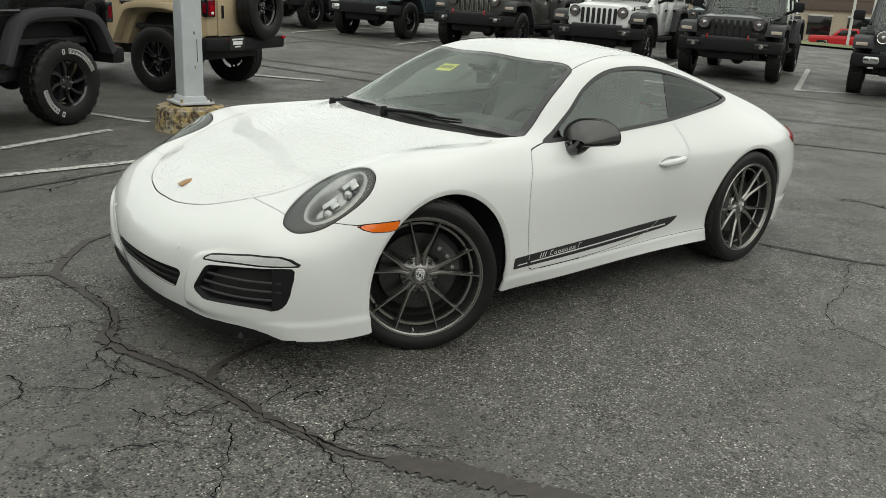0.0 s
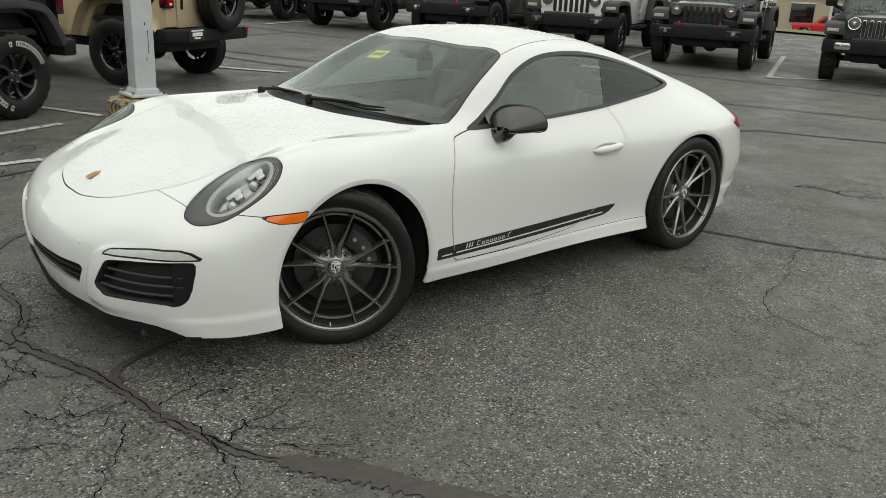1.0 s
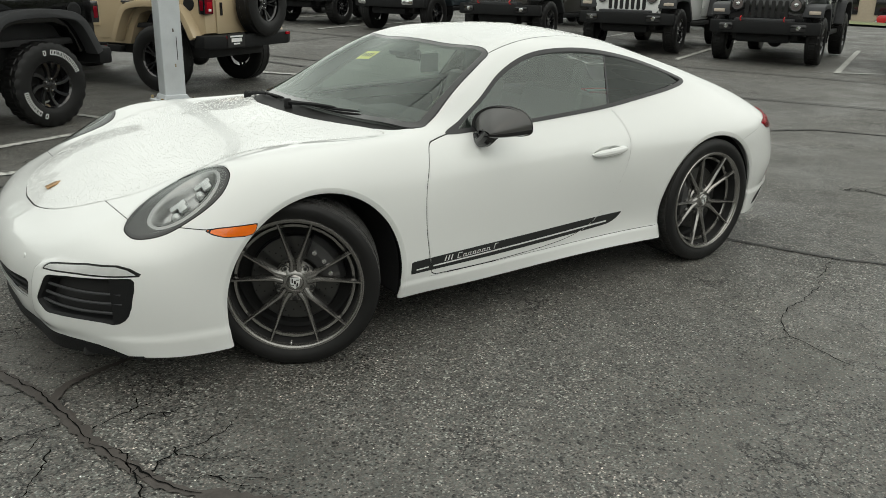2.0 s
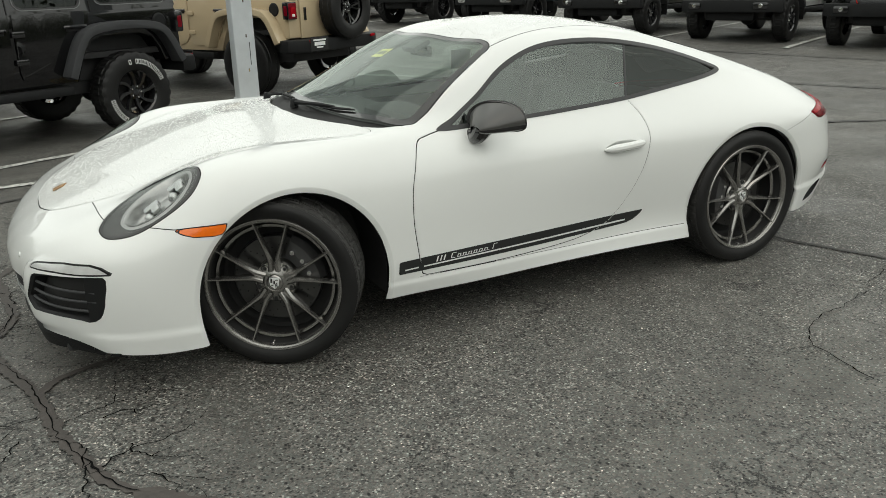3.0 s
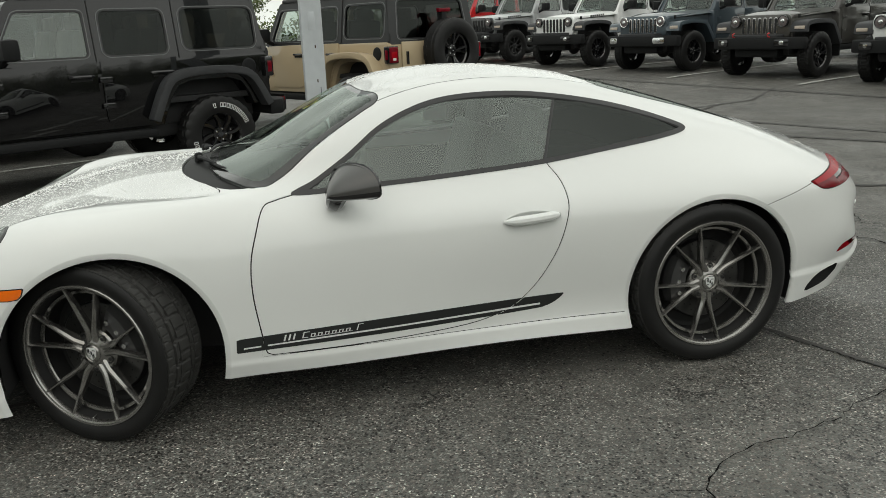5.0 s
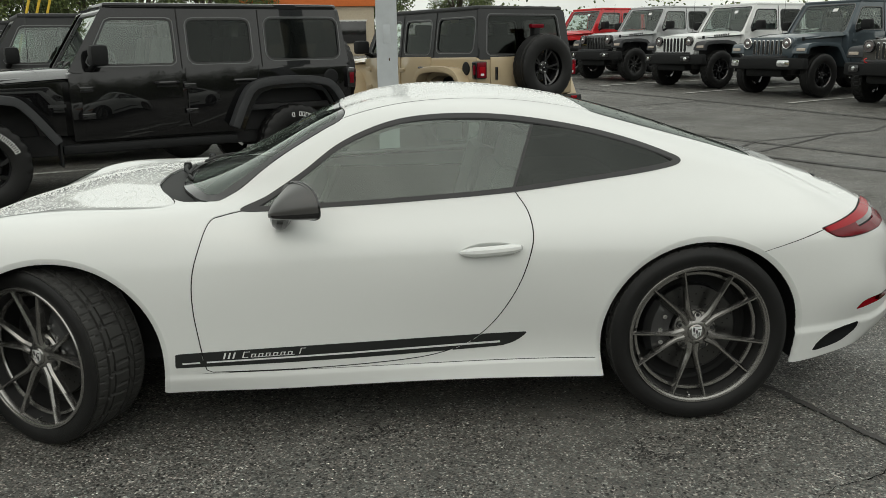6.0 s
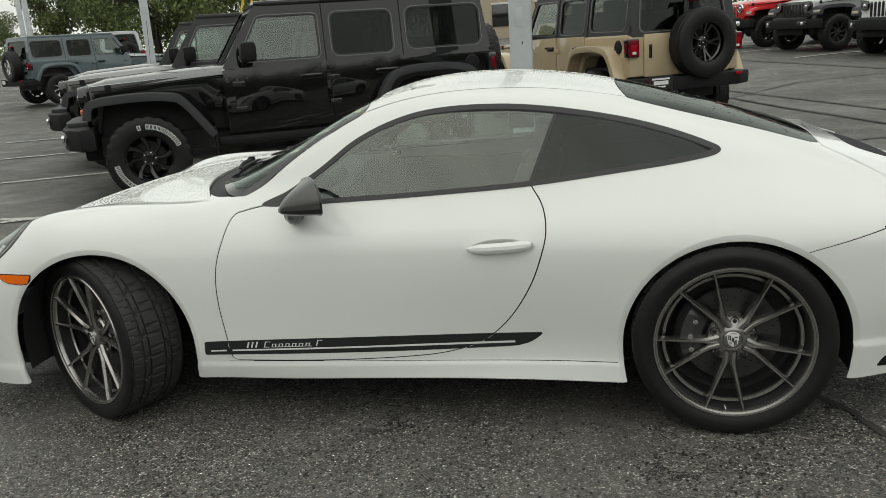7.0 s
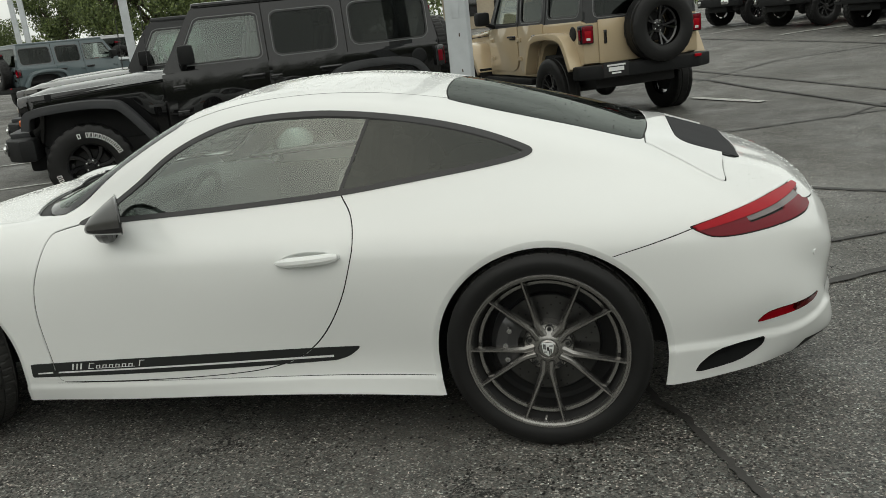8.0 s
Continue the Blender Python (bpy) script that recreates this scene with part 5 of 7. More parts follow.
    l.new(far_.outputs["Value"], round_.inputs["Value"])
    half_ = mul(round_.outputs["Result"], ramp(noise_node(2.6, 4, .6).outputs["Fac"], (.40, 0), (.52, 1)))
    both_ = n.new("ShaderNodeMixRGB")
    both_.blend_type = "LIGHTEN"
    both_.inputs["Fac"].default_value = 1
    l.new(where, both_.inputs["Color1"])
    l.new(half_, both_.inputs["Color2"])
    where = both_.outputs["Color"]
    gate = n.new("ShaderNodeMixRGB")
    gate.inputs["Color1"].default_value = (1, 1, 1, 1)
    l.new(where, gate.inputs["Fac"])
    l.new(lines, gate.inputs["Color2"])
    col = mul(col, gate.outputs["Color"])
    l.new(col, b.inputs["Base Color"])
    wet = n.new("ShaderNodeMapRange")
    wet.inputs["From Min"].default_value = .35
    wet.inputs["From Max"].default_value = .65
    wet.inputs["To Min"].default_value = .42
    wet.inputs["To Max"].default_value = .75
    l.new(noise_node(1.3, 6).outputs["Fac"], wet.inputs["Value"])
    l.new(wet.outputs["Result"], b.inputs["Roughness"])
    h = n.new("ShaderNodeMath")
    h.operation = "ADD"
    l.new(pits_n.outputs["Fac"], h.inputs[0])
    l.new(sep.outputs["Red"], h.inputs[1])
    bp = n.new("ShaderNodeBump")
    bp.inputs["Strength"].default_value = 1.0
    bp.inputs["Distance"].default_value = .004
    l.new(h.outputs["Value"], bp.inputs["Height"])
    l.new(bp.outputs["Normal"], b.inputs["Normal"])
    return m


M["asphalt"] = asphalt()
M["tar"] = material("crack_sealer", (.052, .045, .040), .6, vary=.55, scale=25, bump=.5, bump_scale=70, rough_vary=.15)
M["crack"] = material("open_crack", (.006, .006, .006), .95, spec=.05)
M["seam"] = material("paving_seam", (.044, .042, .039), .7, vary=.4, scale=18, bump=.5, bump_scale=60)
M["grass"] = material("dry_grass", (.13, .15, .06), .9, vary=.45, scale=1.2, bump=.8, bump_scale=30)
M["kerb"] = material("concrete_kerb", (.36, .34, .30), .85, vary=.25, scale=6, bump=.4, bump_scale=50)


def worn_paint():
    m, n, l, b = nodes_of("worn_line_paint")
    co = n.new("ShaderNodeTexCoord")
    t = n.new("ShaderNodeTexNoise")
    t.inputs["Scale"].default_value = 22
    t.inputs["Detail"].default_value = 7
    t.inputs["Roughness"].default_value = .7
    l.new(co.outputs["Object"], t.inputs["Vector"])
    r = n.new("ShaderNodeValToRGB")
    r.color_ramp.elements[0].position, r.color_ramp.elements[0].color = .38, (.09, .09, .085, 1)
    r.color_ramp.elements[1].position, r.color_ramp.elements[1].color = .52, (.48, .48, .45, 1)
    l.new(t.outputs["Fac"], r.inputs["Fac"])
    l.new(r.outputs["Color"], b.inputs["Base Color"])
    b.inputs["Roughness"].default_value = .75
    return m


M["line"] = worn_paint()


def make_ground():
    k = np.linspace(-1, 1, 321)
    a = np.sinh(k * 5.2) / math.sinh(5.2) * 900
    vs, fs = [], []
    n = len(a)
    for y in a:
        for x in a:
            near = math.exp(-(x * x + y * y) / 400)
            vs.append((x, y, ground_z(x, y) + .004 * near * noise.noise((x * .8, y * .8, 0)) - .002))
    for i in range(n - 1):
        for j in range(n - 1):
            fs.append((i * n + j, i * n + j + 1, (i + 1) * n + j + 1, (i + 1) * n + j))
    g = solid("ground", vs, fs, "asphalt", smooth=True)
    tagged(g, "damp worn grey asphalt car park with cracks", "ground", kind="structure")
    return g


ground = make_ground()
RND = random.Random(7)
LAYER = [0]


def ribbon(name, keys, width, mat, label, category, jag=.3, step=.05, lift=.004, kind="structure", closed_ends=True):
    """A band lying on the ground along a path, with a wandering edge. keys: (x, y[, width])."""
    pts = []
    for a, b in zip(keys[:-1], keys[1:]):
        wa, wb = (a[2] if len(a) > 2 else width), (b[2] if len(b) > 2 else width)
        d = math.hypot(b[0] - a[0], b[1] - a[1])
        k = max(1, int(d / step))
        for i in range(k):
            t = i / k
            pts.append((a[0] + (b[0] - a[0]) * t, a[1] + (b[1] - a[1]) * t, wa + (wb - wa) * t))
    pts.append((keys[-1][0], keys[-1][1], keys[-1][2] if len(keys[-1]) > 2 else width))
    LAYER[0] += 1
    lift += .00002 * LAYER[0]
    lift += .006 * smooth01((math.hypot(keys[0][0], keys[0][1]) - 6) / 8)      # coarser ground far off
    vs, fs = [], []
    n = len(pts)
    for i, (x, y, w) in enumerate(pts):
        a, b = pts[max(i - 1, 0)], pts[min(i + 1, n - 1)]
        dx, dy = b[0] - a[0], b[1] - a[1]
        q = math.hypot(dx, dy) or 1
        nx, ny = -dy / q, dx / q
        mx = w * jag * RND.uniform(-1, 1)
        if mat == "crack":
            mx += .030 * noise.noise((x * 16, y * 16, 3)) + .022 * noise.noise((x * 45, y * 45, 7))
            w *= .65 + 1.3 * abs(noise.noise((x * 30, y * 30, 5)))
        for s in (-1, 1):
            ww = w / 2 * (1 + jag * RND.uniform(-1, 1))
            px, py = x + nx * (s * ww + mx * .5), y + ny * (s * ww + mx * .5)
            vs.append((px, py, ground_z(px, py) + lift))
    for i in range(n - 1):
        fs.append((2 * i, 2 * i + 2, 2 * i + 3, 2 * i + 1))
    ob = solid(name, vs, fs, mat, smooth=True)
    return tagged(ob, label, category, kind=kind)


def crack(keys, width, mat="tar", label="dark sealed crack in the asphalt", step=.03, jag=.4):
    return ribbon("pavement_crack", keys, width, mat, label, "crack", jag, step, .0035) if mat != "tar" else ribbon("pavement_crack", [(k[0], k[1], (k[2] if len(k) > 2 else width) * .95) for k in keys], width, mat, label, "crack", .28, .014, .0035)


crack([(-2.6, 1.35), (-1.9, 1.15), (-1.264, .979), (-1.033, .892), (-.99, .62), (-.977, .437), (-.955, .30, .05), (-.975, .15, .06), (-1.075, -.05, .085), (-1.06, -.17, .075), (-1.0, -.33, .06), (-.93, -.52, .05), (-.886, -.672, .05),
       (-.855, -.85, .055), (-.829, -1.026, .06), (-.79, -1.15), (-.758, -1.261, .05), (-.72, -1.37, .05), (-.672, -1.452, .035), (-.645, -1.49, .03), (-.60, -1.54, .10), (-.49, -1.675, .12), (-.39, -1.84, .09), (-.288, -1.99, .08), (-.1, -2.25, .05), (.25, -2.7, .04)], .05)
crack([(-1.033, .892, .05), (-.9, 1.12, .055), (-.744, 1.341, .05), (-.53, 1.454, .035), (-.1, 1.7, .03), (.6, 2.4, .03)], .05)
crack([(-.886, -.672, .04), (-.82, -.57, .035), (-.746, -.523), (-.62, -.48), (-.5, -.446), (-.2, -.40), (.4, -.25)], .03)


def wander(x, y, heading, length, width, rr, depth=0):
    """A hairline crack that wanders and forks."""
    pts = [(x, y, width)]
    d = 0
    while d < length:
        st = rr.uniform(.015, .045)
        heading += rr.gauss(0, .42)
        x, y = x + st * math.cos(heading), y + st * math.sin(heading)
        d += st
        pts.append((x, y, width * max(.25, 1 - .7 * d / length)))
        if depth < 2 and rr.random() < .09:
            wander(x, y, heading + rr.choice((-1, 1)) * rr.uniform(.5, 1.2), length * rr.uniform(.25, .5), width * .7, rr, depth + 1)
    ribbon("hairline_crack", pts, width, "crack", "fine branching crack in the asphalt", "crack", .5, .012, .0032)


CR = random.Random(12)
for x0, y0, h0, l0 in ((-.93, -.52, -2.3, .5), (-.86, -.80, -2.6, .45), (-.84, -.95, -.1, .5), (-.80, -1.1, -.3, .55), (-.75, -1.25, 3.6, .4), (-.72, -1.3, .1, .45), (-.97, .10, .5, .3), (-.95, .42, 1.0, .35), (-1.06, -.1, 3.4, .5),
                       (-1.36, -.95, .2, .22), (-1.30, .2, .4, .5), (-1.45, .55, -.6, .5), (-1.5, -.2, -.4, .4), (-.99, .6, 2.6, .5), (-.9, 1.1, 2.8, .5), (-1.25, 1.5, -.5, .6), (-1.6, .9, .9, .5), (-1.15, -.45, 2.9, .4), (-1.2, -.7, -1.2, .35), (-.68, -.98, .6, .3), (-.62, -1.2, -.9, .3), (-.95, -1.0, -1.9, .4)):
    wander(x0, y0, h0, l0, .0068, CR)
for x0, y0, h0, l0 in ((3.6, 1.6, .8, .9), (4.4, .3, 1.2, .8), (4.3, 1.0, -.4, .7), (4.7, -.4, .3, .9), (5.0, 2.4, .6, 1.0), (.8, 3.8, .2, .8), (-.3, 3.6, .1, .9), (-.6, 2.6, .7, .8)):
    wander(x0, y0, h0, l0, .012, CR)
# the open crack along the middle of the sealed one
crack([(-.97, .44), (-.96, .30), (-.985, .15), (-1.07, -.03), (-1.05, -.17), (-.99, -.33), (-.92, -.52), (-.885, -.66), (-.85, -.85), (-.832, -1.03), (-.785, -1.15), (-.75, -1.26), (-.715, -1.37), (-.668, -1.452), (-.63, -1.50)], .005, "crack", "open crack along the sealed joint", .025, .8)
crack([(2.2, 1.4), (2.55, .3), (2.72, -.25), (2.805, -.577), (2.88, -.66), (2.957, -.88), (3.055, -1.143), (3.142, -1.34), (3.229, -1.441), (3.6, -2.1), (4.2, -3.1)], .027, "seam", "dark paving seam in the asphalt", .02, .45)
crack([(3.10, -1.285), (2.95, -1.33), (2.85, -1.39), (2.72, -1.42), (2.62, -1.50), (2.44, -1.542), (2.39, -1.566), (2.217, -1.585), (2.11, -1.622), (2.045, -1.65), (1.97, -1.71), (1.935, -1.765), (1.90, -1.79)], .0045, "crack", "thin winding crack in the asphalt", .03, .9)
crack([(1.90, -1.79), (1.85, -1.78), (1.805, -1.768), (1.74, -1.80)], .003, "crack", "thin winding crack in the asphalt", .03, .9)
crack([(1.90, -1.79), (1.905, -1.86), (1.888, -1.915), (1.87, -1.99), (1.862, -2.05), (1.855, -2.10)], .004, "crack", "thin winding crack in the asphalt", .03, .9)
for keys, w in (([(4.0, 2.8), (5.4, 2.0), (6.984, 1.21), (7.451, .407), (8.6, -1.2)], .05), ([(3.2, 11.5), (4.11, 10.256), (4.6, 8.7), (5.05, 7.5), (5.5, 6.2), (6.2, 4.9), (7.5, 3.2)], .06), ([(2.2, 5.3), (4.066, 5.584), (5.054, 5.86), (5.6, 6.0), (7.5, 7.4)], .04),
                ([(3.5, 1.3), (3.886, 1.433), (4.18, 1.558), (5.2, 1.9)], .035), ([(3.3, .45), (3.686, .704), (3.987, .889), (4.8, 1.2)], .05), ([lot(8.5, -9), lot(8.8, -3), lot(8.5, 4), lot(8.9, 12), lot(8.6, 22)], .05), ([lot(11.8, -9), lot(11.6, 0), lot(11.9, 9), lot(11.7, 24)], .06),
                ([lot(7, 3), lot(8.6, 3.6), lot(10.5, 3.2), lot(12, 3.7)], .04), ([lot(6.5, 8), lot(8, 7.4), lot(10, 8.1), lot(12, 7.6)], .04), ([lot(-1.5, 2.6), lot(0, 2.9), lot(1.5, 2.7), lot(3, 3.0)], .03), ([lot(3.2, 4.6), lot(3.5, 4.1), lot(3.3, 3.9)], .03)):
    crack(keys, w, "seam", "dark paving seam in the asphalt", .08, .3)

# stall lines
for v in (4.08, 6.83, 9.58, 12.3):
    ribbon("stall_line", [lot(-3.4 if v > 4.1 else -3.8, v), lot(2.6, v)], .10, "line", "worn white painted stall line", "line", .12, .12)
ribbon("stall_line", [(-3.9, 2.98), (-.778, 3.232), (.372, 3.33), (1.7, 3.45)], .10, "line", "worn white painted stall line", "line", .12, .12)
ribbon("stall_line", [(.62, 5.95), (1.02, 5.1)], .09, "line", "worn white painted stall line", "line", .12, .12)
ribbon("stall_line", [(3.75, 8.45), (4.47, 7.40)], .12, "line", "worn white painted stall line", "line", .25, .12)
STALL = 2.66
for k in range(-2, 7):
    v = -.38 + STALL * (k + .5) - STALL
    ribbon("stall_line", [lot(12.6, v), lot(18.3, v)], .10, "line", "white painted stall line in the back row", "line", .08, .2)
ribbon("stall_line", [lot(12.65, -1.71), lot(14.2, -4.0)], .08, "line", "white painted stall line in the back row", "line", .08, .2)

# ---- lamp post on its concrete footing ----
M["pole"] = material("weathered_grey_paint", (.50, .53, .55), .55, vary=.22, scale=5, bump=.25, bump_scale=40)
def stained_concrete():
    """Old footing: flaking yellow paint over pale concrete, blackened in patches."""
    m, n, l, b = nodes_of("stained_yellow_concrete")
    co = n.new("ShaderNodeTexCoord")
    out = None
    for scale, lo, hi, c0, c1 in ((9, .40, .56, (.40, .36, .28), (.44, .32, .10)), (15, .46, .58, None, (.07, .05, .035)), (38, .56, .64, None, (.55, .52, .46))):
        t = n.new("ShaderNodeTexNoise")
        t.inputs["Scale"].default_value = scale
        t.inputs["Detail"].default_value = 7
        t.inputs["Roughness"].default_value = .7
        l.new(co.outputs["Object"], t.inputs["Vector"])
        r = n.new("ShaderNodeMapRange")
        r.inputs["From Min"].default_value = lo
        r.inputs["From Max"].default_value = hi
        l.new(t.outputs["Fac"], r.inputs["Value"])
        x = n.new("ShaderNodeMixRGB")
        l.new(r.outputs["Result"], x.inputs["Fac"])
        if out is None:
            x.inputs["Color1"].default_value = (*c0, 1)
        else:
            l.new(out, x.inputs["Color1"])
        x.inputs["Color2"].default_value = (*c1, 1)
        out = x.outputs["Color"]
    l.new(out, b.inputs["Base Color"])
    b.inputs["Roughness"].default_value = .9
    bp = n.new("ShaderNodeBump")
    bp.inputs["Strength"].default_value = 1
    bp.inputs["Distance"].default_value = .02
    l.new(t.outputs["Fac"], bp.inputs["Height"])
    l.new(bp.outputs["Normal"], b.inputs["Normal"])
    return m


M["footing"] = stained_concrete()


def lamp_post(x, y, turn, footing=True, w=.205, h=7.5, label="grey square steel lamp post on a yellowed concrete footing"):
    p = thing("lamp_post", pose(x, y, ground_z(x, y), 0, 0, turn), label, "lamp post")
    z0 = 0.0
    if footing:
        vs, fs = lathe_data([(.0, .245), (.22, .245), (.315, .238), (.335, .215), (.345, .05), (.36, -.02)], 28, "z")
        rr = random.Random(3)
        vs = [(a * (1 + .03 * rr.uniform(-1, 1)), b * (1 + .03 * rr.uniform(-1, 1)), c + (.008 * rr.uniform(-1, 1) if c > 0 else 0)) for a, b, c in vs]
        solid("footing", vs, fs, "footing", p, "stained yellow concrete footing", True)
        z0 = .24
        bm = bmesh.new()
        add_box(bm, (w + .15, w + .15, .025), (0, 0, z0 + .035), .006)
        part("base_plate", bm, "pole", p)
        prism("base_cover", [(-w / 2 - .030, 0), (w / 2 + .030, 0), (w / 2 + .006, .055), (-w / 2 - .006, .055)], w + .05, "pole", p, "xz", -(w + .05) / 2, .008, m=pose(0, 0, z0 + .045))
        for sx in (-1, 1):
            for sy in (-1, 1):
                lathe("anchor_bolt", [(0, .06), (.014, .055), (.014, -.01)], "footing", p, (sx * (w / 2 + .05), sy * (w / 2 + .05), z0 + .02), 8, "z")
    bm = bmesh.new()
    add_box(bm, (w, w, h - z0), (0, 0, z0 + .05 + (h - z0) / 2), .014, segs=3)
    part("shaft", bm, "pole", p)
    if footing:
        box("access_cover", (.07, .006, .17), (0, -w / 2 - .003, 1.52), "pole", p, .002)
        for z in (.62, .95, 1.28):
            box("rust_spot", (.012, .003, .03), (.02, -w / 2 - .001, z), "footing", p, .001)
        box("banding", (.006, .002, .22), (.045, -w / 2 - .001, .78), "trim", p, .0)
    box("lamp_head", (.6, .3, .12), (.45, 0, h), "pole", p, .02)
    tube("arm", [(0, 0, h - .1), (.3, 0, h)], .03, "pole", p, 8)
    return p


lamp_post(1.285, 4.62, 0)
lamp_post(-8.2, 14.6, 26, False, .18, 8.0, "tall grey steel lamp post beyond the parked vehicles")
lamp_post(-21.6, 28.9, 26, False, .2, 9.0, "tall weathered steel lamp post far across the lot")
lamp_post(-18.6, 24.4, 26, False, .16, 9.0, "tall weathered steel lamp post far across the lot")

# ---- boxy four-door off-roaders ----
def rounded(x0, z0, x1, z1, r, n=4, skew=0.0):
    out = []
    for cx, cz, a0 in ((x1 - r, z1 - r, 0), (x0 + r, z1 - r, 90), (x0 + r, z0 + r, 180), (x1 - r, z0 + r, 270)):
        for i in range(n + 1):
            a = radians(a0 + 90 * i / n)
            out.append((cx + r * math.cos(a), cz + r * math.sin(a)))
    return [(x + skew * (z - z0), z) for x, z in out]


def flat_grid(x0, x1, z0, z1, nx, nz, place):
    """A sheet over a 2D range; place maps it into space."""
    X, Z = np.meshgrid(np.linspace(x0, x1, nx), np.linspace(z0, z1, nz))
    P = np.c_[X.ravel(), Z.ravel()]
    V = np.array([place(a, b) for a, b in P])
    i = np.arange(nx * nz).reshape(nz, nx)
    a, b, c, d = i[:-1, :-1].ravel(), i[:-1, 1:].ravel(), i[1:, 1:].ravel(), i[1:, :-1].ravel()
    T = np.vstack([np.c_[a, b, c], np.c_[a, c, d]])
    n = np.cross(V[1] - V[0], V[nx] - V[0])
    n = n / np.linalg.norm(n)
    return (V, np.tile(n, (len(V), 1)), T), P


def glazed(name, x0, x1, z0, z1, place, holes, mat, parent, glasses, outline=None, out=1, nx=70, nz=18, thick=.03):
    """A panel with glazed openings: holes are 2D outlines, glasses their materials."""
    mesh, P = flat_grid(x0, x1, z0, z1, nx, nz, place)
    if out < 0:
        mesh = (mesh[0], -mesh[1], mesh[2][:, ::-1])
    mesh = (np.c_[mesh[0], P], mesh[1], mesh[2])           # carry the sheet's own coordinates along

    def split(m, o, grow=0.0):
        V, N, T = m
        return cut(m, sdf(V[:, 3:5], o) - grow)
    plain = lambda m: (m[0][:, :3], m[1], m[2])
    if outline is not None:
        mesh, _ = split(mesh, outline)
    made = []
    for hole, g in zip(holes, glasses):
        pane, mesh = split(mesh, hole)
        rub, around = cut(mesh, sdf(mesh[0][:, 3:5], hole) - .016)
        lip_, _ = cut(around, sdf(around[0][:, 3:5], hole) - .024)
        panes = panel("pane", offset(plain(pane), -.012), g, parent, "dark window glass")
        panel("window_rubber", offset(plain(rub), .004), "trim", parent, thick=.015)
        # highlight line round the rubber, its light put into the colour
        panel("rubber_edge", offset(plain(lip_), .006), "rubline", parent, thick=.006)
        made.append(panes)
    fr = panel(name, plain(mesh), mat, parent, thick=thick)
    return fr


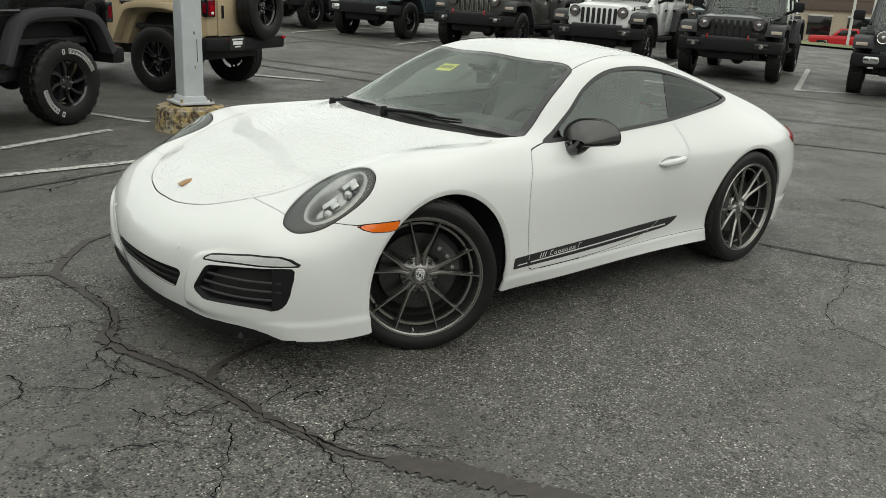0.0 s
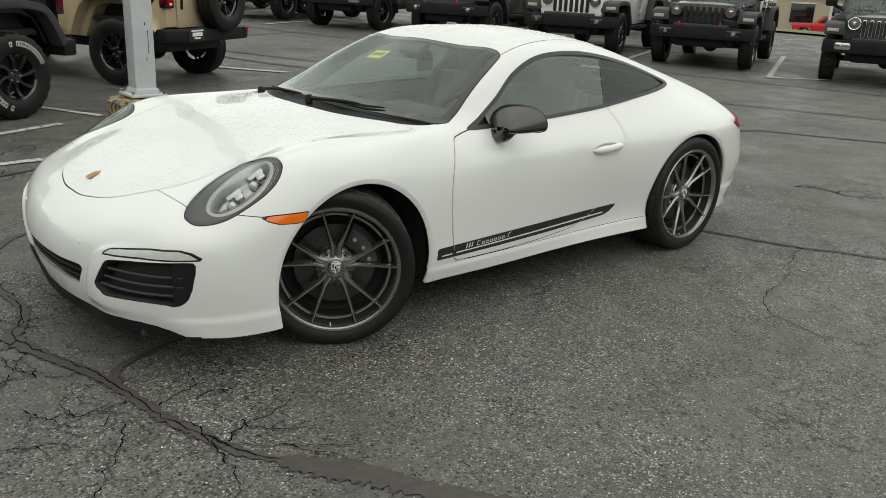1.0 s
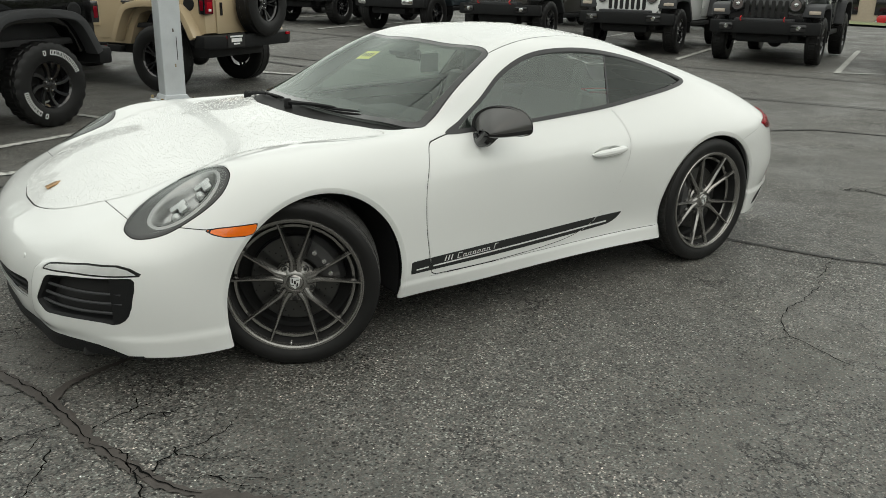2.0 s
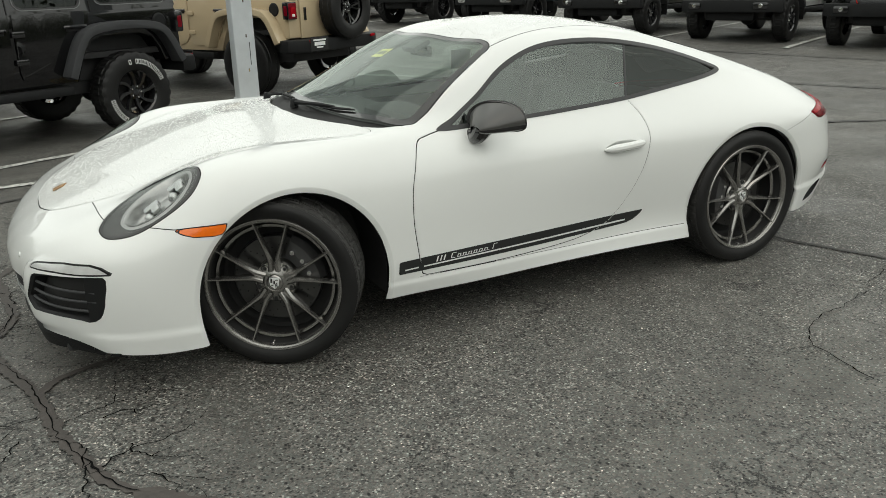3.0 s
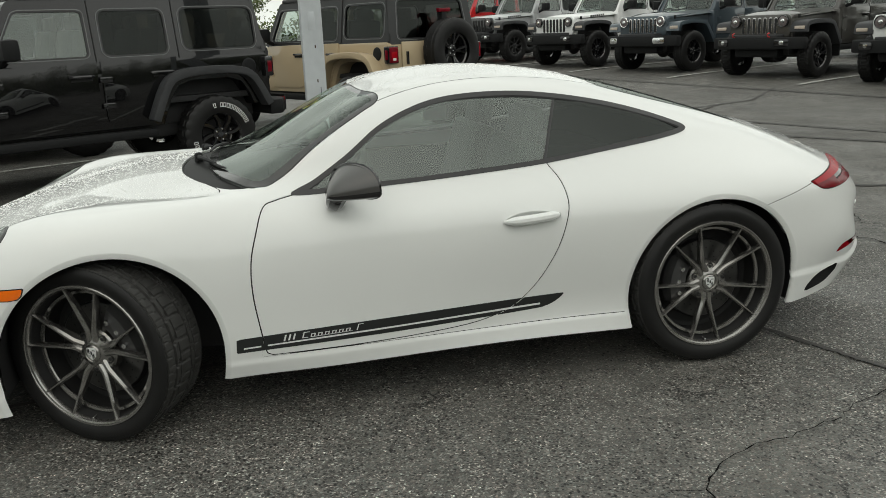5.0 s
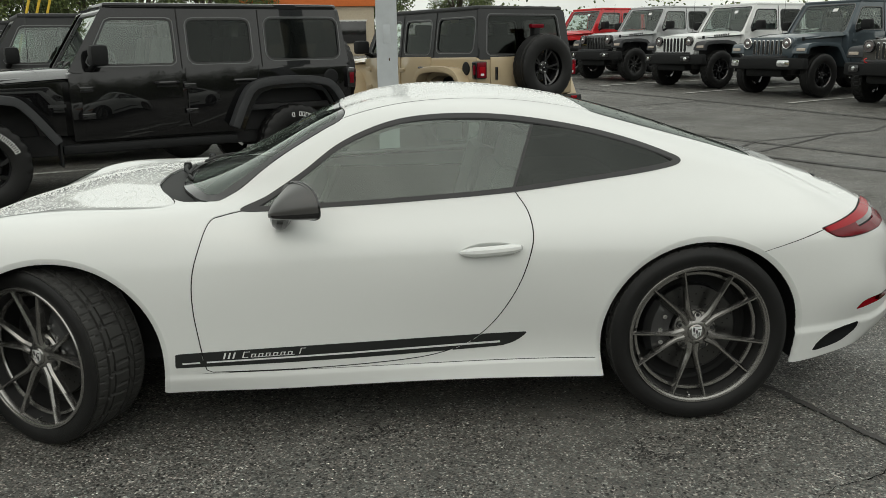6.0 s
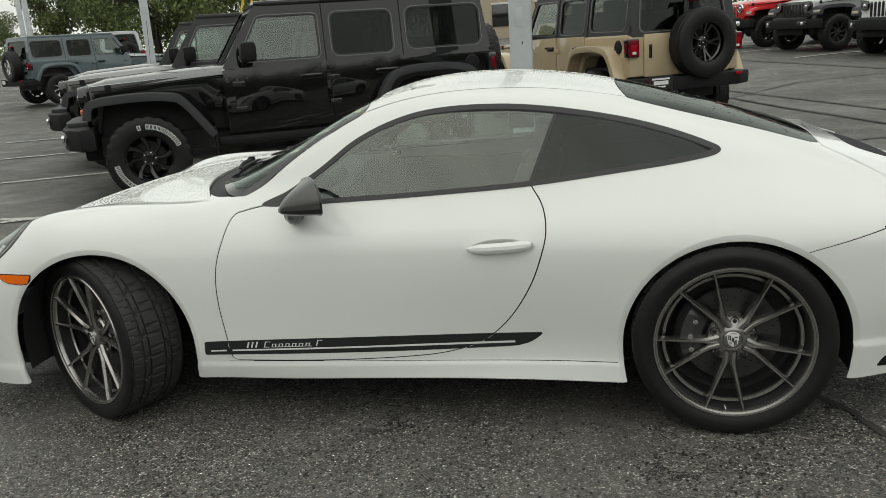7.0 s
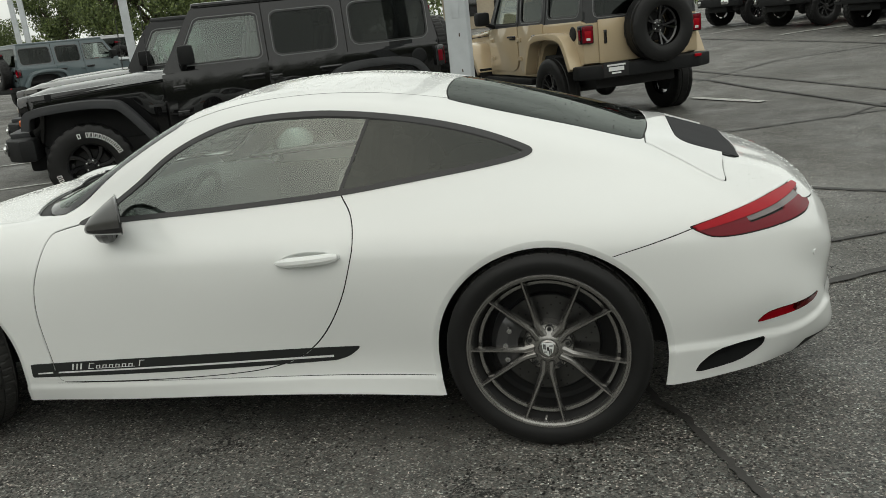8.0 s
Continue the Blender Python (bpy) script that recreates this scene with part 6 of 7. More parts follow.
def off_wheel(parent, at, side, style, letters=False, spare=False):
    w = new("wheel" if not spare else "spare_wheel")
    w.parent = parent
    R, h = .410, .125
    w.matrix_local = (pose(*at) if not spare else pose(*at, 0, 0, -90)) @ (pose(0, 0, 0, 0, 0, 180) if side > 0 and not spare else Matrix.Identity(4))
    knob = .012 if style != "two" else .004
    tk = "off_tyre" if style != "two" else "road_tyre"
    if tk not in SHARED:
        segs = 120
        prof = [(.222, -h + .02, 0), (.25, -h + .004, 0), (.30, -h - .004, 0), (.355, -h, 0), (.385, -h + .008, 1), (R - .004, -h + .022, 1), (R, -h + .05, 2), (R - .008, -.05, 0), (R, -.042, 3), (R, .042, 3), (R - .008, .05, 0), (R, h - .05, 2), (R - .004, h - .022, 1), (.385, h - .008, 1), (.34, h, 0), (.222, h - .02, 0)]
        vs, fs = [], []
        n = len(prof)
        for i in range(segs):
            a = 2 * math.pi * i / segs
            for r, y, k in prof:
                if k == 1 and i % 5 < 2:
                    r -= knob
                if k == 2 and (i + 2) % 5 < 2:
                    r -= knob
                if k == 3 and (i + (3 if y > 0 else 0)) % 5 < 1:
                    r -= knob
                vs.append((r * math.cos(a), y, r * math.sin(a)))
        for i in range(segs):
            j = (i + 1) % segs
            for k in range(n - 1):
                fs.append((i * n + k, i * n + k + 1, j * n + k + 1, j * n + k))
        ob = solid("tyre", vs, fs, "tyre", w, "chunky all-terrain tyre", True)
        SHARED[tk] = ob.data
    else:
        ob = new("tyre", SHARED[tk])
        ob.parent = w
        ob["label"] = "chunky all-terrain tyre"
    kk = "rim_" + style
    mat = {"black": "gloss", "dark": "darkmetal", "silver": "steel", "two": "gloss"}[style]
    if kk not in SHARED:
        bm = bmesh.new()
        vs, fs = lathe_data([(.222, h - .02), (.205, h - .05), (.20, 0), (.205, -h + .06), (.212, -h + .03), (.226, -h + .012), (.228, -h + .02)], 48)
        cnt = 8 if style != "two" else 5
        for k in range(cnt):
            for da in ((0,) if style != "two" else (-11, 11)):
                base = len(vs)
                for i in range(6):
                    t = i / 5
                    r = .05 + .168 * t
                    ang = radians(360 * k / cnt + da * (.3 + .7 * t) + (14 * t * t if style != "two" else 0))
                    half = (.013 + .010 * t if style != "two" else .012 + .003 * t)
                    yy = -h + .055 - .030 * t ** 1.2
                    for off, d in ((-1.35, .03), (-.8, 0), (.8, 0), (1.35, .03)):
                        c = Vector((math.cos(ang), 0, math.sin(ang))) * r + Vector((-math.sin(ang), 0, math.cos(ang))) * half * off
                        vs.append((c.x, yy + d, c.z))
                for i in range(5):
                    for q in range(3):
                        fs.append((base + i * 4 + q, base + i * 4 + q + 1, base + i * 4 + q + 5, base + i * 4 + q + 4))
        v2, f2 = lathe_data([(0, -h + .045), (.03, -h + .045), (.034, -h + .05), (.075, -h + .056), (.082, -h + .09)], 24)
        base = len(vs)
        vs += v2
        fs += [tuple(i + base for i in f) for f in f2]
        ob = solid("rim", vs, fs, mat, w, "", True)
        SHARED[kk] = ob.data
        vs, fs = lathe_data([(0, .02), (.16, .02), (.17, .03), (.17, .05), (0, .05)], 32)
        SHARED["rotor"] = solid("brake_disc", vs, fs, "darkmetal", w, "", True).data
        vs, fs = [], []
        v1, f1 = lathe_data([(0, -h + .036), (.009, -h + .038), (.011, -h + .05), (.011, -h + .06)], 8)
        SHARED["lug"] = solid("lug_nut", v1, f1, "steel", w, "", True).data
        w.children[-1].matrix_local = pose(.057, 0, 0)
        start = 1
    else:
        r = new("rim", SHARED[kk])
        r.parent = w
        b = new("brake_disc", SHARED["rotor"])
        b.parent = w
        start = 0
    for k in range(start, 5):
        o = new("lug_nut", SHARED["lug"])
        o.parent = w
        o.matrix_local = pose(.057 * math.cos(radians(72 * k)), 0, .057 * math.sin(radians(72 * k)))
    if letters:
        rr = random.Random(4)
        for a0, cnt in ((20, 12), (188, 9)):
            vs, fs = [], []

            def stroke(a1, r1, a2, r2):
                b = len(vs)
                for rr_, aa in ((r1, a1), (r2, a1), (r2, a2), (r1, a2)):
                    vs.append((rr_ * math.cos(aa), -h - .0055, rr_ * math.sin(aa)))
                fs.append((b, b + 1, b + 2, b + 3))
            for i in range(cnt):
                if i == cnt - 2:
                    continue
                a = radians(a0 + i * 7.1)
                wd, r0, r1, pen = rr.uniform(.060, .085), .288, .336, .0075
                pa = pen / .31
                stroke(a, r0, a + pa, r1)
                stroke(a + wd, r0, a + wd + pa, r1)
                stroke(a, r1 - pen, a + wd, r1)
                stroke(a, r0, a + wd, r0 + pen)
            tagged(solid("sidewall_lettering", vs, fs, "letters", w, "raised white sidewall lettering"), kind="stuff")
    return w


SHARED = {}
COUNT = [0]


def band(keys, t):
    """A bent strip of thickness t below a 2D path, as a closed outline."""
    k = np.array(keys, float)
    out = []
    for i in range(len(k)):
        a, b = k[max(i - 1, 0)], k[min(i + 1, len(k) - 1)]
        d = (b - a) / np.linalg.norm(b - a)
        out.append(k[i] + np.array((d[1], -d[0])) * t)
    return [tuple(p) for p in k] + [tuple(p) for p in out[::-1]]


def offroader(x, y, yaw, colour, label, flare="greyplastic", top=None, grille="gloss", slots="gap", wheel="black", fog="gloss", hooks=None, letters=False, decal_mat=None, full=True, group="parked off-roaders", glass_front="glass_side"):
    """Upright four-door off-road wagon; local x ahead, y to its left, origin on the ground under the front axle."""
    j = thing("off_road_car", pose(x, y, ground_z(x, y), 0, 0, yaw), label, "car", group)
    top = top or colour
    W = .775
    # lower body
    tub = [(-.80, .56), (-.80, 1.20), (-3.66, 1.235), (-3.70, 1.20), (-3.71, .74), (-3.50, .68), (-3.44, .82), (-3.36, .94), (-3.22, .985), (-2.80, .985), (-2.66, .94), (-2.56, .80), (-2.46, .56)]
    prism("body", tub, 2 * W, colour, j, "xz", -W, .018)
    eng = [(.46, .66), (.50, .76), (.505, 1.08), (.47, 1.13), (-.82, 1.185), (-.82, .60), (-.52, .62), (-.42, .95), (.36, .95), (.42, .66)]
    prism("front_body", eng, 1.26, colour, j, "xz", -.63, .015)
    # bonnet, crowned
    vs, fs = [], []
    nx, ny = 8, 9
    for i in range(nx):
        t = i / (nx - 1)
        xx = .515 - 1.36 * t
        hw = .615 + .115 * t
        zc = 1.125 + .085 * t ** .8
        for q in range(ny):
            s = -1 + 2 * q / (ny - 1)
            zz = zc + .028 * (1 - abs(s) ** 3) + (.018 if abs(s) < .55 else 0) * (1 if .05 < t < .95 else .3) - (.05 if abs(s) == 1 else 0) - (.02 if i == 0 else 0)
            vs.append((xx, s * hw, zz))
    for i in range(nx - 1):
        for q in range(ny - 1):
            fs.append((i * ny + q, i * ny + q + 1, (i + 1) * ny + q + 1, (i + 1) * ny + q))
    solid("bonnet", vs, fs, colour, j, "", True)
    for s in (-1, 1):
        tube("bonnet_seam", [(.46, s * .632, 1.078), (-.10, s * .634, 1.100), (-.82, s * .636, 1.130)], .006, "gap", j, 5)
        box("bonnet_latch", (.06, .03, .07), (.30, s * .63, 1.10), "plastic", j, .008)
    # grille with seven slots and round lamps
    g = prism("grille", rounded(-.625, .735, .625, 1.135, .09), .05, grille if grille != "body" else colour, j, "yz", .49, .012)
    for k in range(7):
        yy = -.33 + .11 * k
        prism("grille_slot", rounded(yy - .034, .79, yy + .034, 1.09, .03, 3), .012, slots, g, "yz", .536, .004)
        prism("slot_mesh", rounded(yy - .024, .805, yy + .024, 1.075, .022, 3), .008, "gap", g, "yz", .545, 0)
    for s in (-1, 1):
        lamp = lathe("head_lamp", [(0, .055), (.05, .058), (.085, .05), (.098, .035), (.103, .0)], "smoke", j, (.535, s * .485, 1.02), 28, "x", "round head lamp")
        lathe("lamp_ring", [(.088, .052), (.098, .058), (.106, .05), (.108, 0)], "chrome" if fog == "chrome" else "gloss", lamp, (.535, s * .485, 1.02), 28, "x")
        lathe("projector", [(0, .075), (.03, .070), (.042, .055)], "chrome", lamp, (.535, s * .485, 1.02), 16, "x")
    # bumpers
    fb = [(.46, -.93), (.60, -.93), (.74, -.72), (.80, -.45), (.80, .45), (.74, .72), (.60, .93), (.46, .93)]
    prism("front_bumper", fb, .21, "plastic", j, "xy", .53, .03, "black front bumper")
    prism("bumper_step", [(.46, -.50), (.74, -.48), (.77, -.3), (.77, .3), (.74, .48), (.46, .50)], .05, "greyplastic", j, "xy", .735, .012)
    box("skid_plate", (.25, .9, .16), (.50, 0, .46), "plastic", j, .04)
    for s in (-1, 1):
        prism("fog_bezel", rounded(s * .60 - .13, .585, s * .60 + .13, .705, .04), .03, fog, j, "yz", .752, .006, m=Matrix.Translation((.76, s * .6, 0)) @ pose(0, 0, 0, 0, 0, s * 14) @ Matrix.Translation((-.76, -s * .6, 0)))
        lathe("fog_lamp", [(0, .045), (.035, .042), (.045, .02)], "chrome", j, (.755, s * .60, .645), 14, "x")
        if hooks:
            tube("tow_hook", [(.74, s * .36, .74), (.82, s * .36, .76), (.84, s * .36, .80), (.78, s * .36, .82)], .011, hooks, j, 6, label="red tow hook")
        # flares
        f1 = band(curve_pts([(.55, .83), (.52, .955), (.42, 1.015), (.05, 1.04), (-.26, 1.02), (-.42, .945), (-.68, .60)], 4), -.075)
        prism("front_flare", f1, s * .33, flare if flare != "body" else colour, j, "xz", s * .605, .012)
        f2 = band(curve_pts([(-2.36, .60), (-2.52, .93), (-2.66, 1.015), (-2.95, 1.04), (-3.25, 1.025), (-3.42, .95), (-3.58, .66)][::-1], 4), -.08)
        prism("rear_flare", f2, s * .175, flare if flare != "body" else colour, j, "xz", s * .76, .012)
        box("turn_signal", (.05, .19, .06), (.535, s * .80, .90), "amber" if colour == "offroader_black" else "amberclear", j, .014, "amber turn signal in the flare" if colour == "offroader_black" else "pale turn signal in the flare")
        box("side_step", (1.68, .10, .085), (-1.52, s * .80, .50), "plastic", j, .025)
        box("mud_flap", (.02, .22, .30), (-.66, s * .80, .50), "plastic", j, .006)
        # doors
        fd = [(-.915, .625), (-1.66, .625), (-1.78, .66), (-1.845, .74), (-1.862, 1.225), (-.925, 1.21), (-.90, .85)]
        rd = [(-1.895, .70), (-1.91, .64), (-1.96, .625), (-2.30, .625), (-2.42, .70), (-2.55, .93), (-2.645, 1.04), (-2.66, 1.232), (-1.895, 1.226)]
        for nm, o, hx in (("front_door", fd, -1.70), ("rear_door", rd, -2.50)):
            d = prism(nm, o, s * .014, colour, j, "xz", s * (W + .001), .005)
            tube("door_handle", [(hx - .11, s * (W + .015), 1.088), (hx - .08, s * (W + .045), 1.09), (hx + .08, s * (W + .045), 1.09), (hx + .11, s * (W + .015), 1.088)], .017, "gloss", d, 8)
            box("handle_cup", (.20, .006, .055), (hx, s * (W + .016), 1.075), "gap", d, .002)
            for zz in (.80, 1.05):
                hinge = -.93 if nm == "front_door" else -1.905
                box("hinge", (.12, .022, .055), (hinge - .02, s * (W + .022), zz), "gloss" if colour == "offroader_black" else colour, d, .008)
        box("mirror", (.16, .20, .19), (-1.06, s * (W + .19), 1.365), "plastic", j, .045, "black door mirror")
        tube("mirror_arm", [(-1.02, s * (W - .01), 1.235), (-1.04, s * (W + .12), 1.29)], .03, "plastic", j, 8)
        lathe("fuel_cap", [(0, .012), (.07, .010), (.085, .0)], "plastic", j, (-3.47, W + .004, 1.09), 20, "y") if s > 0 else None
        box("wing_badge", (.16, .004, .03), (-.70, s * (.635 + .0), .90), "gloss", j, 0)
        # tail lamps
        tl = box("tail_lamp", (.10, .165, .215), (-3.695, s * .735, 1.075), "gloss", j, .018, "red tail lamp in a black housing")
        box("lamp_face", (.02, .14, .19), (-3.742, s * .735, 1.075), "redlens", tl, .008)
        box("lamp_side", (.05, .012, .12), (-3.70, s * .815, 1.075), "redlens", tl, .004)
        box("lamp_centre", (.012, .085, .11), (-3.753, s * .735, 1.06), "redbright", tl, .004)
        box("reverse_lamp", (.010, .05, .03), (-3.757, s * .735, 1.02), "letters", tl, .003)
    # rear
    box("tailgate", (.025, 1.20, .50), (-3.718, -.02, .98), colour, j, .012)
    prism("rear_bumper", [(-3.62, -.90), (-3.78, -.90), (-3.92, -.66), (-3.94, .66), (-3.78, .90), (-3.62, .90)], .16, "plastic", j, "xy", .56, .03, "black rear bumper")
    box("number_plate", (.015, .33, .17), (-3.945, .50, .66), "gap", j, .004, "dark dealer plate")
    for zz, ww, hh in ((.71, .24, .02), (.665, .20, .045), (.62, .12, .018)):
        box("plate_bar", (.004, ww, hh), (-3.955, .50, zz), "white_paper", j, 0)
    for s in (-1, 1):
        box("bumper_reflector", (.02, .09, .035), (-3.935, s * .62, .70), "redbright", j, .006)
        box("gate_hinge", (.03, .12, .06), (-3.735, -.55, 1.0 + .1 * s), "gloss", j, .008)
    box("gate_handle", (.03, .035, .16), (-3.735, .50, 1.03), "gloss", j, .01)
    off_wheel(j, (-3.90, -.06, 1.09), -1, wheel, False, True)
    box("brake_light_stalk", (.10, .10, .30), (-3.80, -.06, 1.46), "plastic", j, .03)
    box("brake_light", (.06, .20, .05), (-3.83, -.06, 1.60), "redlens", j, .012)
    # greenhouse
    def side_at(s):
        return lambda a, b: (a, s * (W - .006 - (b - 1.21) * .14), b)
    holes = [rounded(-1.80, 1.275, -1.09, 1.69, .06), rounded(-2.59, 1.275, -1.955, 1.69, .06), rounded(-3.58, 1.295, -2.77, 1.70, .07)]
    holes[0] = [(-1.80, 1.30), (-1.78, 1.275), (-1.02, 1.275), (-1.00, 1.30), (-1.20, 1.67), (-1.24, 1.69), (-1.78, 1.69), (-1.80, 1.67)]
    line = [(-.80, 1.20), (-3.70, 1.23), (-3.60, 1.80), (-1.20, 1.80), (-1.16, 1.78)]
    for s in (-1, 1):
        glazed("window_frame", -3.72, -.78, 1.19, 1.82, side_at(s), holes, top if top != "split" else colour, j, [glass_front, "glass_tint", "glass_tint"], line, -s)
        for xx in (-1.868, -2.70):
            tube("pillar_joint", [(xx, s * (W - .004), 1.22), (xx, s * (W - .084), 1.79)], .006, "gap", j, 5)

    def wind(a, b):
        return (-.83 - (b - 1.20) * .62, a, b)
    glazed("windscreen_frame", -.72, .72, 1.19, 1.81, wind, [[(-.62, 1.26), (-.60, 1.235), (.60, 1.235), (.62, 1.26), (.575, 1.72), (.55, 1.75), (-.55, 1.75), (-.575, 1.72)]], top if top in ("offroader_black",) else colour, j, ["glass_clear"],
           [(-.745, 1.19), (.745, 1.19), (.68, 1.81), (-.68, 1.81)], 1, 40, 18)

    def back(a, b):
        return (-3.70 + (b - 1.20) * .14, a, b)
    glazed("rear_frame", -.76, .76, 1.20, 1.82, back, [[(-.60, 1.30), (-.58, 1.27), (.58, 1.27), (.60, 1.30), (.55, 1.70), (.52, 1.73), (-.52, 1.73), (-.55, 1.70)]], top, j, ["glass_tint"],
           [(-.762, 1.20), (.762, 1.20), (.69, 1.81), (-.69, 1.81)], -1, 40, 16)
    rf = prism("roof", [(-1.19, -.665), (-1.26, -.70), (-3.55, -.70), (-3.61, -.66), (-3.61, .66), (-3.55, .70), (-1.26, .70), (-1.19, .665)], .055, top, j, "xy", 1.795, .022)
    for k in range(5):
        box("roof_rib", (2.1, .05, .012), (-2.45, -.44 + .22 * k, 1.853), top, j, .004)
    for yy in (-.18, .30):
        tube("wiper", [(-.80, yy, 1.225), (-.90, yy - .05, 1.30), (-.90, yy - .42, 1.275)], .009, "trim", j, 5)
    if full:
        tube("aerial", [(-.62, -.70, 1.18), (-.66, -.70, 1.95)], .004, "trim", j, 5)
    box("screen_sticker", (.002, .11, .07), (-1.125, .16, 1.66), "white_paper", j, 0, rot=Euler((0, radians(-32), 0)).to_matrix()) if full else None
    if decal_mat:
        for s in (-1, 1):
            for k in range(7):
                box("bonnet_lettering", (.045, .004, .04), (.0 - .062 * k, s * (.668 + .0055 * k), 1.135 + .004 * k), decal_mat, j, 0)
    # underside and cabin
    box("chassis", (4.0, 1.1, .20), (-1.55, 0, .52), "interior", j, .02)
    box("engine_bay", (1.2, 1.06, .52), (-.16, 0, .80), "interior", j, .02)
    box("wheel_box", (1.15, 1.16, .46), (-3.0, 0, .78), "interior", j, .02)
    for xx in (0, -3.008):
        tube("axle", [(xx, -.70, .41), (xx, .70, .41)], .05, "darkmetal", j, 8)
        bm = bmesh.new()
        bmesh.ops.create_uvsphere(bm, u_segments=12, v_segments=8, radius=.14)
        bmesh.ops.translate(bm, vec=(xx, .12, .41), verts=bm.verts)
        part("differential", bm, "darkmetal", j)
    bm = bmesh.new()
    add_box(bm, (2.7, 1.45, .06), (-2.25, 0, .80), .01)
    add_box(bm, (.35, 1.44, .28), (-1.02, 0, 1.08), .06)
    for sx in (-1.65, -2.50):
        for sy in (-.36, .36):
            add_box(bm, (.5, .5, .15), (sx + .22, sy, .98), .05)
            add_box(bm, (.14, .5, .62), (sx - .10, sy, 1.22), .05, Euler((0, radians(-10), 0)).to_matrix())
            add_box(bm, (.09, .26, .17), (sx - .17, sy, 1.58), .04)
    part("cabin_trim", bm, "interior", j, "black cabin seats and dash")
    tube("steering_wheel", [(-1.28, .36 + .18 * math.cos(a), 1.20 + .18 * math.sin(a)) for a in np.linspace(0, 2 * math.pi, 16, endpoint=False)], .014, "interior", j, 6, True)
    for sx in (0, -3.008):
        for s in (-1, 1):
            off_wheel(j, (sx, s * .80, .408), s, wheel, letters)
    return j


M["offroader_black"] = paint("black_paint", (.0035, .0035, .004), .25)
M["amberclear"] = material("pale_amber_lens", (.50, .43, .36), .15, coat=.6, vary=.2, scale=50)
M["offroader_tan"] = paint("sand_paint", (.48, .385, .25), .35)
M["offroader_granite"] = paint("granite_grey_paint", (.075, .072, .066), .3, .3)
M["offroader_white"] = paint("bright_white_paint", (.78, .79, .78), .3)
M["offroader_silver"] = paint("silver_paint", (.46, .47, .475), .3, .3)
M["offroader_blue"] = paint("slate_blue_paint", (.065, .085, .10), .3, .3)
M["offroader_anvil"] = paint("blue_grey_paint", (.105, .135, .145), .35)
M["offroader_red"] = paint("red_paint", (.52, .018, .022), .3)
M["offroader_dark"] = paint("dark_green_grey_paint", (.03, .035, .035), .3)
M["hardtop"] = material("black_hardtop", (.022, .023, .024), .5, vary=.15, bump=.1, bump_scale=200)
M["hookred"] = material("red_hook_paint", (.5, .02, .02), .4)

F = (math.cos(radians(208)), math.sin(radians(208)))
bx, by = -.114 + 3.008 * F[0], 6.036 + 3.008 * F[1]
offroader(bx, by, 208, "offroader_black", "black four-door off-road wagon with white-lettered tyres", top="offroader_black", wheel="black", letters=True)
RT = (F[1], -F[0])
offroader(bx + 2.75 * RT[0] + .48 * F[0], by + 2.75 * RT[1] + .48 * F[1], 207, "offroader_granite", "granite grey off-road wagon with black hardtop", top="hardtop")
offroader(bx + 5.5 * RT[0] + .66 * F[0], by + 5.5 * RT[1] + .66 * F[1], 207, "offroader_granite", "grey off-road wagon parked beside another grey one", top="hardtop")
TA = radians(120)
offroader(2.70 + 3.008 * math.cos(TA), 7.62 + 3.008 * math.sin(TA), 120, "offroader_tan", "sand-coloured off-road wagon with black hardtop and rear spare wheel", flare="body", top="hardtop", wheel="two")
ROW = [(-1.13, "offroader_dark", dict(fog="chrome", grille="body", slots="chrome", label="dark off-road wagon with bright grille slots")),
       (0, "offroader_dark", dict(grille="gloss", slots="gap", hooks="hookred", label="dark glossy off-road wagon with red tow hooks")),
       (.95, "offroader_white", dict(grille="body", slots="gap", decal_mat="gap", label="white off-road wagon with black bonnet lettering")),
       (1.97, "offroader_granite", dict(grille="body", slots="steel", hooks="hookred", label="dark granite off-road wagon with grey grille slots")),
       (3.0, "offroader_blue", dict(fog="chrome", grille="body", slots="chrome", flare="body", label="slate blue off-road wagon with chrome fog lamp bezels", wheel="two")),
       (4.0, "offroader_white", dict(grille="body", slots="gap", decal_mat="gap", label="white off-road wagon with black flares and lettering")),
       (5.1, "offroader_silver", dict(grille="gloss", slots="gloss", decal_mat="gap", label="silver off-road wagon with black grille and bronze wheels", wheel="dark")),
       (6.1, "offroader_red", dict(grille="body", slots="steel", fog="chrome", flare="body", label="bright red off-road wagon in the back row"))]
for k, c, o in ROW:
    o = dict(o)
    offroader(12.49 - .40 * STALL * k, 5.63 + .917 * STALL * k, 203.5 if k < 5 else 206, c, o.pop("label"), **o)
for k, c in ((.45, "offroader_anvil"), (1.5, "offroader_silver"), (2.5, "offroader_dark"), (5.6, "offroader_white"), (6.7, "offroader_white"), (7.6, "offroader_dark")):
    offroader(12.49 - .40 * STALL * k + 6.3 * UX, 5.63 + .917 * STALL * k + 6.3 * UY, 204, c, "off-road wagon parked in the row behind", grille="body", full=False, group="second row of off-roaders")
offroader(-11.65, 20.23, 59, "offroader_anvil", "blue-grey off-road wagon with silver wheels across the lot", wheel="silver", flare="body")
offroader(-17.2, 25.0, 150, "offroader_silver", "silver off-road wagon parked far across the lot", full=False)
offroader(-20.3, 43.5, 118, "offroader_dark", "dark off-road wagon seen from behind by the trees", full=False)

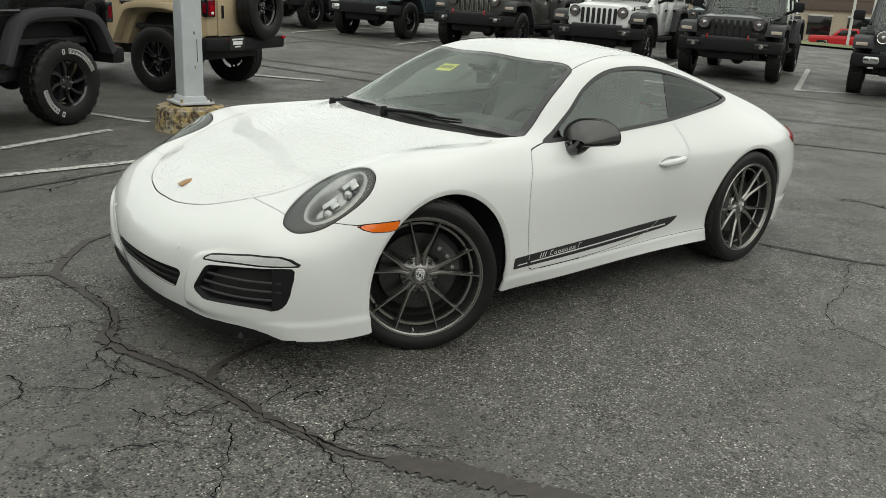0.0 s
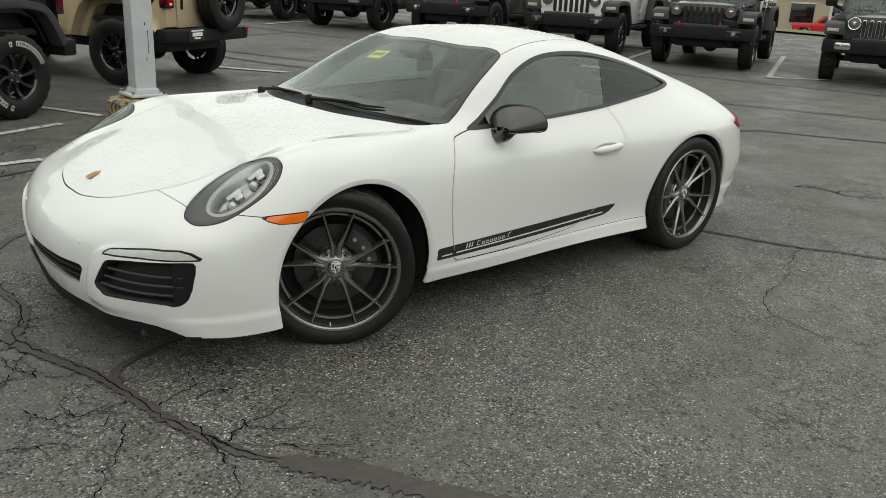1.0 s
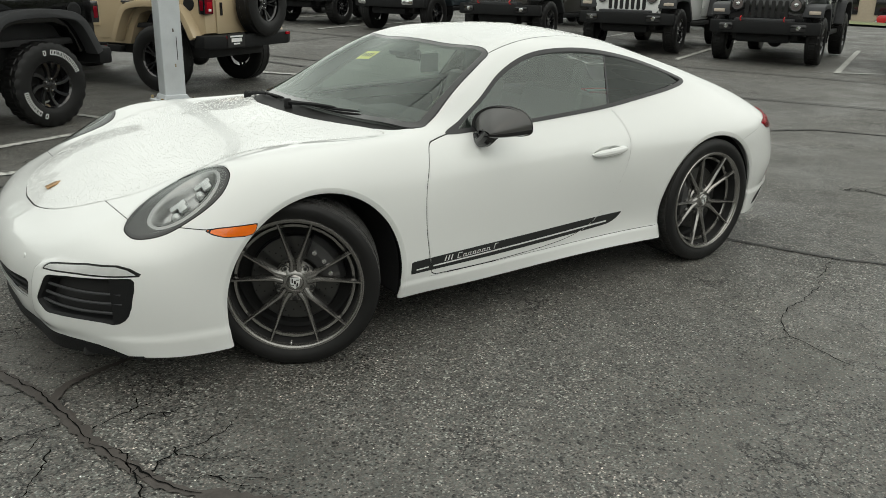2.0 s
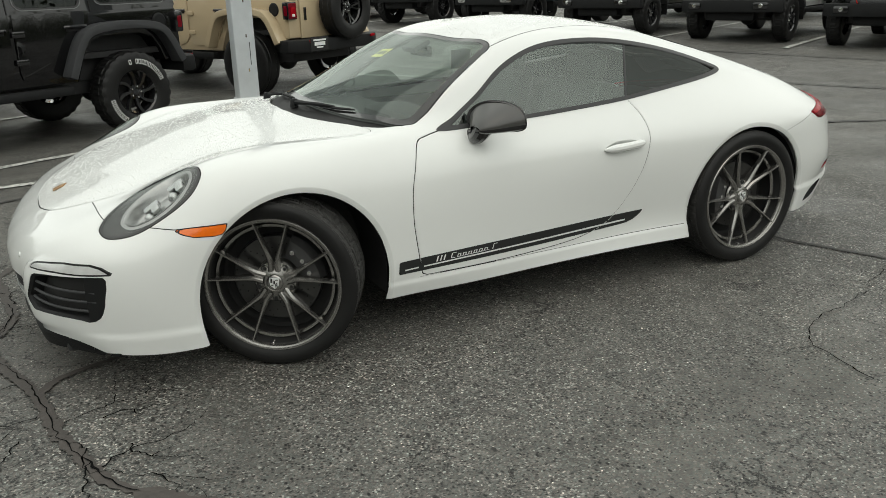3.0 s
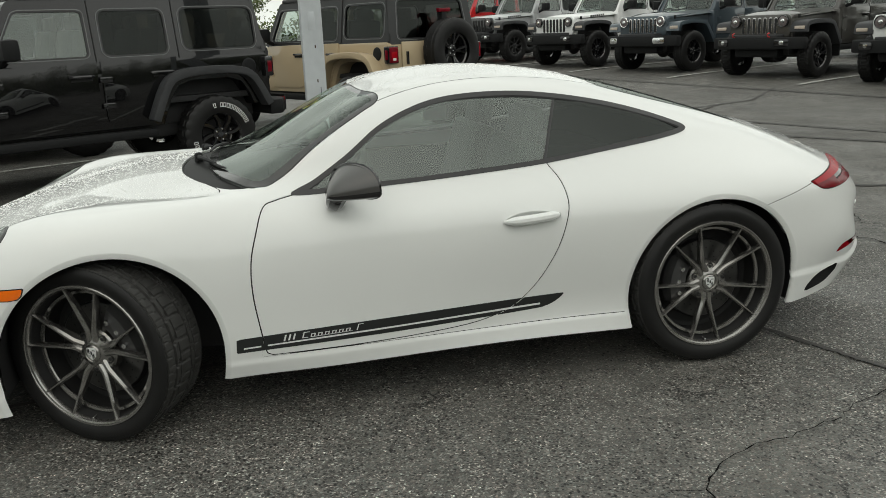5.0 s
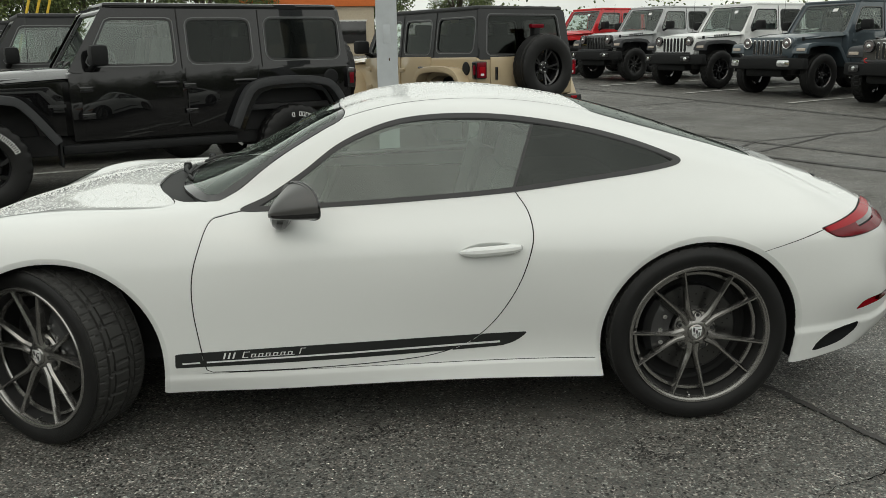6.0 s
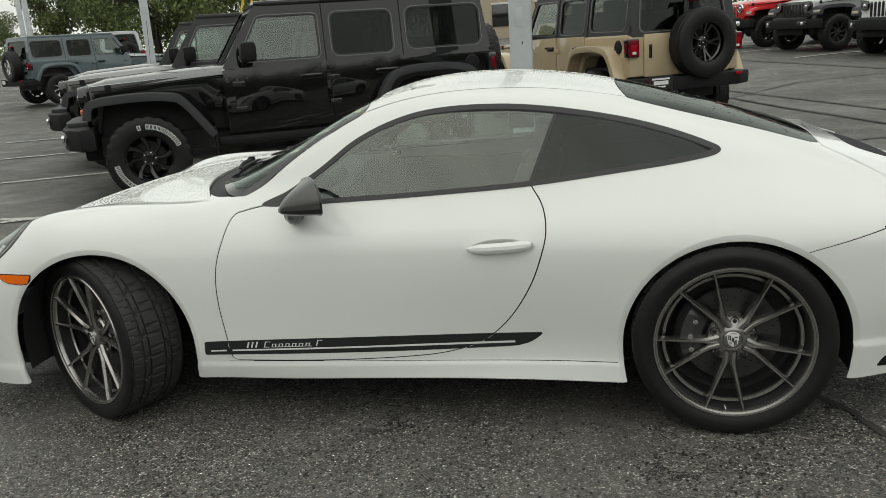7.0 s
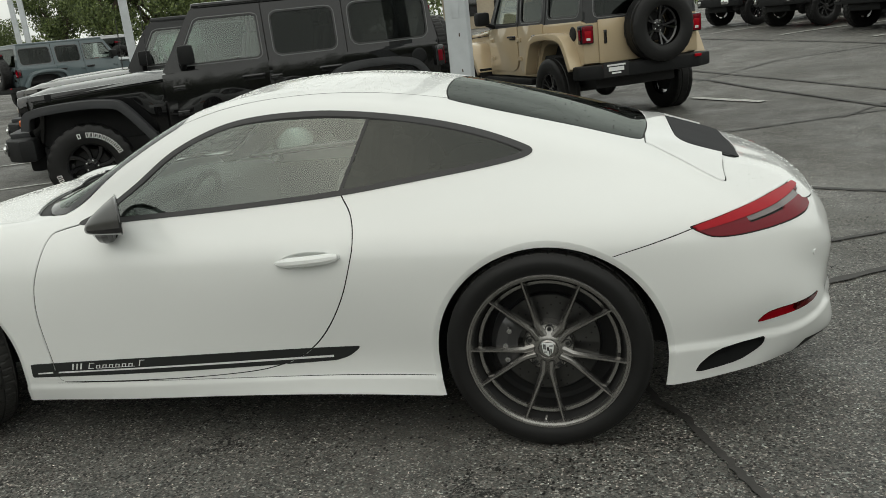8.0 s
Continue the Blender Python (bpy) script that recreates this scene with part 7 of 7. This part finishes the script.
# ---- beyond the lot ----
def leafy():
    m, n, l, b = nodes_of("foliage")
    g = n.new("ShaderNodeNewGeometry")
    r = n.new("ShaderNodeValToRGB")
    e = r.color_ramp.elements
    e[0].color = (.035, .055, .016, 1)
    e[1].color = (.15, .19, .055, 1)
    l.new(g.outputs["Random Per Island"], r.inputs["Fac"])
    l.new(r.outputs["Color"], b.inputs["Base Color"])
    b.inputs["Roughness"].default_value = .7
    return m


M["leaf"] = leafy()
M["bark"] = material("bark", (.07, .055, .04), .9, vary=.4, scale=12, bump=.8, bump_scale=20)


def leaf_clumps(rr, blobs, count, size):
    vs, fs = [], []
    tot = sum(b[3] * b[4] for b in blobs)
    for cx, cy, cz, rx, rz in blobs:
        for _ in range(int(count * rx * rz / tot)):
            a, t = rr.uniform(0, 2 * math.pi), rr.uniform(-1, 1)
            k = rr.uniform(.55, 1.08) if rr.random() < .8 else rr.uniform(.2, .6)
            h = math.sqrt(1 - t * t)
            p = Vector((cx + rx * k * h * math.cos(a), cy + rx * k * h * math.sin(a), cz + rz * k * t))
            s = size * rr.uniform(.5, 1.3)
            d = Vector((rr.gauss(0, 1), rr.gauss(0, 1), rr.gauss(0, .7))).normalized()
            e = d.orthogonal().normalized()
            e.rotate(Matrix.Rotation(rr.uniform(0, 6.28), 3, d))
            f = d.cross(e)
            b = len(vs)
            vs += [p + e * s, p + f * s * .55 + e * s * .2, p - e * s * .8, p - f * s * .6]
            fs.append((b, b + 1, b + 2, b + 3))
    return vs, fs


def tree(x, y, h, seed, label):
    rr = random.Random(seed)
    t = thing("tree", pose(x, y, ground_z(x, y)), label, "tree", "trees beyond the lot")
    top = (rr.uniform(-.3, .3), rr.uniform(-.3, .3), h * .62)
    vs, fs = tube_data([(0, 0, -.1), (.05, 0, h * .2), (top[0] * .5, top[1] * .5, h * .4), top], .2, 8, radii=[h * .035, h * .026, h * .02, h * .008])
    blobs = []
    for k in range(14):
        a = 2 * math.pi * k / 7 + rr.uniform(-.4, .4)
        z0 = h * rr.uniform(.14, .45)
        rad = h * rr.uniform(.14, .34)
        z1 = h * rr.uniform(.24, .82)
        e = (rad * math.cos(a), rad * math.sin(a), z1)
        v2, f2 = tube_data([(0, 0, z0), (e[0] * .5, e[1] * .5, (z0 + z1) / 2 + .2), e], .05, 6, radii=[h * .014, h * .009, h * .003])
        b = len(vs)
        vs += v2
        fs += [tuple(i + b for i in f) for f in f2]
        blobs.append((*e, h * rr.uniform(.11, .19), h * rr.uniform(.09, .15)))
    blobs.append((0, 0, h * .82, h * .16, h * .15))
    solid("trunk", vs, fs, "bark", t, "", True)
    vs, fs = leaf_clumps(rr, blobs, 15000, h * .0125)
    solid("crown", vs, fs, "leaf", t, "loose green crown with gaps")
    return t


def at_az(az, d, eye=(2.2, -3.5)):
    return eye[0] + d * math.cos(radians(az)), eye[1] + d * math.sin(radians(az))


for i, (az, d, h) in enumerate(((124.6, 52, 6.2), (121.8, 47, 6.4), (119.0, 50, 7.5), (116.2, 46, 7.2), (113.0, 52, 8.0), (110.2, 48, 7.0), (106.8, 55, 7.6), (103.0, 58, 7.4), (99.5, 62, 8.0), (128.5, 70, 5.2), (92, 66, 8), (86, 70, 8))):
    x, y = at_az(az, d)
    tree(x, y, h, 20 + i, "broad green tree with dense summer foliage")


def woods():
    """The wooded rim of the plain, all round."""
    rr = random.Random(5)
    vs, fs = [], []
    for k in range(230):
        a = 2 * math.pi * k / 230 + rr.uniform(-.01, .01)
        gap = 126.5 < math.degrees(a) < 140
        d = rr.uniform(105, 135)
        h = rr.uniform(5.5, 9) * (.55 if gap else 1)
        x, y = d * math.cos(a), d * math.sin(a)
        z = ground_z(x, y)
        v, f = leaf_clumps(rr, [(x, y, z + h * .5, 2.6, h * .55), (x + rr.uniform(-2, 2), y + rr.uniform(-2, 2), z + h * .3, 2.4, h * .4)], 330, .30)
        b = len(vs)
        vs += v
        fs += [tuple(i + b for i in q) for q in f]
    ob = solid("far_woods", vs, fs, "leaf")
    tagged(ob, "distant belt of dark green woods", "woods", kind="stuff")


woods()


def unseen_woods():
    """Unseen trees added behind the viewer, across the lot, to darken paint reflections."""
    rr = random.Random(9)
    vs, fs = [], []
    for k in range(120):
        a = radians(172 + 196 * k / 119 + rr.uniform(-.6, .6))
        d = rr.uniform(33, 43)
        h = rr.uniform(7.5, 10)
        x, y = d * math.cos(a), d * math.sin(a)
        v, f = leaf_clumps(rr, [(x, y, h * .5, 2.4, h * .5), (x + rr.uniform(-2, 2), y + rr.uniform(-2, 2), h * .3, 2.6, h * .34)], 2300, .165)
        b = len(vs)
        vs += v
        fs += [tuple(i + b for i in q) for q in f]
    ob = solid("tree_belt", vs, fs, "leaf")
    tagged(ob, "unseen belt of green trees added to darken reflections", "woods", kind="stuff")


unseen_woods()

# low hedge and rail at the lot's far edge
for az, d in ((118.2, 38), (116.6, 39), (115.0, 38)):
    x, y = at_az(az, d)
    rr = random.Random(int(az * 10))
    hd = thing("shrub", pose(x, y, ground_z(x, y)), "low dark green shrub at the lot's edge", "shrub", "shrubs")
    vs, fs = leaf_clumps(rr, [(0, 0, .5, .9, .6), (.8, .3, .45, .7, .5), (-.8, -.2, .4, .7, .5)], 900, .09)
    solid("leaves", vs, fs, "leaf", hd)
    tube("stem", [(0, 0, -.05), (0, 0, .5)], .04, "bark", hd, 6)
M["fence"] = material("white_rail_paint", (.62, .62, .60), .6, vary=.1)
fx0, fx1 = at_az(120.5, 36), at_az(114, 36)
fe = thing("rail_fence", pose(fx0[0], fx0[1], ground_z(*fx0)), "low white rail fence at the lot's edge", "fence")
L = math.hypot(fx1[0] - fx0[0], fx1[1] - fx0[1])
ang = math.atan2(fx1[1] - fx0[1], fx1[0] - fx0[0])
for k in range(4):
    d = L * k / 3
    box("post", (.08, .08, 1.0), (d * math.cos(ang), d * math.sin(ang), .5), "fence", fe, .01)
for z in (.55, .9):
    tube("rail", [(0, 0, z), (L * math.cos(ang), L * math.sin(ang), z)], .035, "fence", fe, 6)

# orange-fronted shop and yellow booms far off
M["orange"] = material("orange_fascia", (.55, .13, .02), .6, vary=.12)
M["stucco"] = material("tan_stucco", (.42, .36, .27), .85, vary=.15, bump=.3, bump_scale=15)
M["roofing"] = material("brown_roofing", (.11, .085, .07), .85, vary=.3)
M["yellow"] = material("yellow_machine_paint", (.62, .42, .03), .5, vary=.15)


def shop(x, y, yaw, w, d, h, fascia, label):
    s = thing("shop_building", pose(x, y, ground_z(x, y), 0, 0, yaw), label, "building")
    box("wall", (w, d, h), (0, 0, h / 2), "stucco", s, .05)
    box("fascia", (w + .3, .25, h * .22), (0, -d / 2 - .1, h * .89), fascia, s, .03)
    box("roof", (w + .5, d + .5, .25), (0, 0, h + .12), "roofing", s, .05)
    n = int(w / 3)
    for k in range(n):
        xx = -w / 2 + 1.5 + k * (w - 3) / max(1, n - 1)
        win = box("window", (1.8, .08, 1.5), (xx, -d / 2 - .04, 1.6), "gloss", s, .02)
        box("frame", (1.95, .05, .12), (xx, -d / 2 - .07, 2.4), "fence", win, .01)
    return s


x, y = at_az(96.3, 64)
shop(x, y, 8, 9.0, 8, 4.3, "orange", "low shop building with an orange fascia")
x, y = at_az(30.0, 78)
shop(x, y, -58, 18, 10, 3.6, "roofing", "low tan stucco building with a brown roof")
x, y = at_az(113.7, 42)
lift = thing("boom_lift", pose(x, y, ground_z(x, y), 0, 0, 20), "yellow lifting booms raised beside the trees", "machine")
box("base", (2.2, 1.2, .7), (0, 0, .5), "yellow", lift, .08)
for k in range(3):
    tube("boom", [(-.5 + .42 * k, 0, .7), (.9 + .42 * k, 0, 5.4)], .055, "yellow", lift, 8)
for sx in (-.8, .8):
    for sy in (-.6, .6):
        lathe("wheel", [(0, -.1), (.28, -.1), (.3, -.06), (.3, .06), (.28, .1), (0, .1)], "tyre", lift, (sx, sy, .30), 20)

# kerb, verge, posts and a pickup on the far side
ku = 31.0
bm = bmesh.new()
add_box(bm, (.18, 60, .16), (0, 0, .03), .03)
kb = part("kerb", bm, "kerb", None)
kx, ky = lot(ku, -8)
kb.matrix_world = pose(kx, ky, ground_z(kx, ky) - .03, 0, 0, math.degrees(LOT))
tagged(kb, "pale concrete kerb along the verge", "kerb", kind="structure")
vs, fs = [], []
for i in range(20):
    for q in range(20):
        x, y = lot(ku + .1 + 26 * i / 19, -38 + 60 * q / 19)
        vs.append((x, y, ground_z(x, y) + .07 + .05 * noise.noise((x * .3, y * .3, 2)) * min(1, i)))
for i in range(19):
    for q in range(19):
        fs.append((i * 20 + q, (i + 1) * 20 + q, (i + 1) * 20 + q + 1, i * 20 + q + 1))
vg = solid("verge", vs, fs, "grass", smooth=True)
tagged(vg, "dry olive-green grass verge beyond the kerb", "grass", kind="structure")
for az, d, h in ((25.35, 40, 3.4), (24.25, 37, 3.0), (23.2, 48, 4.2)):
    x, y = at_az(az, d, (-2.07, -3.44))
    po = thing("sign_post", pose(x, y, ground_z(x, y) + .06), "pale slender steel post on the verge", "post", "posts on the verge")
    tube("shaft", [(0, 0, -.1), (0, 0, h)], .055, "fence", po, 10)
    lathe("cap", [(0, h + .05), (.06, h + .03), (.06, h)], "fence", po, segs=10, axis="z")


def pickup(x, y, yaw):
    p = thing("pickup_truck", pose(x, y, ground_z(x, y) + .06, 0, 0, yaw), "red pickup truck parked beyond the verge", "car")
    prism("body", [(2.6, .45), (2.65, .85), (2.5, 1.02), (1.1, 1.06), (.6, 1.08), (-2.6, 1.06), (-2.65, .5), (-2.1, .45), (-2.0, .7), (-1.3, .7), (-1.2, .45), (1.2, .45), (1.3, .7), (2.0, .7), (2.1, .45)], 1.8, "offroader_red", p, "xz", -.9, .05)
    prism("cab", [(1.0, 1.05), (.45, 1.62), (-.75, 1.66), (-.9, 1.05)], 1.6, "offroader_red", p, "xz", -.8, .06)
    for s in (-1, 1):
        prism("side_window", [(.75, 1.12), (.38, 1.52), (-.62, 1.55), (-.7, 1.12)], s * .02, "gloss", p, "xz", s * .80, .004)
        for xx in (1.65, -1.65):
            lathe("wheel", [(0, -.1), (.3, -.11), (.36, -.07), (.36, .07), (.3, .11), (0, .1)], "tyre", p, (xx, s * .8, .36), 24)
            lathe("hubcap", [(0, -.115), (.2, -.11), (.22, -.1)] if s < 0 else [(0, .115), (.2, .11), (.22, .1)], "steel", p, (xx, s * .8, .36), 20)
    box("bumper", (.12, 1.8, .2), (2.66, 0, .55), "steel", p, .03)
    return p


x, y = at_az(25.5, 72, (-2.07, -3.44))
pickup(x, y, 120)
